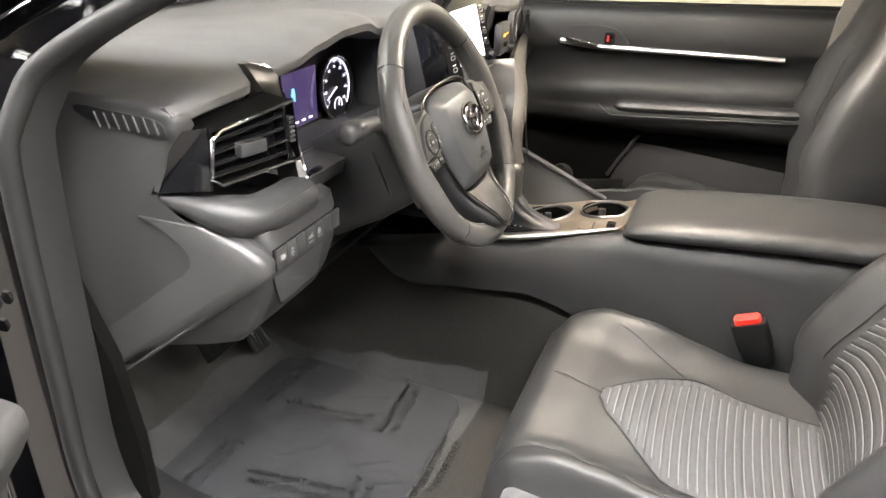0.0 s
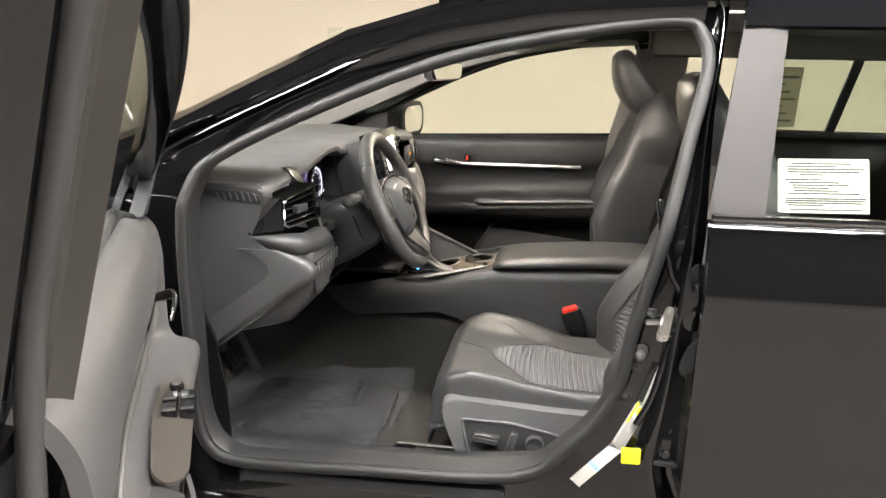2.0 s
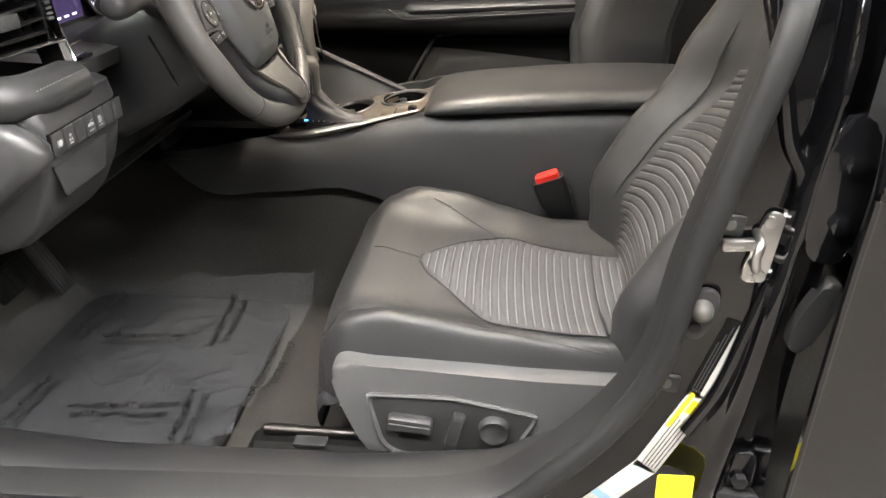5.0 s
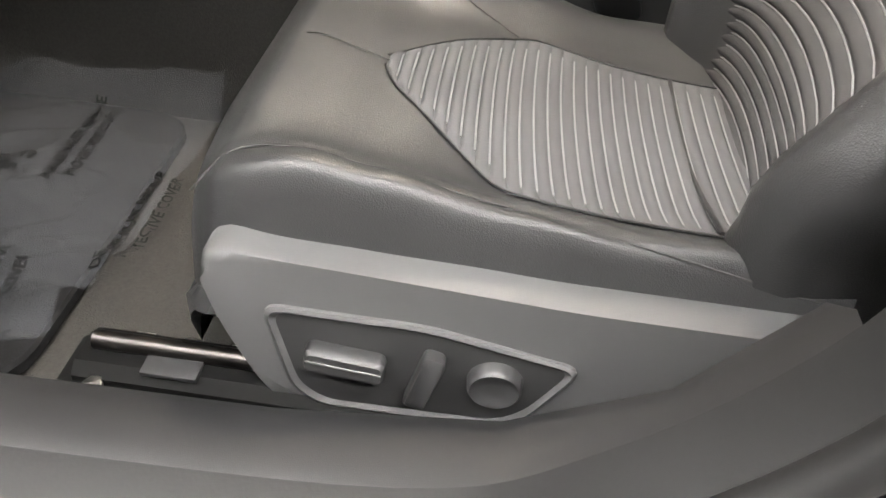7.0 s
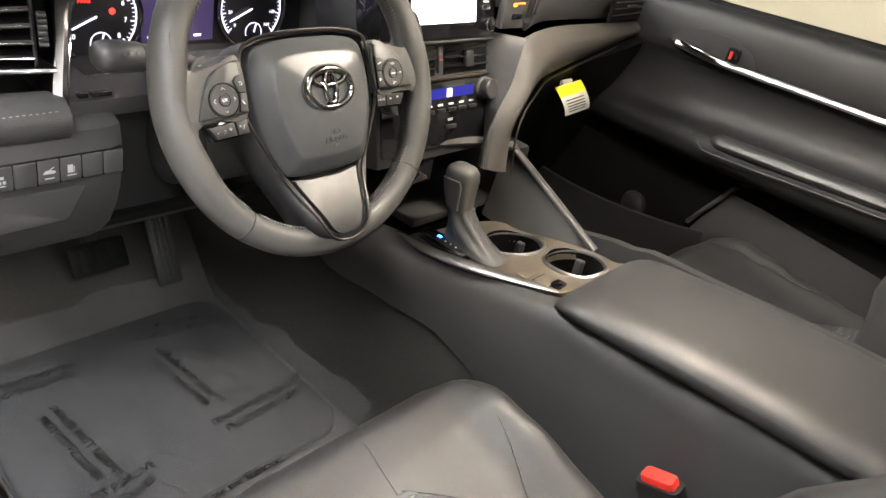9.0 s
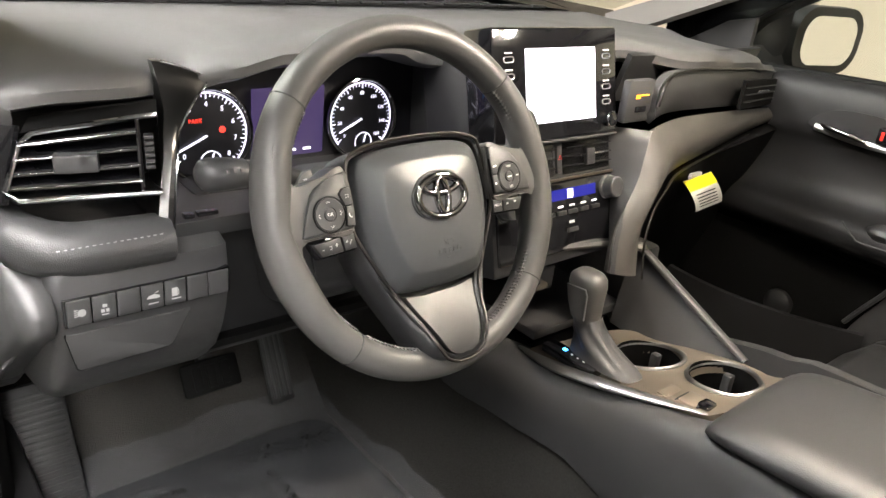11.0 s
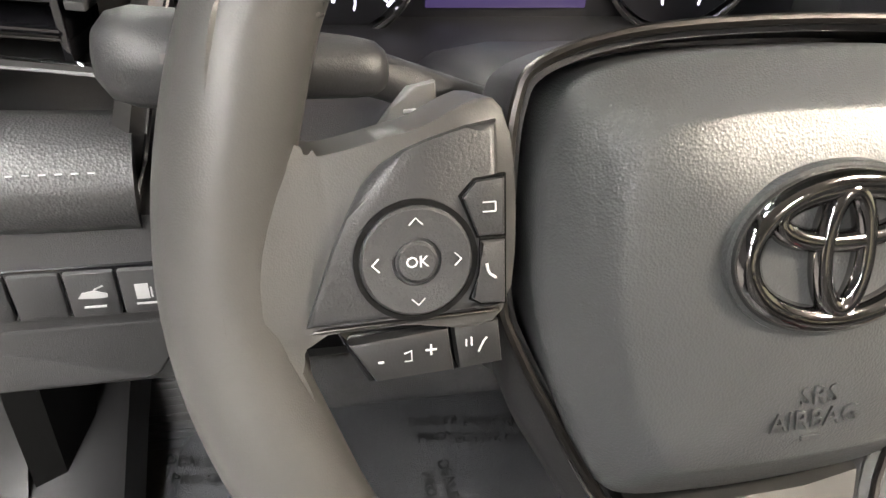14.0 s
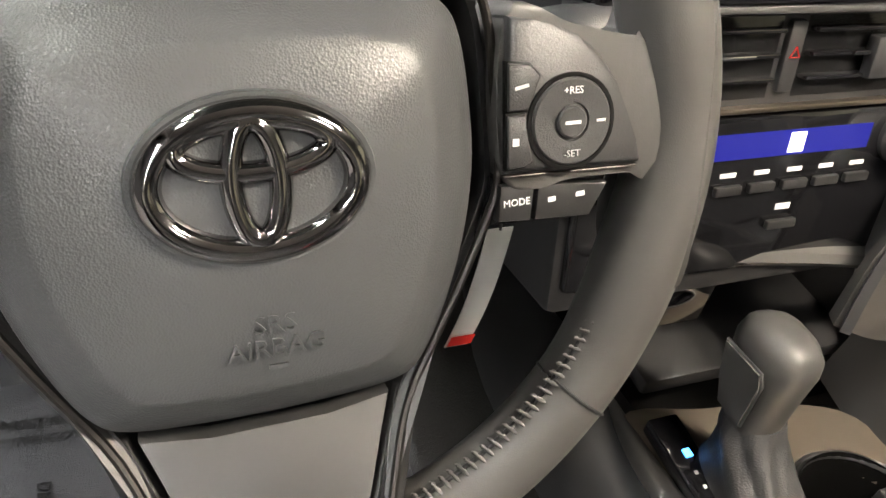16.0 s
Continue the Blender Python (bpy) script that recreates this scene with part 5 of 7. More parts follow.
    part("display_mark", mk(0.012, 0.022, 0.1995, 0.2105, 0.0006, 0.0010, 0), M_DIALLIT, cl)
    for xx in (-0.100, 0.092):
        part("climate_knob", moved(loft([[(q * math.cos(a), q * math.sin(a), z) for a in [2 * math.pi * i / 32 for i in range(32)]] for q, z in ((0.0165, 0.0), (0.0165, 0.003), (0.0145, 0.0045), (0.0140, 0.017), (0.0125, 0.0185))]), st @ pose(xx, -0.206, 0)), M_DASH2, cl, "round temperature knob")
    for k in range(7):
        bt = part("climate_key", mk(-0.075 + 0.022 * k, -0.058 + 0.022 * k, 0.226, 0.2315, 0.0, 0.0035, 0.001), M_KEY, cl)
        part("key_legend", mk(-0.072 + 0.022 * k, -0.062 + 0.022 * k, 0.2195, 0.2220, 0.0, 0.0004, 0), M_WHITE, cl)
    part("climate_key", mk(0.010, 0.030, 0.250, 0.2555, 0.0, 0.0035, 0.001), M_KEY, cl)
    part("key_legend", mk(0.015, 0.025, 0.241, 0.2445, 0.0, 0.0004, 0), M_WHITE, cl)

    # passenger side: a dark fascia above one soft band that sweeps from the console across to the far end
    px = lambda y: -0.052 - 0.142 * max(0, (y - 0.03) / 0.59) ** 1.15
    inn = spline([(-0.022, -0.032, 0.672), (-0.030, -0.026, 0.714), (-0.035, -0.014, 0.747), (-0.042, 0.016, 0.790), (-0.048, 0.030, 0.824), (-0.056, 0.048, 0.852), (-0.068, 0.100, 0.858), (-0.088, 0.186, 0.854), (-0.141, 0.397, 0.833), (-0.203, 0.655, 0.806)], 50)
    outr = spline([(-0.016, 0.020, 0.660), (-0.024, 0.024, 0.692), (-0.030, 0.030, 0.725), (-0.036, 0.046, 0.752), (-0.043, 0.074, 0.772), (-0.060, 0.115, 0.780), (-0.079, 0.170, 0.780), (-0.100, 0.251, 0.780), (-0.155, 0.449, 0.774), (-0.215, 0.670, 0.768)], 50)
    def band(u, w):
        a, b = inn[round(u * 49)], outr[round(u * 49)]
        p = a.lerp(b, w)
        return (p.x + 0.022 * math.sin(math.pi * min(1, 0.12 + w * 0.88)) * min(1, 0.35 + u * 2) - 0.016 * (1 - w) * 0.5, p.y, p.z)
    part("soft_band", sheet(band, 49, 12, 0.012), M_BAND, e, "soft band sweeping from console to door", 60)
    edge = lambda z: -0.125 + 0.247 * (0.975 - z) / 0.969
    part("stack_cheek", sheet(lambda u, w: tuple(inn[round(u * 27)].lerp(Vector((edge(inn[round(u * 27)].z) - 0.006, 0.004, inn[round(u * 27)].z)), w)), 27, 3, 0.006), M_DASHD, e, "dark stack side trim", 60)
    part("band_piping", sweep([outr[i] + Vector((0.010, 0, -0.001)) for i in range(0, 50)], 0.0018, 6), M_DSATIN, e)
    ft = spline([(-0.058, 0.045, 0.875), (-0.062, 0.058, 0.902), (-0.072, 0.100, 0.914), (-0.095, 0.20, 0.911), (-0.118, 0.285, 0.903), (-0.185, 0.54, 0.880), (-0.212, 0.655, 0.866)], 40)
    fb = spline([(-0.060, 0.050, 0.858), (-0.072, 0.085, 0.862), (-0.085, 0.130, 0.862), (-0.098, 0.20, 0.858), (-0.122, 0.30, 0.848), (-0.185, 0.54, 0.822), (-0.212, 0.655, 0.810)], 40)
    part("upper_fascia", sheet(lambda u, w: tuple((ft[round(u * 39)] + Vector((0.004, 0, 0.010))).lerp(fb[round(u * 39)], w) + Vector((0.006 * math.sin(math.pi * w) - 0.006, 0, 0))), 39, 8, 0.012), M_DASH2, e, "charcoal passenger fascia", 60)
    part("fascia_strip", sweep([p + Vector((0.004, 0, 0.010)) for p in ft], 0.0022, 6), M_DSATIN, e, "thin satin strip")
    part("under_fascia", sheet(lambda u, w: (px(lerp(0.03, 0.66, u)) - lerp(0.055, 0.075, w), lerp(0.03, 0.66, u), lerp(0.945, 0.880, w) - 0.03 * u), 10, 4, 0.008), M_DARK, e)
    part("indicator_panel", box(-0.082, -0.068, -0.004, 0.050, 0.862, 0.918, 0.004), M_DASHD, e)
    part("indicator_light", join([box(-0.0685, -0.0665, 0.012, 0.020, 0.894, 0.899, 0.0005), box(-0.0685, -0.0665, 0.022, 0.038, 0.8975, 0.8992, 0.0003)]), M_AMBER, e, "amber airbag indicator")
    part("indicator_button", box(-0.0685, -0.0660, 0.014, 0.036, 0.876, 0.884, 0.001), M_PIANO, e)
    pv = part("passenger_vent", sheet(lambda u, w: (px(lerp(0.38, 0.61, u)) + 0.006, lerp(0.38, 0.61, u), lerp(0.890, 0.842, w) - 0.020 * u), 4, 4, 0.006), M_BLACK, e, "black passenger vent")
    for k in range(3):
        part("blade", bar((px(0.39) + 0.012, 0.39, 0.877 - 0.012 * k), (px(0.60) + 0.012, 0.60, 0.860 - 0.012 * k), 0.008, 0.002), M_DARK, pv)
    part("blade_edge", bar((px(0.46) + 0.017, 0.46, 0.864), (px(0.54) + 0.017, 0.54, 0.858), 0.002, 0.003), M_CHROME, pv)
    # lid coloured near-black in place of the shade under the dash
    part("glovebox", sheet(lambda u, w: (lerp(-0.10, -0.34, w) - 0.10 * u * (1 - w), lerp(0.10, 0.68, u), lerp(0.775, 0.40, w)), 6, 8, 0.02), M_BLACK, e, "glovebox lid with shade put into its black colour")
    return e


dashboard()


def warning_tag():
    e = thing("warning_tag", "white paper tag with yellow header hanging by the glovebox", "tag")
    f2 = lambda u, w: (-0.128 + 0.012 * math.sin(w * 2.5), lerp(0.276, 0.357, u) + 0.052 * w, lerp(0.726, 0.733, u) - 0.060 * w)
    part("card", sheet(lambda u, w: f2(u, w), 6, 8, 0.0006), M_PAPER, e, "curled white card")
    part("header", sheet(lambda u, w: tuple(Vector(f2(u, w * 0.3)) + Vector((0.0012, 0, 0))), 6, 4, 0.0004), M_YELLOW, e, "yellow header")
    part("print_lines", join([sheet(lambda u, w, k=k: tuple(Vector(f2(0.12 + 0.7 * u, 0.42 + 0.1 * k + 0.03 * w)) + Vector((0.0014, 0, 0))), 4, 1, 0.0002) for k in range(5)]), M_INK, e, "", 0)
    part("clip", box(-0.135, -0.128, 0.30, 0.332, 0.724, 0.736, 0.002), M_PAPER, e)
    return e


warning_tag()


# ---- centre console, shifter, footwell ----
def tunnel_top(x):
    return table([(-0.30, 0.512), (-0.02, 0.556), (0.18, 0.592), (0.21, 0.604), (0.55, 0.622), (0.9, 0.62)], x)[0]


def centre_console():
    e = thing("centre_console", "charcoal centre console with padded armrest and cup holders", "console")
    low = [(-0.305, 0.505), (-0.268, 0.512), (-0.235, 0.480), (-0.209, 0.460), (-0.173, 0.451), (-0.06, 0.463), (0.049, 0.474), (0.10, 0.464), (0.134, 0.448), (0.20, 0.40), (0.30, 0.34), (0.9, 0.30)]
    xs = [lerp(-0.300, 0.88, i / 40) for i in range(41)]
    for s in (-1, 1):
        rings = []
        for x in xs:
            zt, zb = tunnel_top(x), table(low, x)[0]
            off = 0.02 if s > 0 else 0
            rings.append([(x, s * (0.160 + 0.0) + off - s * 0.0, zb), (x, s * 0.158 + off, lerp(zb, zt, 0.4)), (x, s * 0.146 + off, lerp(zb, zt, 0.85)), (x, s * 0.134 + off, zt - 0.006), (x, s * 0.124 + off, zt), (x, s * 0.105 + off, zt + 0.001), (x, s * 0.105 + off, zb)])
        part("side_panel", loft(rings), M_DASH2, e, "charcoal console side panel", 50)
    drop = lambda x: 0.085 if -0.075 < x < 0.203 else 0.008
    part("top_deck", loft([[(x, -0.106, tunnel_top(x) - drop(x) - 0.02), (x, -0.106, tunnel_top(x) - drop(x)), (x, 0.126, tunnel_top(x) - drop(x)), (x, 0.126, tunnel_top(x) - drop(x) - 0.02)] for x in xs]), M_BLACK, e)
    # bronze cup-holder plate
    ol = fine([(-0.062, -0.122), (0.02, -0.124), (0.10, -0.116), (0.188, -0.098), (0.205, -0.05), (0.208, 0.03), (0.19, 0.052), (0.12, 0.056), (0.04, 0.058), (-0.02, 0.05), (-0.045, 0.0), (-0.055, -0.06)], 60)
    zp = lambda x: tunnel_top(x) + 0.006
    def holed(cs):
        """The plate's skin with round openings, as rings of a fan between outline and holes."""
        bm = bmesh.new()
        loops = [[bm.verts.new((x, y, zp(x))) for x, y in ol]]
        for cx, cy, r in cs:
            loops.append([bm.verts.new((cx + r * math.cos(a), cy + r * math.sin(a), zp(cx + r * math.cos(a)))) for a in [2 * math.pi * i / 36 for i in range(36)]])
        ed = []
        for lp in loops:
            ed += [bm.edges.new((lp[i], lp[(i + 1) % len(lp)])) for i in range(len(lp))]
        bmesh.ops.triangle_fill(bm, use_beauty=True, use_dissolve=False, edges=ed)
        return thicken(bm, 0.012)
    cups = ((0.047, -0.006, 0.044), (0.152, -0.002, 0.042))
    pl = part("holder_plate", holed(cups), M_BRONZEP, e, "satin bronze cup holder plate", 30)
    for cx, cy, r in cups:
        c = part("cup_holder", loft([[(cx + q * math.cos(a), cy + q * math.sin(a), zp(cx) + dz) for a in [2 * math.pi * i / 36 for i in range(36)]] for q, dz in ((r, 0.0), (r * 0.97, -0.02), (r * 0.93, -0.07), (r * 0.5, -0.072), (0.001, -0.072))], cap=False), M_BLACK, e, "deep black cup holder")
        part("cup_ring", sweep([(cx + (r + 0.002) * math.cos(a), cy + (r + 0.002) * math.sin(a), zp(cx + r * math.cos(a)) + 0.0015) for a in [2 * math.pi * i / 48 for i in range(48)]], 0.0030, 8, True), M_SATIN, c, "bright ring")
        part("cup_grip", moved(box(-0.006, 0.006, -0.010, 0.002, -0.05, -0.012, 0.002), Matrix.Translation((cx - 0.01, cy + r * 0.95, zp(cx)))), M_DASH2, c)
    part("silver_edge", sweep(spline([(-0.085, -0.118, tunnel_top(-0.085) + 0.004), (-0.02, -0.126, tunnel_top(-0.02) + 0.006), (0.08, -0.122, tunnel_top(0.08) + 0.008), (0.188, -0.099, tunnel_top(0.188) + 0.008)], 24), [0.002 + 0.009 * math.sin(math.pi * i / 23) for i in range(24)], 10, flat=0.55), M_SATIN, e, "satin silver edge")
    gate = part("gear_gate", box(-0.045, 0.040, -0.119, -0.096, 0.568, 0.581, 0.002), M_PIANO, e, "gloss black gear indicator")
    part("gear_led", box(-0.0185, -0.0125, -0.1095, -0.1040, 0.581, 0.5822, 0.0005), M_LED, gate, "blue lit park light")
    part("gear_letters", join([box(-0.003 + 0.010 * i, -0.0005 + 0.010 * i, -0.1100, -0.1078, 0.581, 0.5816, 0) for i in range(3)]), M_WHITE, gate)
    for i in range(2):
        part("mode_button", box(0.120 + 0.026 * i, 0.143 + 0.026 * i, -0.098 + 0.004 * i, -0.066 + 0.003 * i, 0.585, 0.5935 + 0.004 * i, 0.002), M_BRONZEP, e, "bronze mode button")
        part("button_gap", box(0.144 + 0.026 * i, 0.1465 + 0.026 * i, -0.097 + 0.004 * i, -0.068 + 0.003 * i, 0.585, 0.5965 + 0.004 * i, 0.0005), M_DARK, e)
    part("brake_switch", box(0.168, 0.184, -0.090, -0.070, 0.59, 0.604, 0.003), M_PIANO, e, "gloss black brake switch")
    # armrest lid
    rings = []
    for x, h, w in ((0.200, 0.008, 0.085), (0.205, 0.018, 0.103), (0.222, 0.030, 0.114), (0.26, 0.037, 0.116), (0.34, 0.041, 0.117), (0.50, 0.043, 0.117), (0.68, 0.044, 0.117), (0.69, 0.03, 0.112)):
        b = tunnel_top(x) - 0.004
        rings.append([(x, -0.036 + p[0], b + p[1]) for p in ((-w, 0.0), (-w, h * 0.45), (-w + 0.008, h * 0.8), (-w + 0.03, h * 0.97), (0, h), (w - 0.03, h * 0.97), (w - 0.008, h * 0.8), (w, h * 0.45), (w, 0.0))])
    part("armrest_lid", loft(rings), M_LEATHER, e, "padded black leatherette armrest lid", 60, sub=1)
    # trim from the stack round to the right-hand wing
    part("wing", sheet(lambda u, w: (lerp(-0.07, 0.135, u), lerp(0.088, 0.074, u) - 0.034 * w * math.sin(math.pi * min(1, 0.25 + u * 0.75)), lerp(lerp(0.672, 0.586, u ** 1.05), tunnel_top(lerp(-0.07, 0.135, u)) - 0.004, w)), 14, 6, 0.014), M_DASH2, e, "raised wing beside the cup holders")
    part("wing_edge", sweep([(lerp(-0.07, 0.140, u), lerp(0.088, 0.074, u), lerp(0.676, 0.588, u ** 1.05)) for u in [i / 16 for i in range(17)]], 0.0075, 10, flat=0.7), M_DASH2, e, "satin edge strip")
    part("stack_shelf", sweep(spline([(-0.075, -0.19, 0.708), (-0.068, -0.11, 0.708), (-0.058, -0.02, 0.701), (-0.054, 0.05, 0.684), (-0.058, 0.085, 0.674)], 20), 0.010, 8, flat=0.7), M_STALK, e, "grey ledge below the climate panel")
    part("storage_bin", box(-0.30, -0.075, -0.10, 0.10, 0.56, 0.575, 0.004), M_DARK, e)
    part("bin_back", box(-0.30, -0.285, -0.12, 0.14, 0.52, 0.69, 0.004), M_DARK, e)
    part("wing_base", box(-0.28, -0.05, 0.09, 0.13, 0.53, 0.672, 0.01), M_DARK, e)
    part("usb_panel", box(-0.075, -0.068, -0.16, -0.09, 0.645, 0.682, 0.003), M_PIANO, e)
    part("usb_legend", box(-0.068, -0.0675, -0.15, -0.141, 0.662, 0.665, 0), M_WHITE, e)
    return e


centre_console()


def gear_shifter():
    e = thing("gear_shifter", "black leather gear knob with grey gaiter", "gear shifter", at=pose(-0.014, -0.088, 0.57))
    def ring(x, z, hx, hy, p=2.6, n=24):
        out = []
        for i in range(n):
            a = 2 * math.pi * i / n
            c, s = math.cos(a), math.sin(a)
            out.append((x + hx * math.copysign(abs(c) ** (2 / p), c), hy * math.copysign(abs(s) ** (2 / p), s), z))
        return out
    def folds(x, z, hx, hy, k):
        """A gaiter ring with soft pleats that wander round as they rise."""
        return [(x + (px - x) * (1 + k * math.sin(5 * i * 2 * math.pi / 40 + z * 90) + 0.5 * k * math.sin(9 * i * 2 * math.pi / 40 - z * 60)), py * (1 + k * math.sin(5 * i * 2 * math.pi / 40 + z * 90)), z) for i, (px, py, _) in enumerate(ring(x, z, hx, hy, 2.6, 40))]
    part("gaiter", moved(loft([folds(*r) for r in ((0.046, 0.010, 0.054, 0.026, 0.0), (0.044, 0.015, 0.050, 0.024, 0.03), (0.034, 0.022, 0.036, 0.021, 0.10), (0.024, 0.030, 0.027, 0.019, 0.15), (0.017, 0.038, 0.023, 0.018, 0.17), (0.012, 0.046, 0.021, 0.0175, 0.12), (0.008, 0.053, 0.019, 0.0165, 0.06), (0.006, 0.060, 0.018, 0.016, 0.0))]), Matrix.Translation((0, 0.006, 0))), M_GAITER, e, "folded grey gaiter", 60)
    kn = part("knob", moved(loft([ring(0.006, 0.054, 0.0175, 0.0150), ring(0.003, 0.073, 0.0200, 0.0165), ring(-0.001, 0.091, 0.0240, 0.0185), ring(-0.002, 0.104, 0.0255, 0.0190), ring(-0.002, 0.113, 0.0240, 0.0178), ring(-0.001, 0.1195, 0.0180, 0.0135), ring(0, 0.1225, 0.008, 0.0065)]), Matrix.Translation((0, 0.004, 0))), M_WLEATHER, e, "rounded leather knob", 60)
    part("knob_inlay", loft([[(x, -0.0142 - 0.018 * (z - 0.06) / 0.04 * 0.16 - dy, z) for x, z in ((-0.019, 0.100), (0.010, 0.103), (0.0135, 0.096), (0.0135, 0.060), (-0.006, 0.060), (-0.014, 0.079))] for dy in (-0.006, 0.0003)]), M_STALK, kn)
    part("knob_line", sweep([(-0.020, -0.0152, 0.100), (0.010, -0.0154, 0.1035), (0.014, -0.0150, 0.096), (0.014, -0.0125, 0.060)], 0.0009, 6), M_SATIN, kn, "thin silver line")
    return e


gear_shifter()


def footwell():
    part("tunnel_carpet", loft([[(x, -0.185, 0.235), (x, -0.170, 0.33), (x, -0.150, 0.42), (x, -0.12, 0.50), (x, 0.14, 0.50), (x, 0.19, 0.235)] for x in (-0.74, -0.3, 0.2, 0.9)]), M_CARPET, car, "charcoal tunnel carpet")
    p = thing("accelerator_pedal", "black ribbed accelerator pedal", "pedal")
    m = frame_of((-0.470, -0.283, 0.375), (0, 1, 0), (-0.45, 0, 0.89))
    part("pedal_pad", moved(box(-0.022, 0.022, -0.075, 0.080, -0.010, 0.0, 0.004), m), M_DARK, p)
    for i in range(4):
        part("rib", moved(box(-0.0155 + 0.009 * i, -0.0115 + 0.009 * i, -0.065, 0.072, 0.0, 0.003, 0.001), m), M_DASHD, p)
    part("pedal_arm", moved(box(-0.012, 0.012, 0.06, 0.16, -0.03, -0.012, 0.004), m), M_DARK, p)
    b = thing("brake_pedal", "black rubber brake pedal", "pedal")
    m = frame_of((-0.440, -0.408, 0.402), (0, 1, 0), (-0.5, 0, 0.86))
    part("pedal_pad", moved(box(-0.046, 0.046, -0.026, 0.026, -0.010, 0.0, 0.006), m), M_BLACK, b)
    for i in range(3):
        part("rib", moved(box(-0.03 + 0.022 * i, -0.016 + 0.022 * i, -0.018, 0.018, 0.0, 0.003, 0.001), m), M_BLACK, b)
    part("pedal_arm", moved(box(-0.012, 0.012, 0.01, 0.18, -0.03, -0.012, 0.004), m), M_DARK, b)
    r = thing("footrest", "ribbed grey plastic footrest", "footrest")
    m = frame_of((-0.470, -0.648, 0.335), (0, 1, 0), (-0.50, 0, 0.86))
    part("footrest_base", moved(box(-0.040, 0.046, -0.11, 0.10, -0.03, 0.0, 0.006), m), M_DARK, r)
    for i in range(20):
        part("rib", moved(box(-0.034, 0.040, -0.100 + 0.0095 * i, -0.0955 + 0.0095 * i, 0.0, 0.0025, 0.0006), m), M_DARK, r)


footwell()


def film_z(x, y):
    """Height of the crumpled film; folds are sharp ridges."""
    u, v = (x + 0.485) / 0.465, (y + 0.655) / 0.46
    n = noise.noise(Vector((x * 9, y * 9, 0.3))) * 0.010
    folds = 0.009 * max(0, 0.45 - abs(noise.noise(Vector((x * 11 + 3, y * 14, 5.1)))) * 3) + 0.004 * max(0, 0.4 - abs(noise.noise(Vector((x * 24, y * 20 + 9, 2.2)))) * 3)
    curl = max(0, (u - 0.86) / 0.14) * max(0, (0.40 - v) / 0.40)
    rise = 0.045 * curl * (1 + 0.5 * math.sin(v * 40)) + 0.035 * max(0, 0.12 - u) / 0.12 * (1 if v > 0.5 else 0.6) + 0.05 * max(0, v - 0.93) / 0.07 * max(0, u)
    return 0.262 + abs(n) + folds + rise


def floor_film():
    """Crumpled clear protective film lying over the driver's mat."""
    def f2(u, v):
        x = lerp(-0.485, -0.02 + 0.02 * v, u)
        y = lerp(-0.655, -0.195, v)
        x, y = x + 0.006 * noise.noise(Vector((y * 15, 2, 0))), y + 0.007 * noise.noise(Vector((x * 15, 7, 0)))
        return (x, y, film_z(x, y))
    e = thing("floor_film", "clear crumpled protective film with black warning print", "protective film")
    part("film", sheet(f2, 110, 110), M_FILM, e, "", 180).visible_shadow = False
    def words(s, size, cx, cy, rz):
        bm = text(s, size, pose(cx, cy, 0, 0, 0, rz), 0, "CENTER", 0.0003)
        bmesh.ops.subdivide_edges(bm, edges=[q for q in bm.edges if q.calc_length() > 0.004], cuts=2)
        bmesh.ops.triangulate(bm, faces=bm.faces)
        for v in bm.verts:
            v.co.z = film_z(v.co.x, v.co.y) + 0.0030
        part("print", bm, M_INK, e, "black printed warning", 0)
    for cx, cy, rz in ((-0.252, -0.368, 4), (-0.133, -0.304, 95), (-0.212, -0.553, 5), (-0.370, -0.308, 82), (-0.012, -0.430, 92), (-0.360, -0.570, 84), (-0.100, -0.575, 96)):
        d = Vector((math.cos(radians(rz + 90)), math.sin(radians(rz + 90)), 0))
        words("DEALER MUST REMOVE", 0.0165, cx + d.x * 0.011, cy + d.y * 0.011, rz)
        words("PROTECTIVE COVER", 0.0165, cx - d.x * 0.011, cy - d.y * 0.011, rz)
    mt = thing("floor_mat", "dark carpet floor mat under the protective film", "floor mat")
    part("mat", loft([[(lerp(-0.44, -0.04, 0.5) + k * x, -0.425 + k * y, z) for x, y in rrect(0.40, 0.44, 0.05, 6)] for k, z in ((1.0, 0.242), (1.0, 0.252), (0.985, 0.2555))]), M_MAT, mt)


floor_film()


# ---- front seats ----
SEAM_OUT = [(0.125, -0.190), (0.150, -0.172), (0.19, -0.166), (0.25, -0.172), (0.35, -0.186), (0.45, -0.200), (0.56, -0.208)]


def cushion_z(x, v):
    """Height of the seat cushion at x, v across it (inboard plus)."""
    base = table([(0.105, 0.405), (0.112, 0.44), (0.125, 0.464), (0.15, 0.478), (0.20, 0.474), (0.25, 0.464), (0.35, 0.448), (0.45, 0.440), (0.56, 0.438)], x)[0]
    rise = min(1, max(0, (x - 0.13) / 0.10))
    b = 0.0
    aft = min(1, max(0, (x - 0.28) / 0.16))
    b += (0.016 + 0.018 * rise) * (1 - 0.75 * aft * aft * (3 - 2 * aft)) * math.exp(-((v - 0.185) / 0.042) ** 2)
    b += (0.010 + 0.014 * rise) * math.exp(-((v + 0.195) / 0.036) ** 2)
    b -= 0.0035 * math.exp(-((v - along(SEAM_OUT, x)) / 0.005) ** 2) * min(1, max(0, (x - 0.12) / 0.02))
    drop = 0.10 * max(0, (abs(v) - 0.195) / 0.030) ** 2.2
    corner = 0.05 * max(0, (0.19 - x) / 0.085) * max(0, (abs(v) - 0.10) / 0.115) ** 2
    return base + b - drop - corner


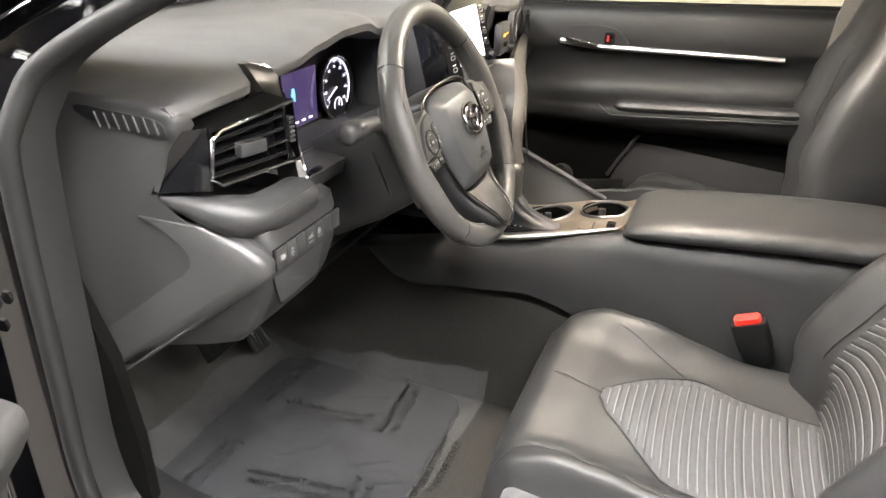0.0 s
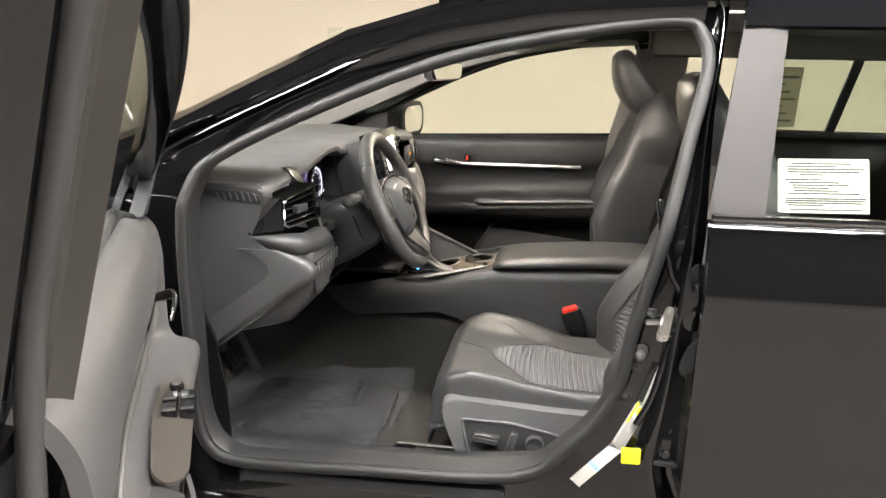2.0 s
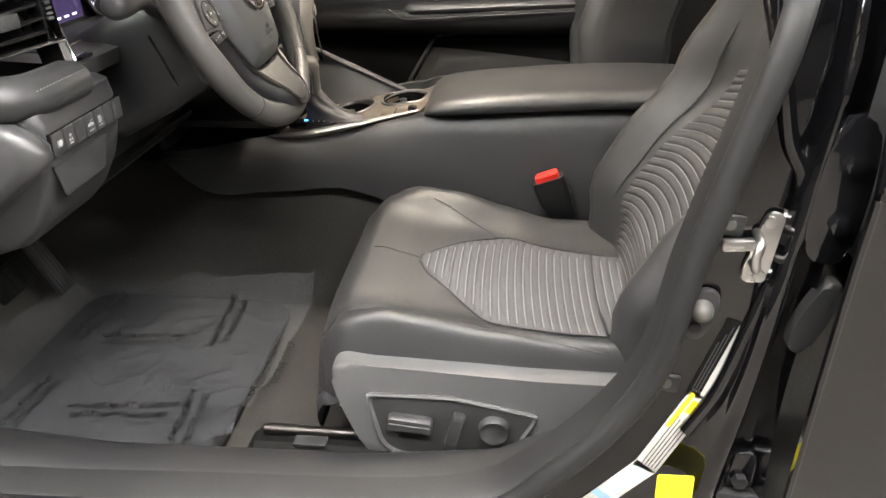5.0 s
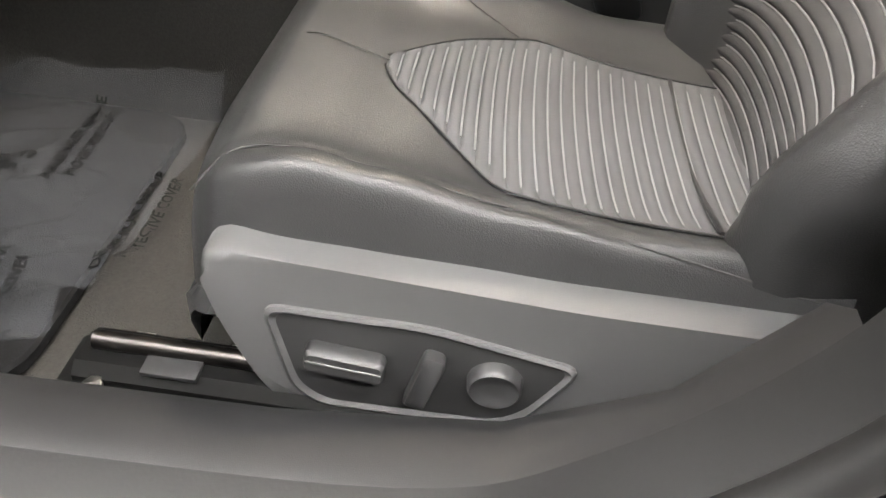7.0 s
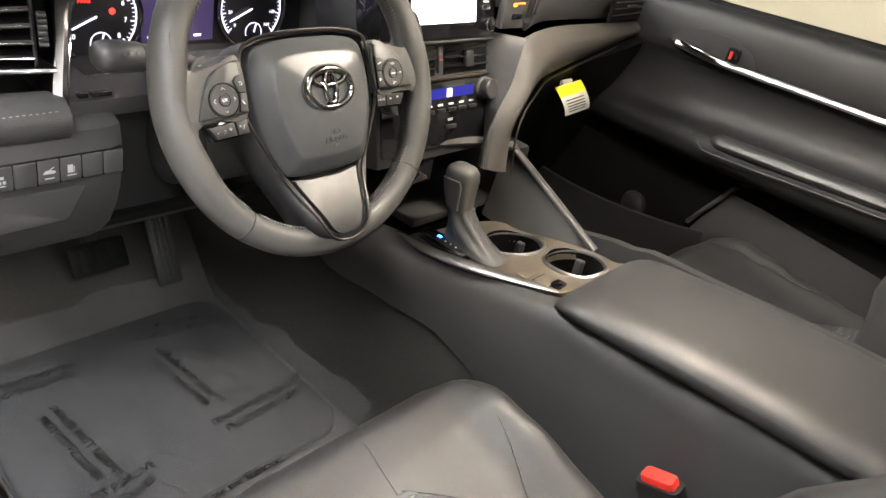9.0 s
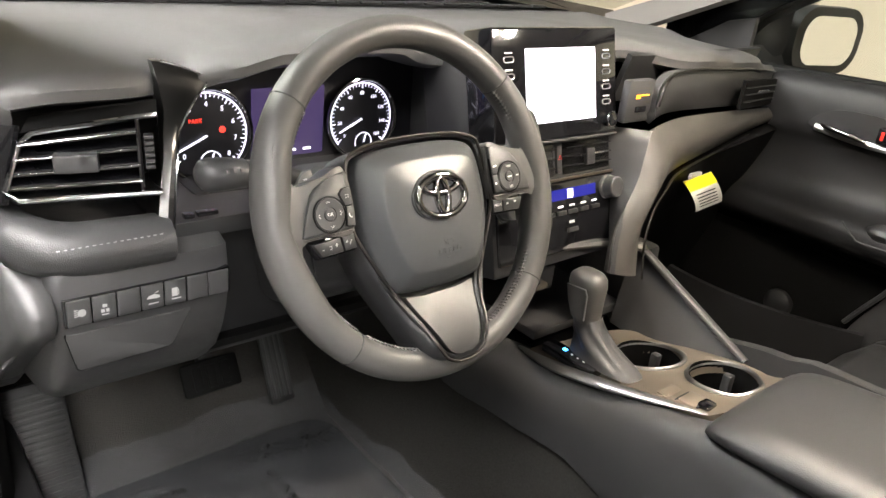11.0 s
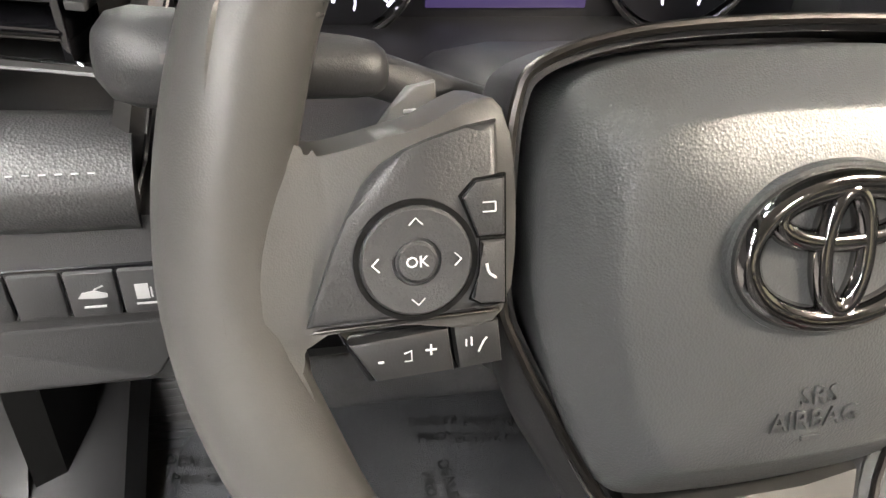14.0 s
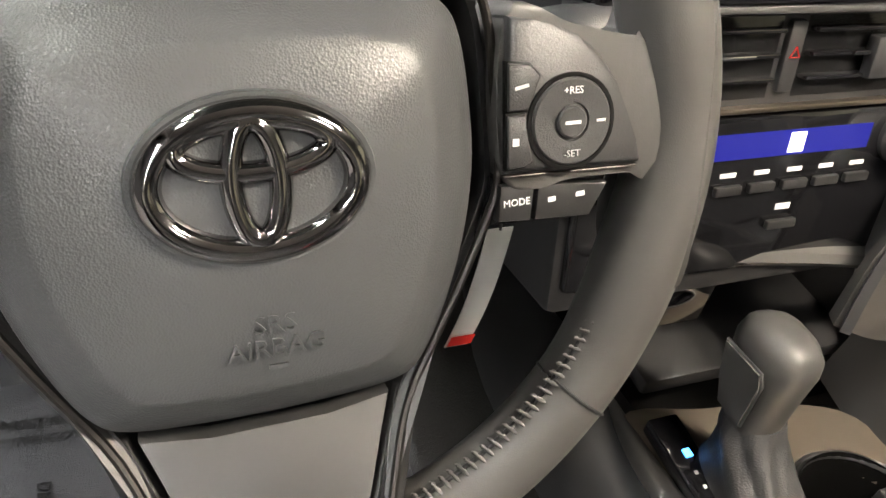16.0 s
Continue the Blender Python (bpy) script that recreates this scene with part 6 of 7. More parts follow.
def front_seat(at, s, label, lay=0.0, back_by=0.0, tall=0.0):
    """s = 1: the inboard side lies towards plus y; tall lifts the backrest."""
    e = thing("car_seat", label, "car seat", "front seats", at=at)
    nx, ny = 40, 96
    bm = bmesh.new()
    rows = []
    for i in range(nx + 1):
        x = lerp(0.105, 0.58, (i / nx) ** 1.3)
        inset = 0.045 * max(0, (0.17 - x) / 0.065) ** 2
        hw = 0.222 - inset
        rows.append([(x, s * hw * math.sin(j / ny * math.pi - math.pi / 2), cushion_z(x, 0.222 * math.sin(j / ny * math.pi - math.pi / 2))) for j in range(ny + 1)])
    full = []
    for r in rows:
        x = r[0][0]
        full.append([(max(x, 0.125), r[0][1] * 0.97, 0.365), (x, r[0][1] * 1.06, lerp(0.365, r[0][2], 0.25)), (x, r[0][1] * 1.065, lerp(0.365, r[0][2], 0.6))] + r + [(x, r[-1][1] * 1.03, lerp(0.365, r[-1][2], 0.6)), (x, r[-1][1] * 1.03, lerp(0.365, r[-1][2], 0.25)), (max(x, 0.125), r[-1][1] * 0.94, 0.365)])
    part("cushion", loft(full), M_LEATHER, e, "smooth black leatherette cushion", 70)
    # ribbed insert: half-round ribs across the cushion, cut to a pointed outline
    def ins_v(x):
        x -= back_by
        lo = along([(0.230, -0.010), (0.240, -0.034), (0.300, -0.108), (0.338, -0.154), (0.352, -0.160), (0.43, -0.168), (0.56, -0.172)], x)
        hi = along([(0.230, 0.008), (0.240, 0.022), (0.300, 0.085), (0.340, 0.110), (0.356, 0.112), (0.43, 0.094), (0.48, 0.082), (0.56, 0.080)], x)
        return lo, hi
    k = 0
    x = 0.237 + back_by
    ribs = []
    while x < 0.545:
        w = 0.0118 if x < 0.475 else 0.0128
        n = 14
        rib = []
        for j in range(n + 1):
            tip = min(1, min(j, n - j) / 1.5)
            row = []
            for q in range(7):
                xq = x + w * (-0.5 + q / 6)
                lo, hi = ins_v(max(0.2302 + back_by, xq))
                v = lerp(lo, hi, j / n)
                bow = 0.008 * (v / 0.17) ** 2
                zc = cushion_z(xq + bow * 0.6, v) + 0.0012
                row.append((xq + bow, s * v, zc + (0.0034 * math.sin(math.pi * q / 6) ** 0.7 if 0 < q < 6 else -0.001) * tip))
            rib.append(row)
        part("insert_rib", loft(rib, closed=False, cap=False), M_FABRIC, e, "", 180)
        part("rib_piping", sweep([(r[3][0] + w * 0.45, r[3][1], r[3][2] - 0.0022) for r in rib[1:-1]], 0.0008, 6), M_PIPE, e)
        x += w
    lo0 = [(xx + back_by, ins_v(xx + back_by)) for xx in [0.230, 0.244, 0.258, 0.275, 0.29, 0.31, 0.33, 0.36, 0.42, 0.50, 0.55]]
    for side in (0, 1):
        part("insert_seam", sweep(spline([(xx + 0.008 * (vv[side] / 0.17) ** 2, s * vv[side], cushion_z(xx, vv[side]) + 0.0016) for xx, vv in lo0], 30), 0.0011, 6), M_DARK, e)
    pts = [(0.345, 0.110), (0.30, 0.136), (0.24, 0.162), (0.18, 0.180), (0.135, 0.172)]
    part("wing_seam", sweep(spline([(xx, s * vv, cushion_z(xx, vv) + 0.0012) for xx, vv in pts], 16), 0.0009, 6), M_SEAM, e)
    part("cross_seam", sweep(spline([(0.488 + 0.008 * (vv / 0.17) ** 2, s * vv, cushion_z(0.488, vv) + 0.003) for vv in (-0.165, -0.08, 0.0, 0.05, 0.08)], 16), 0.0022, 6), M_DARK, e)
    part("top_seam", sweep(spline([(0.118, s * 0.02, cushion_z(0.118, 0.02) + 0.001), (0.16, s * 0.012, cushion_z(0.16, 0.0) + 0.001), (0.20, s * 0.004, cushion_z(0.20, 0) + 0.001), (0.232, 0, cushion_z(0.232, 0) + 0.001)], 14), 0.0008, 6), M_SEAM, e)
    part("bolster_seam", sweep(spline([(x, s * v, cushion_z(x, v) + 0.0004) for x, v in SEAM_OUT], 40), 0.0010, 6), M_SEAM, e, "stitched bolster seam")
    # plastic side cover with the power switches (outboard)
    o = -s
    ol = round_poly([(0.140, 0.445), (0.152, 0.380), (0.185, 0.300), (0.225, 0.282), (0.395, 0.290), (0.46, 0.345), (0.56, 0.375), (0.60, 0.40), (0.60, 0.432), (0.40, 0.432), (0.25, 0.440)], 0.03)
    cb = plate(ol, 0.028, frame_of((0, o * 0.212, 0), (1, 0, 0), (0, 0, 1)) if o < 0 else frame_of((0, o * 0.212, 0), (1, 0, 0), (0, 0, 1)) @ pose(0, 0, -0.028), 0.010 if o < 0 else 0.0, 4)
    sc = part("side_cover", cb, M_SIDE, e, "grey plastic seat side cover", 60)
    part("base", box(0.17, 0.56, -0.19, 0.19, 0.30, 0.39, 0.01), M_DARK, e)
    if o < 0:
        y0 = -0.2405
        mm = frame_of((0, y0, 0), (1, 0, 0), (0, 0, 1))
        rec = round_poly([(0.186, 0.402), (0.302, 0.402), (0.412, 0.380), (0.384, 0.322), (0.362, 0.304), (0.224, 0.300), (0.203, 0.318)], 0.014)
        inner = [(0.298 + (x - 0.298) * 0.93, 0.356 + (z - 0.356) * 0.86) for x, z in rec]
        part("switch_recess", loft([[(x, y0 - 0.0004, z) for x, z in inner], [(x, y0 - 0.0016, z) for x, z in inner]]), M_DASHD, sc, "dark switch recess")
        part("recess_rim", loft([[(x, y0 + 0.002, z) for x, z in rec], [(x, y0 - 0.0022, z) for x, z in rec], [(0.298 + (x - 0.298) * 0.97, y0 - 0.0040, 0.356 + (z - 0.356) * 0.94) for x, z in rec], [(x, y0 - 0.0010, z) for x, z in inner]], cap=False), M_SIDE, sc, "", 50)
        sl = part("slide_switch", moved(loft([[(x * k, y * k2, z) for x, y in rrect(0.058, 0.021, 0.005, 4)] for k, k2, z in ((0.92, 0.8, 0), (1, 1, 0.005), (1, 1, 0.013), (0.93, 0.8, 0.016))]), frame_of((0.246, y0, 0.362), (1, 0, -0.10), (0, 0, 1))), M_DASHD, sc, "long seat slide switch")
        part("switch_line", moved(box(-0.027, 0.027, 0.0005, 0.0020, 0.0155, 0.0166, 0.0003), frame_of((0.246, y0, 0.362), (1, 0, -0.10), (0, 0, 1))), M_SATIN, sl)
        part("tilt_switch", moved(loft([[(x * k, y * k, z) for x, y in rrect(0.017, 0.056, 0.005, 4)] for k, z in ((0.9, 0), (1, 0.005), (1, 0.013), (0.85, 0.016))]), frame_of((0.303, y0, 0.354), (1, 0, -0.25), (0.25, 0, 1))), M_DASHD, sc, "upright recline switch")
        part("lumbar_switch", moved(loft([[(q * math.cos(a), q * math.sin(a), z) for a in [2 * math.pi * i / 30 for i in range(30)]] for q, z in ((0.0205, 0.0), (0.0195, 0.010), (0.0175, 0.0125), (0.0125, 0.0100), (0.004, 0.0094))]), frame_of((0.353, y0, 0.356), (1, 0, 0), (0, 0, 1))), M_DASHD, sc, "round lumbar switch")
    # backrest
    def back(z, v):
        """Front face of the backrest."""
        x = table([(0.42, 0.535), (0.50, 0.548), (0.60, 0.572), (0.72, 0.608), (0.85, 0.640), (0.95, 0.660), (1.01, 0.685)], z)[0]
        w = math.exp(-((z - 0.66) / 0.20) ** 2)
        q = min(1, max(0, (z - 0.50) / 0.22))
        return x + lay * q * q * (3 - 2 * q) - (0.030 + 0.050 * w) * math.exp(-((abs(v) - 0.195) / 0.045) ** 2)
    rings = []
    for i in range(22):
        z = lerp(0.42, 1.025, i / 21)
        hw = table([(0.42, 0.205), (0.55, 0.235), (0.72, 0.238), (0.88, 0.215), (0.97, 0.17), (1.0, 0.14), (1.025, 0.11)], z)[0]
        fr = [(back(z, hw * math.sin(j / 24 * math.pi - math.pi / 2) * (0.235 / hw) * 0.98) + (0.02 if j in (0, 24) else 0), hw * math.sin(j / 24 * math.pi - math.pi / 2), z) for j in range(25)]
        xb = back(z, 0) + 0.115 * min(1, (1.06 - z) / 0.15)
        rings.append(fr + [(xb - 0.02, hw * 0.97, z), (xb, hw * 0.8, z), (xb, -hw * 0.8, z), (xb - 0.02, -hw * 0.97, z)])
    part("backrest", loft(rings), M_LEATHER, e, "black leatherette backrest", 60)
    z = 0.442
    while z < 0.745:
        hv = table([(0.44, 0.125), (0.60, 0.140), (0.72, 0.125), (0.80, 0.07)], z)[0]
        rib = []
        for j in range(13):
            v = lerp(-hv, hv, j / 12)
            zz = z - 0.018 * (v / hv) ** 2
            rib.append([(back(zz + 0.012 * (-0.5 + q / 6), v) - (0.0034 * math.sin(math.pi * q / 6) if 0 < q < 6 else -0.001) - 0.0006, s * v, zz + 0.012 * (-0.5 + q / 6)) for q in range(7)])
        # ribs take the darkened cloth, so the backrest's shade is in the colour
        part("back_rib", loft(rib, closed=False, cap=False), M_FABRICSHADE, e, "", 180)
        part("back_piping", sweep([(r[6][0] - 0.0018, r[6][1], r[6][2]) for r in rib], 0.0008, 6), M_PIPE, e)
        z += 0.012
    for vv in (-0.150, 0.150):
        part("back_seam", sweep([(back(q, vv) - 0.001, vv, q) for q in [0.46 + 0.02 * i for i in range(25)]], 0.0014, 6), M_SEAM, e)
    # head restraint on two posts
    hr = [(0.945, 0.645, 0.030, 0.080), (0.958, 0.640, 0.052, 0.105), (0.985, 0.628, 0.070, 0.122), (1.02, 0.607, 0.072, 0.128), (1.06, 0.582, 0.060, 0.128), (1.10, 0.563, 0.046, 0.125), (1.13, 0.554, 0.036, 0.115), (1.146, 0.553, 0.022, 0.095), (1.153, 0.554, 0.008, 0.06)]
    part("headrest", loft([[(x + lay + 0.03 + d * math.copysign(abs(math.cos(a)) ** 0.7, math.cos(a)), w * math.copysign(abs(math.sin(a)) ** 0.6, math.sin(a)), z) for a in [2 * math.pi * i / 28 for i in range(28)]] for z, x, d, w in hr]), M_LEATHER, e, "black leatherette head restraint", 60)
    for vv in (-0.05, 0.05):
        part("headrest_post", sweep([(0.70 + lay, vv, 0.99), (0.645 + lay, vv, 1.05)], 0.006, 10), M_DARK, e)
    for ob in e.children:
        if ob.name.startswith(("back", "headrest")):
            ob.location.z = tall
    return e


driver_seat = front_seat(pose(0.0, -0.402, 0), 1, "black leatherette driver seat with grey ribbed insert", 0.075)
passenger_seat = front_seat(pose(0.0, 0.405, -0.005), -1, "black leatherette passenger seat with grey ribbed insert", -0.03, 0.09, 0.06)


def belt_buckle():
    m = frame_of((0.420, -0.184, 0.518), (0.93, -0.05, 0.36), (-0.40, -0.22, 1))
    e = thing("belt_buckle", "black seat belt buckle with red release button", "seat belt buckle", at=m)
    part("housing", loft([[(x * k, y, z * k2) for x, z in rrect(0.056, 0.026, 0.009, 5)] for y, k, k2 in ((-0.098, 0.72, 0.8), (-0.090, 0.86, 0.95), (-0.060, 0.92, 1.0), (-0.052, 1.0, 1.06), (-0.012, 1.0, 1.06), (-0.004, 0.95, 0.98))]), M_BUCKLE, e, "", 40)
    part("grip_line", box(-0.026, 0.026, -0.057, -0.054, -0.0144, -0.0132, 0.0004), M_BLACK, e)
    part("release_button", loft([[(x * k, y, z * k) for x, z in rrect(0.041, 0.019, 0.005, 5)] for y, k in ((-0.010, 1.0), (0.002, 1.0), (0.005, 0.92))]), M_RED, e, "red release button", 40)
    part("stem", box(-0.014, 0.014, -0.19, -0.09, -0.005, 0.005, 0.003), M_BLACK, e)


belt_buckle()


def seat_track():
    e = thing("seat_track", "black steel seat rail bolted to the floor", "seat rail")
    part("rail", loft([[(x, -0.60, 0.262), (x, -0.60, 0.300), (x, -0.612, 0.306), (x, -0.640, 0.306), (x, -0.650, 0.298), (x, -0.650, 0.262)] for x in (0.03, 0.3, 0.55)]), M_BLACK, e, "", 20)
    part("upper_rail", sweep([(0.04, -0.622, 0.312), (0.30, -0.622, 0.312)], 0.008, 10), M_DSATIN, e, "worn steel slide")
    part("rail_foot", box(0.015, 0.09, -0.672, -0.60, 0.250, 0.292, 0.006), M_BLACK, e)
    for x, y in ((0.05, -0.655), (0.075, -0.640)):
        part("bolt", moved(plate(circle(0.008, 6), 0.008, pose(0, 0, 0), 0.001), pose(x, y, 0.292)), M_STEEL, e)
    for i in range(6):
        part("rail_tooth", box(0.06 + 0.04 * i, 0.078 + 0.04 * i, -0.606, -0.598, 0.286, 0.300, 0.002), M_STEEL, e)
    part("rail_clip", box(0.085, 0.13, -0.648, -0.612, 0.3065, 0.3115, 0.002), M_DARK, e)
    return e


seat_track()


# ---- steering wheel, column and stalks ----
def wheel_pose():
    return frame_of((-0.0155, -0.372, 0.838), (0, 1, 0), (-0.397, 0, 0.918))


def steering_wheel():
    e = thing("steering_wheel", "black leather three-spoke steering wheel with silver lower trim", "steering wheel", at=wheel_pose() @ pose(0, 0, 0, 0, 0, 1.2))
    R, r = 0.1598, 0.0157
    angs = [2 * math.pi * i / 128 for i in range(128)]
    rings = []
    for a in angs:
        d = math.degrees(a)
        grip = sum(math.exp(-((((d - c + 180) % 360) - 180) / 13) ** 2) for c in (14, 166, -20, 200))
        rr, c = r * (1 + 0.10 * grip), R - 0.0025 * grip
        rings.append([((c + rr * math.cos(q)) * math.cos(a), (c + rr * math.cos(q)) * math.sin(a), rr * 1.05 * math.sin(q)) for q in [2 * math.pi * j / 20 for j in range(20)]])
    rim = part("rim", moved(loft(rings, loop=True), pose(-0.002, -0.0035, -0.006)), M_WLEATHER, e, "matt black leather rim", 60)
    for d in (228, 318.5, 140, 40):
        a = radians(d)
        ring = [((R + (r + 0.0002) * math.cos(q)) * math.cos(a), (R + (r + 0.0002) * math.cos(q)) * math.sin(a), (r + 0.0002) * 1.05 * math.sin(q)) for q in [2 * math.pi * j / 24 for j in range(24)]]
        part("seam", moved(sweep(ring, 0.0007, 6, True), pose(-0.002, -0.0035, -0.006)), M_DARK, rim)
    st, cords = [], []
    def on_rim(t, q, lift):
        return ((R + (r + lift) * math.cos(q)) * math.cos(t), (R + (r + lift) * math.cos(q)) * math.sin(t), (r + lift) * 1.05 * math.sin(q))
    for lo, hi in ((230, 264), (276, 344), (196, 226), (16, 40), (140, 164)):
        k = int((hi - lo) / 1.55)
        cords.append(sweep([on_rim(radians(lo + (hi - lo) * i / (2 * k)), radians(158), 0.0003) for i in range(2 * k + 1)], 0.0011, 6))
        for i in range(k):
            t = radians(lo + (hi - lo) * (i + 0.5) / k)
            st.append(sweep([on_rim(t - 0.006, radians(171), -0.0004), on_rim(t - 0.002, radians(163), 0.0011), on_rim(t + 0.003, radians(153), 0.0011), on_rim(t + 0.006, radians(146), -0.0004)], [0.0006, 0.0010, 0.0010, 0.0006], 6))
    for q in cords:
        part("seam_cord", moved(q, pose(-0.002, -0.0035, -0.006)), M_DARK, rim, "dark sewn seam", 60)
    tagged(part("stitching", moved(join(st), pose(-0.002, -0.0035, -0.006)), M_THREAD, rim, "dark grey laced stitching", 60), kind="stuff")

    pad_half = [(0, 0.0495), (0.03, 0.049), (0.052, 0.0460), (0.064, 0.0405), (0.0695, 0.030), (0.0725, 0.008), (0.0730, -0.014), (0.0690, -0.040), (0.0605, -0.064), (0.052, -0.080), (0.042, -0.0855), (0.02, -0.0875), (0, -0.088)]
    ol = fine(mirror_x([(x * 1.04, y if y > -0.06 else y - 0.0025) for x, y in pad_half]), 96)
    def scaled(k, z, cy=-0.015, fl=1.0):
        return [(x * k, cy + (y - cy) * (1 - (1 - k) * fl), z) for x, y in ol]
    lv = [(1.0, -0.03), (1.0, -0.0065), (0.993, -0.0035), (0.98, -0.0015), (0.90, 0.0045), (0.80, 0.0108), (0.765, 0.0132), (0.745, 0.0140), (0.725, 0.0145), (0.70, 0.0151), (0.62, 0.0166), (0.55, 0.0178), (0.42, 0.0194), (0.3, 0.0205), (0.18, 0.0211), (0.08, 0.0213)]
    pad = part("airbag_cover", loft([scaled(k, z) for k, z in lv]), M_PAD, e, "grained charcoal airbag cover", 50)
    # emblem: plain chrome ovals in a dished oval seat
    ez = 0.0214
    def oval(rx, ry, cx, cy, rr, z, n=48, a0=0, a1=360):
        k = n if a1 - a0 == 360 else n + 1
        p = [(cx + rx * math.cos(radians(lerp(a0, a1, i / n))), cy + ry * math.sin(radians(lerp(a0, a1, i / n))), z) for i in range(k)]
        return sweep(p, rr, 10, a1 - a0 == 360)
    part("emblem_seat", loft([[(0.002 + 0.0345 * k * math.cos(q), -0.004 + 0.0250 * k * math.sin(q), z) for q in [2 * math.pi * i / 64 for i in range(64)]] for k, z in ((1.0, 0.0185), (0.98, 0.0212), (0.93, 0.0209), (0.88, 0.0206))]), M_PAD, pad, "", 70)
    for rx, ry, cy, rr, dz in ((0.0284, 0.0194, -0.004, 0.0040, 0.0), (0.0203, 0.0072, 0.0062, 0.0033, 0.0006), (0.0066, 0.0164, -0.0035, 0.0033, 0.0010)):
        part("emblem_oval", oval(rx, ry, 0.002, cy, rr, ez + dz), M_DCHROME, pad, "dark chrome oval of the badge")
    part("embossed_letters", join([text("SRS", 0.0085, pose(0.003, -0.048, 0.0197)), text("AIRBAG", 0.0085, pose(0.003, -0.056, 0.0187)), box(0.0, 0.006, -0.0635, -0.0620, 0.0170, 0.0179, 0)]), M_PAD, pad, "embossed letters", 0)
    # shield-shaped bezel and hub
    bez = [(0, 0.0565), (0.0464, 0.0545), (0.0737, 0.0475), (0.081, 0.037), (0.0838, 0.014), (0.0855, -0.016), (0.081, -0.0325), (0.0656, -0.065), (0.0467, -0.1015), (0.0287, -0.147), (0.018, -0.159), (0, -0.1625)]
    bl = fine(mirror_x(bez), 120)
    def lift(y):
        """The lower spoke climbs over the rim towards its tip."""
        q = min(1, max(0, (-y - 0.085) / 0.065))
        return 0.024 * q * q * (3 - 2 * q)
    def climbed(bm):
        for v in bm.verts:
            v.co.z += lift(v.co.y)
        return bm
    def hub_ring(k, z, out):
        """One level of the hub; the lower spoke is wider than its bezel by out."""
        ring = []
        for x, y in bl:
            yy = -0.02 + (y + 0.02) * k
            q = min(1, max(0, (-yy - 0.015) / 0.05))
            ring.append((x * k + math.copysign(out * q, x) * min(1, abs(x) / 0.012), yy, z + lift(yy) * (1 if z > -0.03 else 0.6)))
        return ring
    part("hub", loft([hub_ring(0.80, -0.075, 0.0), hub_ring(0.96, -0.050, 0.012), hub_ring(0.985, -0.024, 0.0125), hub_ring(0.99, -0.016, 0.0100), hub_ring(0.985, -0.008, 0.002), hub_ring(0.955, -0.007, 0.0), hub_ring(0.93, -0.028, 0.0), hub_ring(0.5, -0.030, 0.0)]), M_DARK, e, "black wheel hub", 60)
    part("bezel", sweep([(x, y, -0.004 + lift(y)) for x, y in bl], 0.0017, 8, True), M_DSATIN, e, "thin smoked satin bezel")
    low = [(-0.0425, -0.0925), (-0.02, -0.0955), (0.02, -0.0955), (0.0425, -0.0925), (0.0195, -0.1485), (0.0125, -0.1545), (0, -0.156), (-0.0125, -0.1545), (-0.0195, -0.1485)]
    lowf = [tuple(lerp(a, b, q / 4) for a, b in zip(low[i], low[(i + 1) % len(low)])) for i in range(len(low)) for q in range(4)]
    lb = plate(lowf, 0.008, pose(0, 0, -0.0125), 0.0015)
    bmesh.ops.triangulate(lb, faces=[q for q in lb.faces if len(q.verts) > 4])
    part("lower_spoke_trim", climbed(lb), M_LOWTRIM, e, "satin silver lower spoke trim")
    for s in (1, -1):
        part("spoke_edge", climbed(plate([(s * 0.046, -0.0935), (s * 0.064, -0.070), (s * 0.0665, -0.067), (s * 0.029, -0.145), (s * 0.0225, -0.149)][::s], 0.006, pose(0, 0, -0.014), 0.001)), M_LOWTRIM, e)
        # leather spoke arms flowing into the rim
        arm = [(0.086, 0.0365), (0.1096, 0.0322), (0.128, 0.0280), (0.1365, 0.0275), (0.1415, 0.033), (0.150, 0.066), (0.1575, 0.05), (0.160, 0.0), (0.157, -0.05), (0.150, -0.07), (0.1405, -0.055), (0.1395, -0.040), (0.1415, -0.0225), (0.115, -0.0200), (0.086, -0.0185)]
        ab = plate([(s * x, y) for x, y in fine(arm, 90)][::s], 0.028, pose(0, 0, -0.027), 0.007, 4)
        bmesh.ops.triangulate(ab, faces=[q for q in ab.faces if len(q.verts) > 4])
        for v in ab.verts:
            q = min(1, max(0, (abs(v.co.x) - 0.139) / 0.018))
            v.co.z += 0.010 * q * q * (3 - 2 * q) * min(1, max(0, (v.co.z + 0.027) / 0.028))
        part("spoke_arm", ab, M_WLEATHER, e, "", 60)
        sh = pose(-0.003, 0.004, 0) if s > 0 else pose(0, 0.0026, 0)
        pan = [(0.0885, 0.0315), (0.0970, 0.0300), (0.1060, 0.0275), (0.1130, 0.0248), (0.1190, 0.0213), (0.1240, 0.0162), (0.1280, 0.0090), (0.1330, -0.0020), (0.1372, -0.0120), (0.1405, -0.0200), (0.0880, -0.0190)]
        panel = part("switch_panel", plate([(s * x, y) for x, y in pan][::s], 0.0135, pose(0, 0, -0.0085) @ sh, 0.0028, 3), M_DASHD, e, "charcoal switch panel")
        part("chrome_line", moved(bar((s * 0.0875, -0.0206, 0.0010), (s * 0.1400, -0.0218, 0.0010), 0.0010, 0.003), sh), M_DSATIN, panel)
        c, cv = (0.1080, 0.0008) if s > 0 else (-0.111, -0.0009)
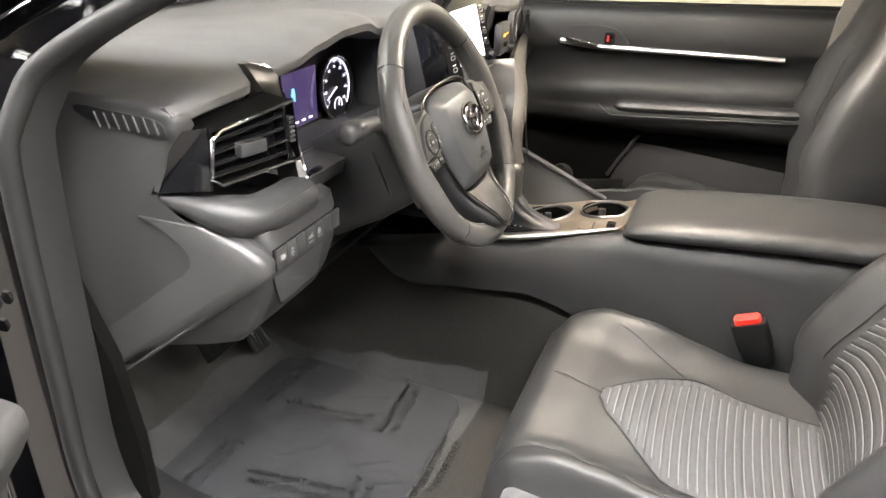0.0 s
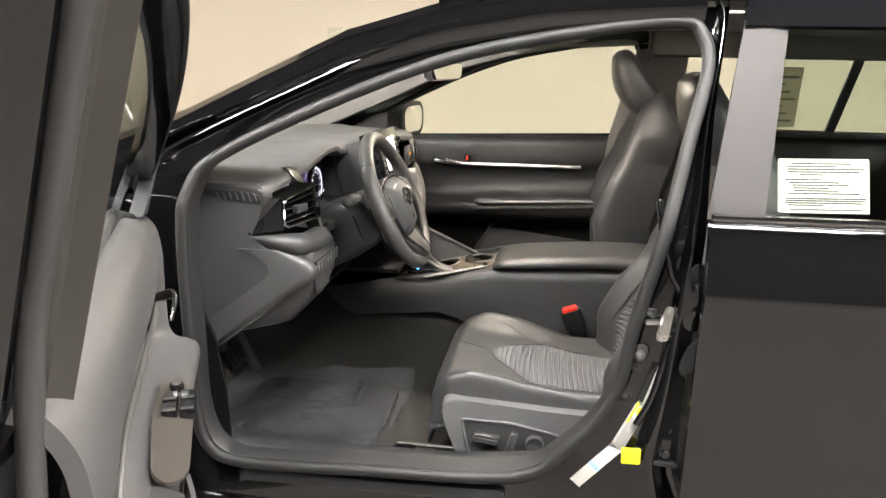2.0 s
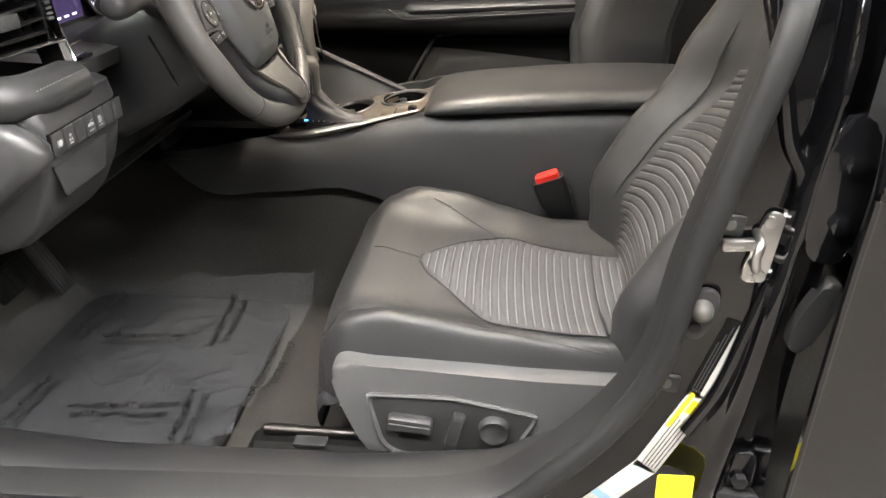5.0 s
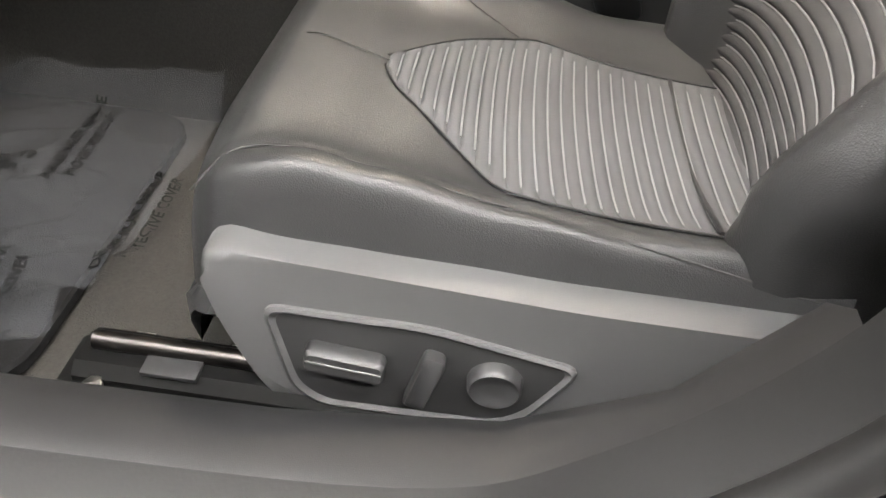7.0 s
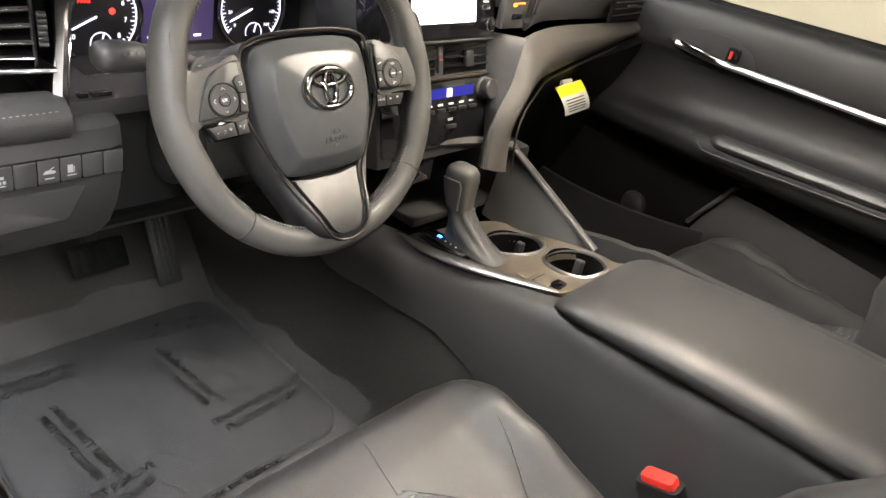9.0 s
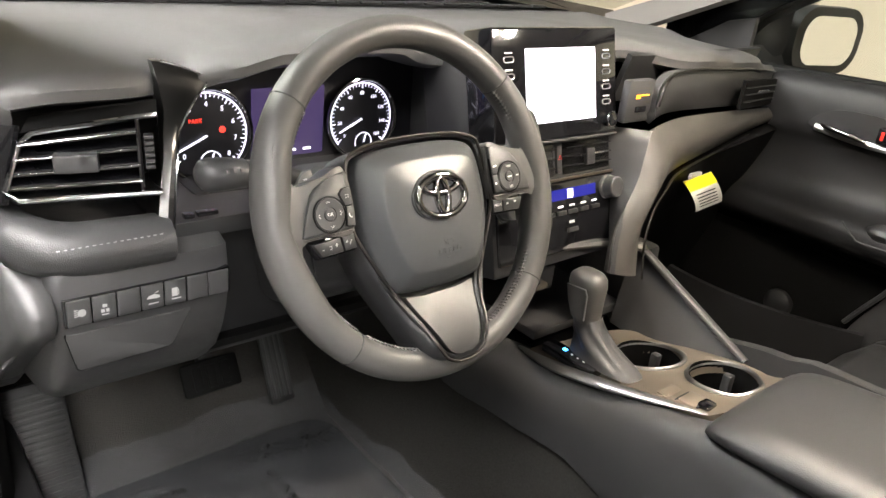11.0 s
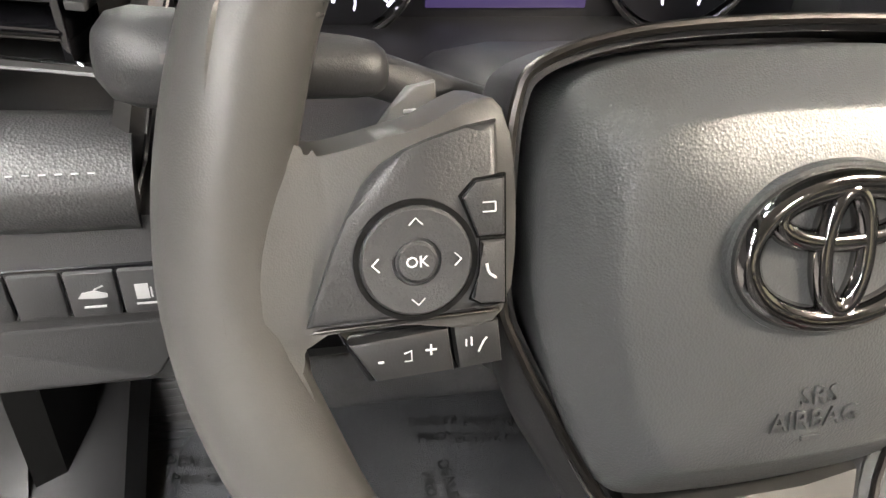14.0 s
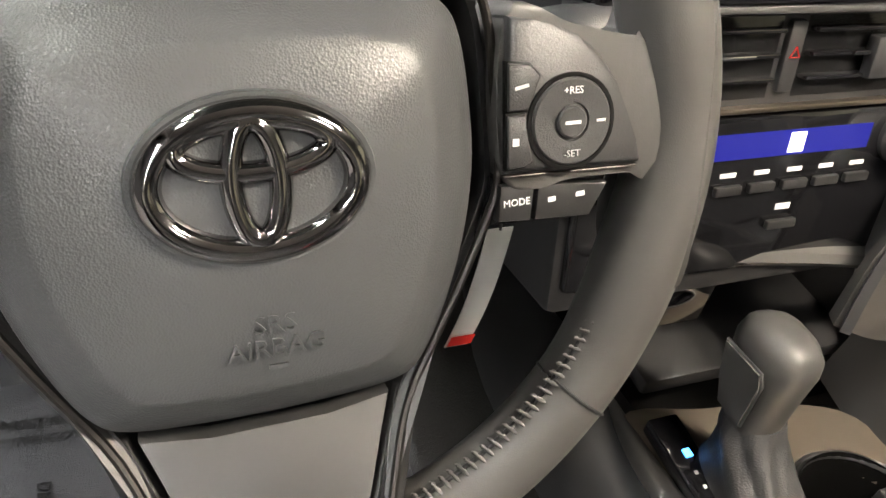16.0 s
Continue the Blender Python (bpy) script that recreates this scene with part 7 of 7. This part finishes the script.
        part("dial_groove", loft([[(c + q * math.cos(a), cv + q * math.sin(a), z) for a in [2 * math.pi * i / 40 for i in range(40)]] for q, z in ((0.0166, 0.0030), (0.0164, 0.0056), (0.0150, 0.0056), (0.0147, 0.0030))], cap=False), M_BLACK, panel)
        part("dial", loft([[(c + q * math.cos(a), cv + q * math.sin(a), z) for a in [2 * math.pi * i / 40 for i in range(40)]] for q, z in ((0.0148, 0.002), (0.0147, 0.0058), (0.0140, 0.0064), (0.0066, 0.0059), (0.0062, 0.0042))]), M_DASH2, panel, "round rocker dial")
        part("ok_button", loft([[(c + q * math.cos(a), cv + q * math.sin(a), z) for a in [2 * math.pi * i / 28 for i in range(28)]] for q, z in ((0.0056, 0.002), (0.0055, 0.0062), (0.0048, 0.0068))]), M_DASH2, panel)
        up_b = [(0.0875, 0.0172), (0.0950, 0.0165), (0.0985, 0.0125), (0.0945, 0.0020), (0.0875, 0.0020)]
        lo_b = [(0.0875, 0.0005), (0.0938, 0.0005), (0.0940, -0.0080), (0.0965, -0.0150), (0.0940, -0.0165), (0.0875, -0.0170)]
        for o in (up_b, lo_b):
            gx, gy = sum(x for x, y in o) / len(o), sum(y for x, y in o) / len(o)
            part("button_gap", plate([(s * (gx + (x - gx) * 1.16), gy + (y - gy) * 1.10) for x, y in o][::s], 0.002, pose(0, 0, 0.0034) @ sh, 0.0002), M_BLACK, panel)
            part("button", plate([(s * x, y) for x, y in o][::s], 0.0052, pose(0, 0, 0.0015) @ sh, 0.0006), M_DASH2, panel)
        for o in ([(0.1005, -0.0250), (0.0875, -0.0242), (0.0865, -0.0370), (0.0990, -0.0378)], [(0.1295, -0.0272), (0.1020, -0.0251), (0.1005, -0.0379), (0.1225, -0.0388)]):
            part("button", plate([(s * x, y) for x, y in o][::-s], 0.012, pose(0, 0, -0.0115) @ sh, 0.0010), M_KEY, panel, "lower switch button")
        part("button_tray", plate([(s * x, y) for x, y in ((0.133, -0.0235), (0.086, -0.0220), (0.0855, -0.0395), (0.124, -0.0410))][::-s], 0.008, pose(0, 0, -0.0125) @ sh, 0.001), M_PIANO, panel)
    # legends
    zz = 0.0066
    def chev(cx, cy, d):
        a = radians(d)
        f2 = lambda x, y: (cx + x * math.cos(a) - y * math.sin(a), cy + x * math.sin(a) + y * math.cos(a), zz)
        return sweep([f2(-0.0018, -0.0009), f2(0, 0.0009), f2(0.0018, -0.0009)], 0.00022, 5)
    c = -0.111
    L = [chev(c, -0.0035 + 0.0108, 0), chev(c, -0.0035 - 0.0108, 180), chev(c - 0.0108, -0.0035, 90), chev(c + 0.0108, -0.0035, -90), text("OK", 0.0042, pose(c, -0.0035, 0.0069), 0.0001),
         bar((-0.0935, 0.0085, 0.0069), (-0.0900, 0.0085, 0.0069), 0.0004, 0.0002), bar((-0.0900, 0.0085, 0.0069), (-0.0900, 0.0110, 0.0069), 0.0004, 0.0002, (0, 0, 1)), bar((-0.0935, 0.0110, 0.0069), (-0.0900, 0.0110, 0.0069), 0.0004, 0.0002),
         sweep(spline([(-0.0925, -0.0055, 0.0069), (-0.0920, -0.0080, 0.0069), (-0.0900, -0.0095, 0.0069)], 6), 0.0004, 5),
         text("-", 0.0065, pose(-0.1210, -0.0325, 0.0006), 0.0001), text("+", 0.0065, pose(-0.1070, -0.0312, 0.0006), 0.0001),
         sweep([(-0.1145, -0.0335, 0.0006), (-0.1125, -0.0335, 0.0006), (-0.1125, -0.0305, 0.0006), (-0.1145, -0.0312, 0.0006)], 0.0002, 5),
         sweep(spline([(-0.0935, -0.0330, 0.0006), (-0.0920, -0.0300, 0.0006), (-0.0910, -0.0290, 0.0006)], 5), 0.0003, 5), sweep([(-0.0955, -0.0310, 0.0006), (-0.0955, -0.0285, 0.0006)], 0.00025, 5), sweep([(-0.0970, -0.0310, 0.0006), (-0.0970, -0.0290, 0.0006)], 0.00025, 5)]
    for q in L:
        part("legend", moved(q, pose(0, 0.0026, 0)), M_WHITE, e, "white printed legend", 0)
    c = 0.111
    Rr = [text("+RES", 0.0034, pose(c, -0.0035 + 0.0106, zz), 0.0001), text("-SET", 0.0034, pose(c, -0.0035 - 0.0106, zz), 0.0001), bar((c - 0.003, -0.0035, 0.0069), (c + 0.003, -0.0035, 0.0069), 0.0012, 0.0002),
          bar((c + 0.009, -0.0035, 0.0066), (c + 0.0125, -0.0035, 0.0066), 0.0010, 0.0002), text("MODE", 0.0036, pose(0.0935, -0.0308, 0.0006, 0, 0, 2), 0.0001), bar((0.1055, -0.0312, 0.0006), (0.1085, -0.0310, 0.0006), 0.0018, 0.0002), bar((0.1165, -0.0305, 0.0006), (0.1200, -0.0303, 0.0006), 0.0018, 0.0002),
          bar((0.0895, 0.0090, 0.0069), (0.0945, 0.0100, 0.0069), 0.0012, 0.0002), bar((0.0900, -0.0070, 0.0069), (0.0900, -0.0095, 0.0069), 0.0024, 0.0002, (0, 0, 1))]
    for q in Rr:
        part("legend", moved(q, pose(-0.003, 0.0042, 0)), M_WHITE, e, "white printed legend", 0)
    for s in (1, -1):
        pd = part("paddle", plate([(s * x, y) for x, y in ((0.0930, 0.012), (0.0950, 0.0418), (0.1034, 0.0402), (0.1090, 0.034), (0.1150, 0.0265), (0.1200, 0.012))][::s], 0.006, pose(0, 0, -0.045), 0.002), M_STALK, e, "grey shift paddle")
        part("paddle_mark", bar((s * 0.1015, 0.0332, -0.0385), (s * 0.1055, 0.0330, -0.0385), 0.0012, 0.0006), M_WHITE, pd)
    return e


steering_wheel()


def column():
    e = thing("steering_column", "charcoal plastic steering column shroud with stalks", "steering column", at=wheel_pose())
    rings = []
    for z, hx, y0, y1 in ((-0.055, 0.070, -0.075, 0.030), (-0.085, 0.078, -0.085, 0.045), (-0.14, 0.082, -0.095, 0.050), (-0.22, 0.085, -0.10, 0.045)):
        rings.append([(x, y, z) for x, y in rrect(2 * hx, y1 - y0, 0.03, 6, 0, (y0 + y1) / 2)])
    part("shroud", loft(rings), M_DARK, e)
    part("shroud_gap", loft([[(x * k, y * k - 0.006, z) for x, y in rrect(0.158, 0.118, 0.03, 6, 0, -0.02)] for k, z in ((1, -0.098), (1.01, -0.1), (1, -0.102))]), M_PIANO, e)
    st = part("turn_stalk", sweep([(-0.05, 0.02, -0.085), (-0.085, 0.032, -0.075), (-0.112, 0.041, -0.064)], [0.008, 0.0075, 0.0075], 14), M_DASH2, e, "light switch stalk")
    part("stalk_knob", loft([[(x, lerp(0.0425, 0.0475, (-0.108 - x) / 0.08) + rr * math.cos(a), -0.060 + rr * math.sin(a)) for a in [2 * math.pi * i / 24 for i in range(24)]] for x, rr in ((-0.1075, 0.003), (-0.1085, 0.006), (-0.1115, 0.0085), (-0.118, 0.0097), (-0.140, 0.0110), (-0.150, 0.0118), (-0.1505, 0.0110), (-0.1515, 0.0110), (-0.152, 0.0130), (-0.170, 0.0150), (-0.184, 0.0152), (-0.191, 0.0130), (-0.195, 0.008), (-0.196, 0.002))]), M_DASHD, st, "grey rounded stalk end", 40)
    part("stalk_legend", join([box(-0.161 - 0.007 * i, -0.158 - 0.007 * i, 0.0455, 0.0485, -0.0460 + 0.0008 * i, -0.0450 + 0.0008 * i, 0) for i in range(3)]), M_THREAD, st)
    part("wiper_stalk", sweep([(0.06, 0.02, -0.075), (0.10, 0.024, -0.07), (0.14, 0.026, -0.062), (0.168, 0.027, -0.06)], [0.008, 0.009, 0.0125, 0.0115], 14), M_DASH2, e, "wiper stalk")
    return e


column()


def key_tag():
    """A narrow paper tag hanging under the column."""
    e = thing("key_tag", "narrow cream paper tag hanging under the steering column", "tag")
    f2 = lambda u, w: (-0.055 + 0.004 * math.sin(w * 3), lerp(-0.262, -0.249, u) - 0.010 * w, 0.758 - 0.078 * w)
    part("card", sheet(f2, 4, 10, 0.0006), M_PAPER, e, "curled cream card")
    part("print_bar", sheet(lambda u, w: tuple(Vector(f2(u, 0.86 + 0.10 * w)) + Vector((0.0014, 0, 0))), 3, 2, 0.0003), M_RED, e, "red printed end")
    part("string", sweep([(-0.055, -0.2555, 0.757), (-0.058, -0.256, 0.775), (-0.062, -0.262, 0.79)], 0.0008, 6), M_THREAD, e)


key_tag()
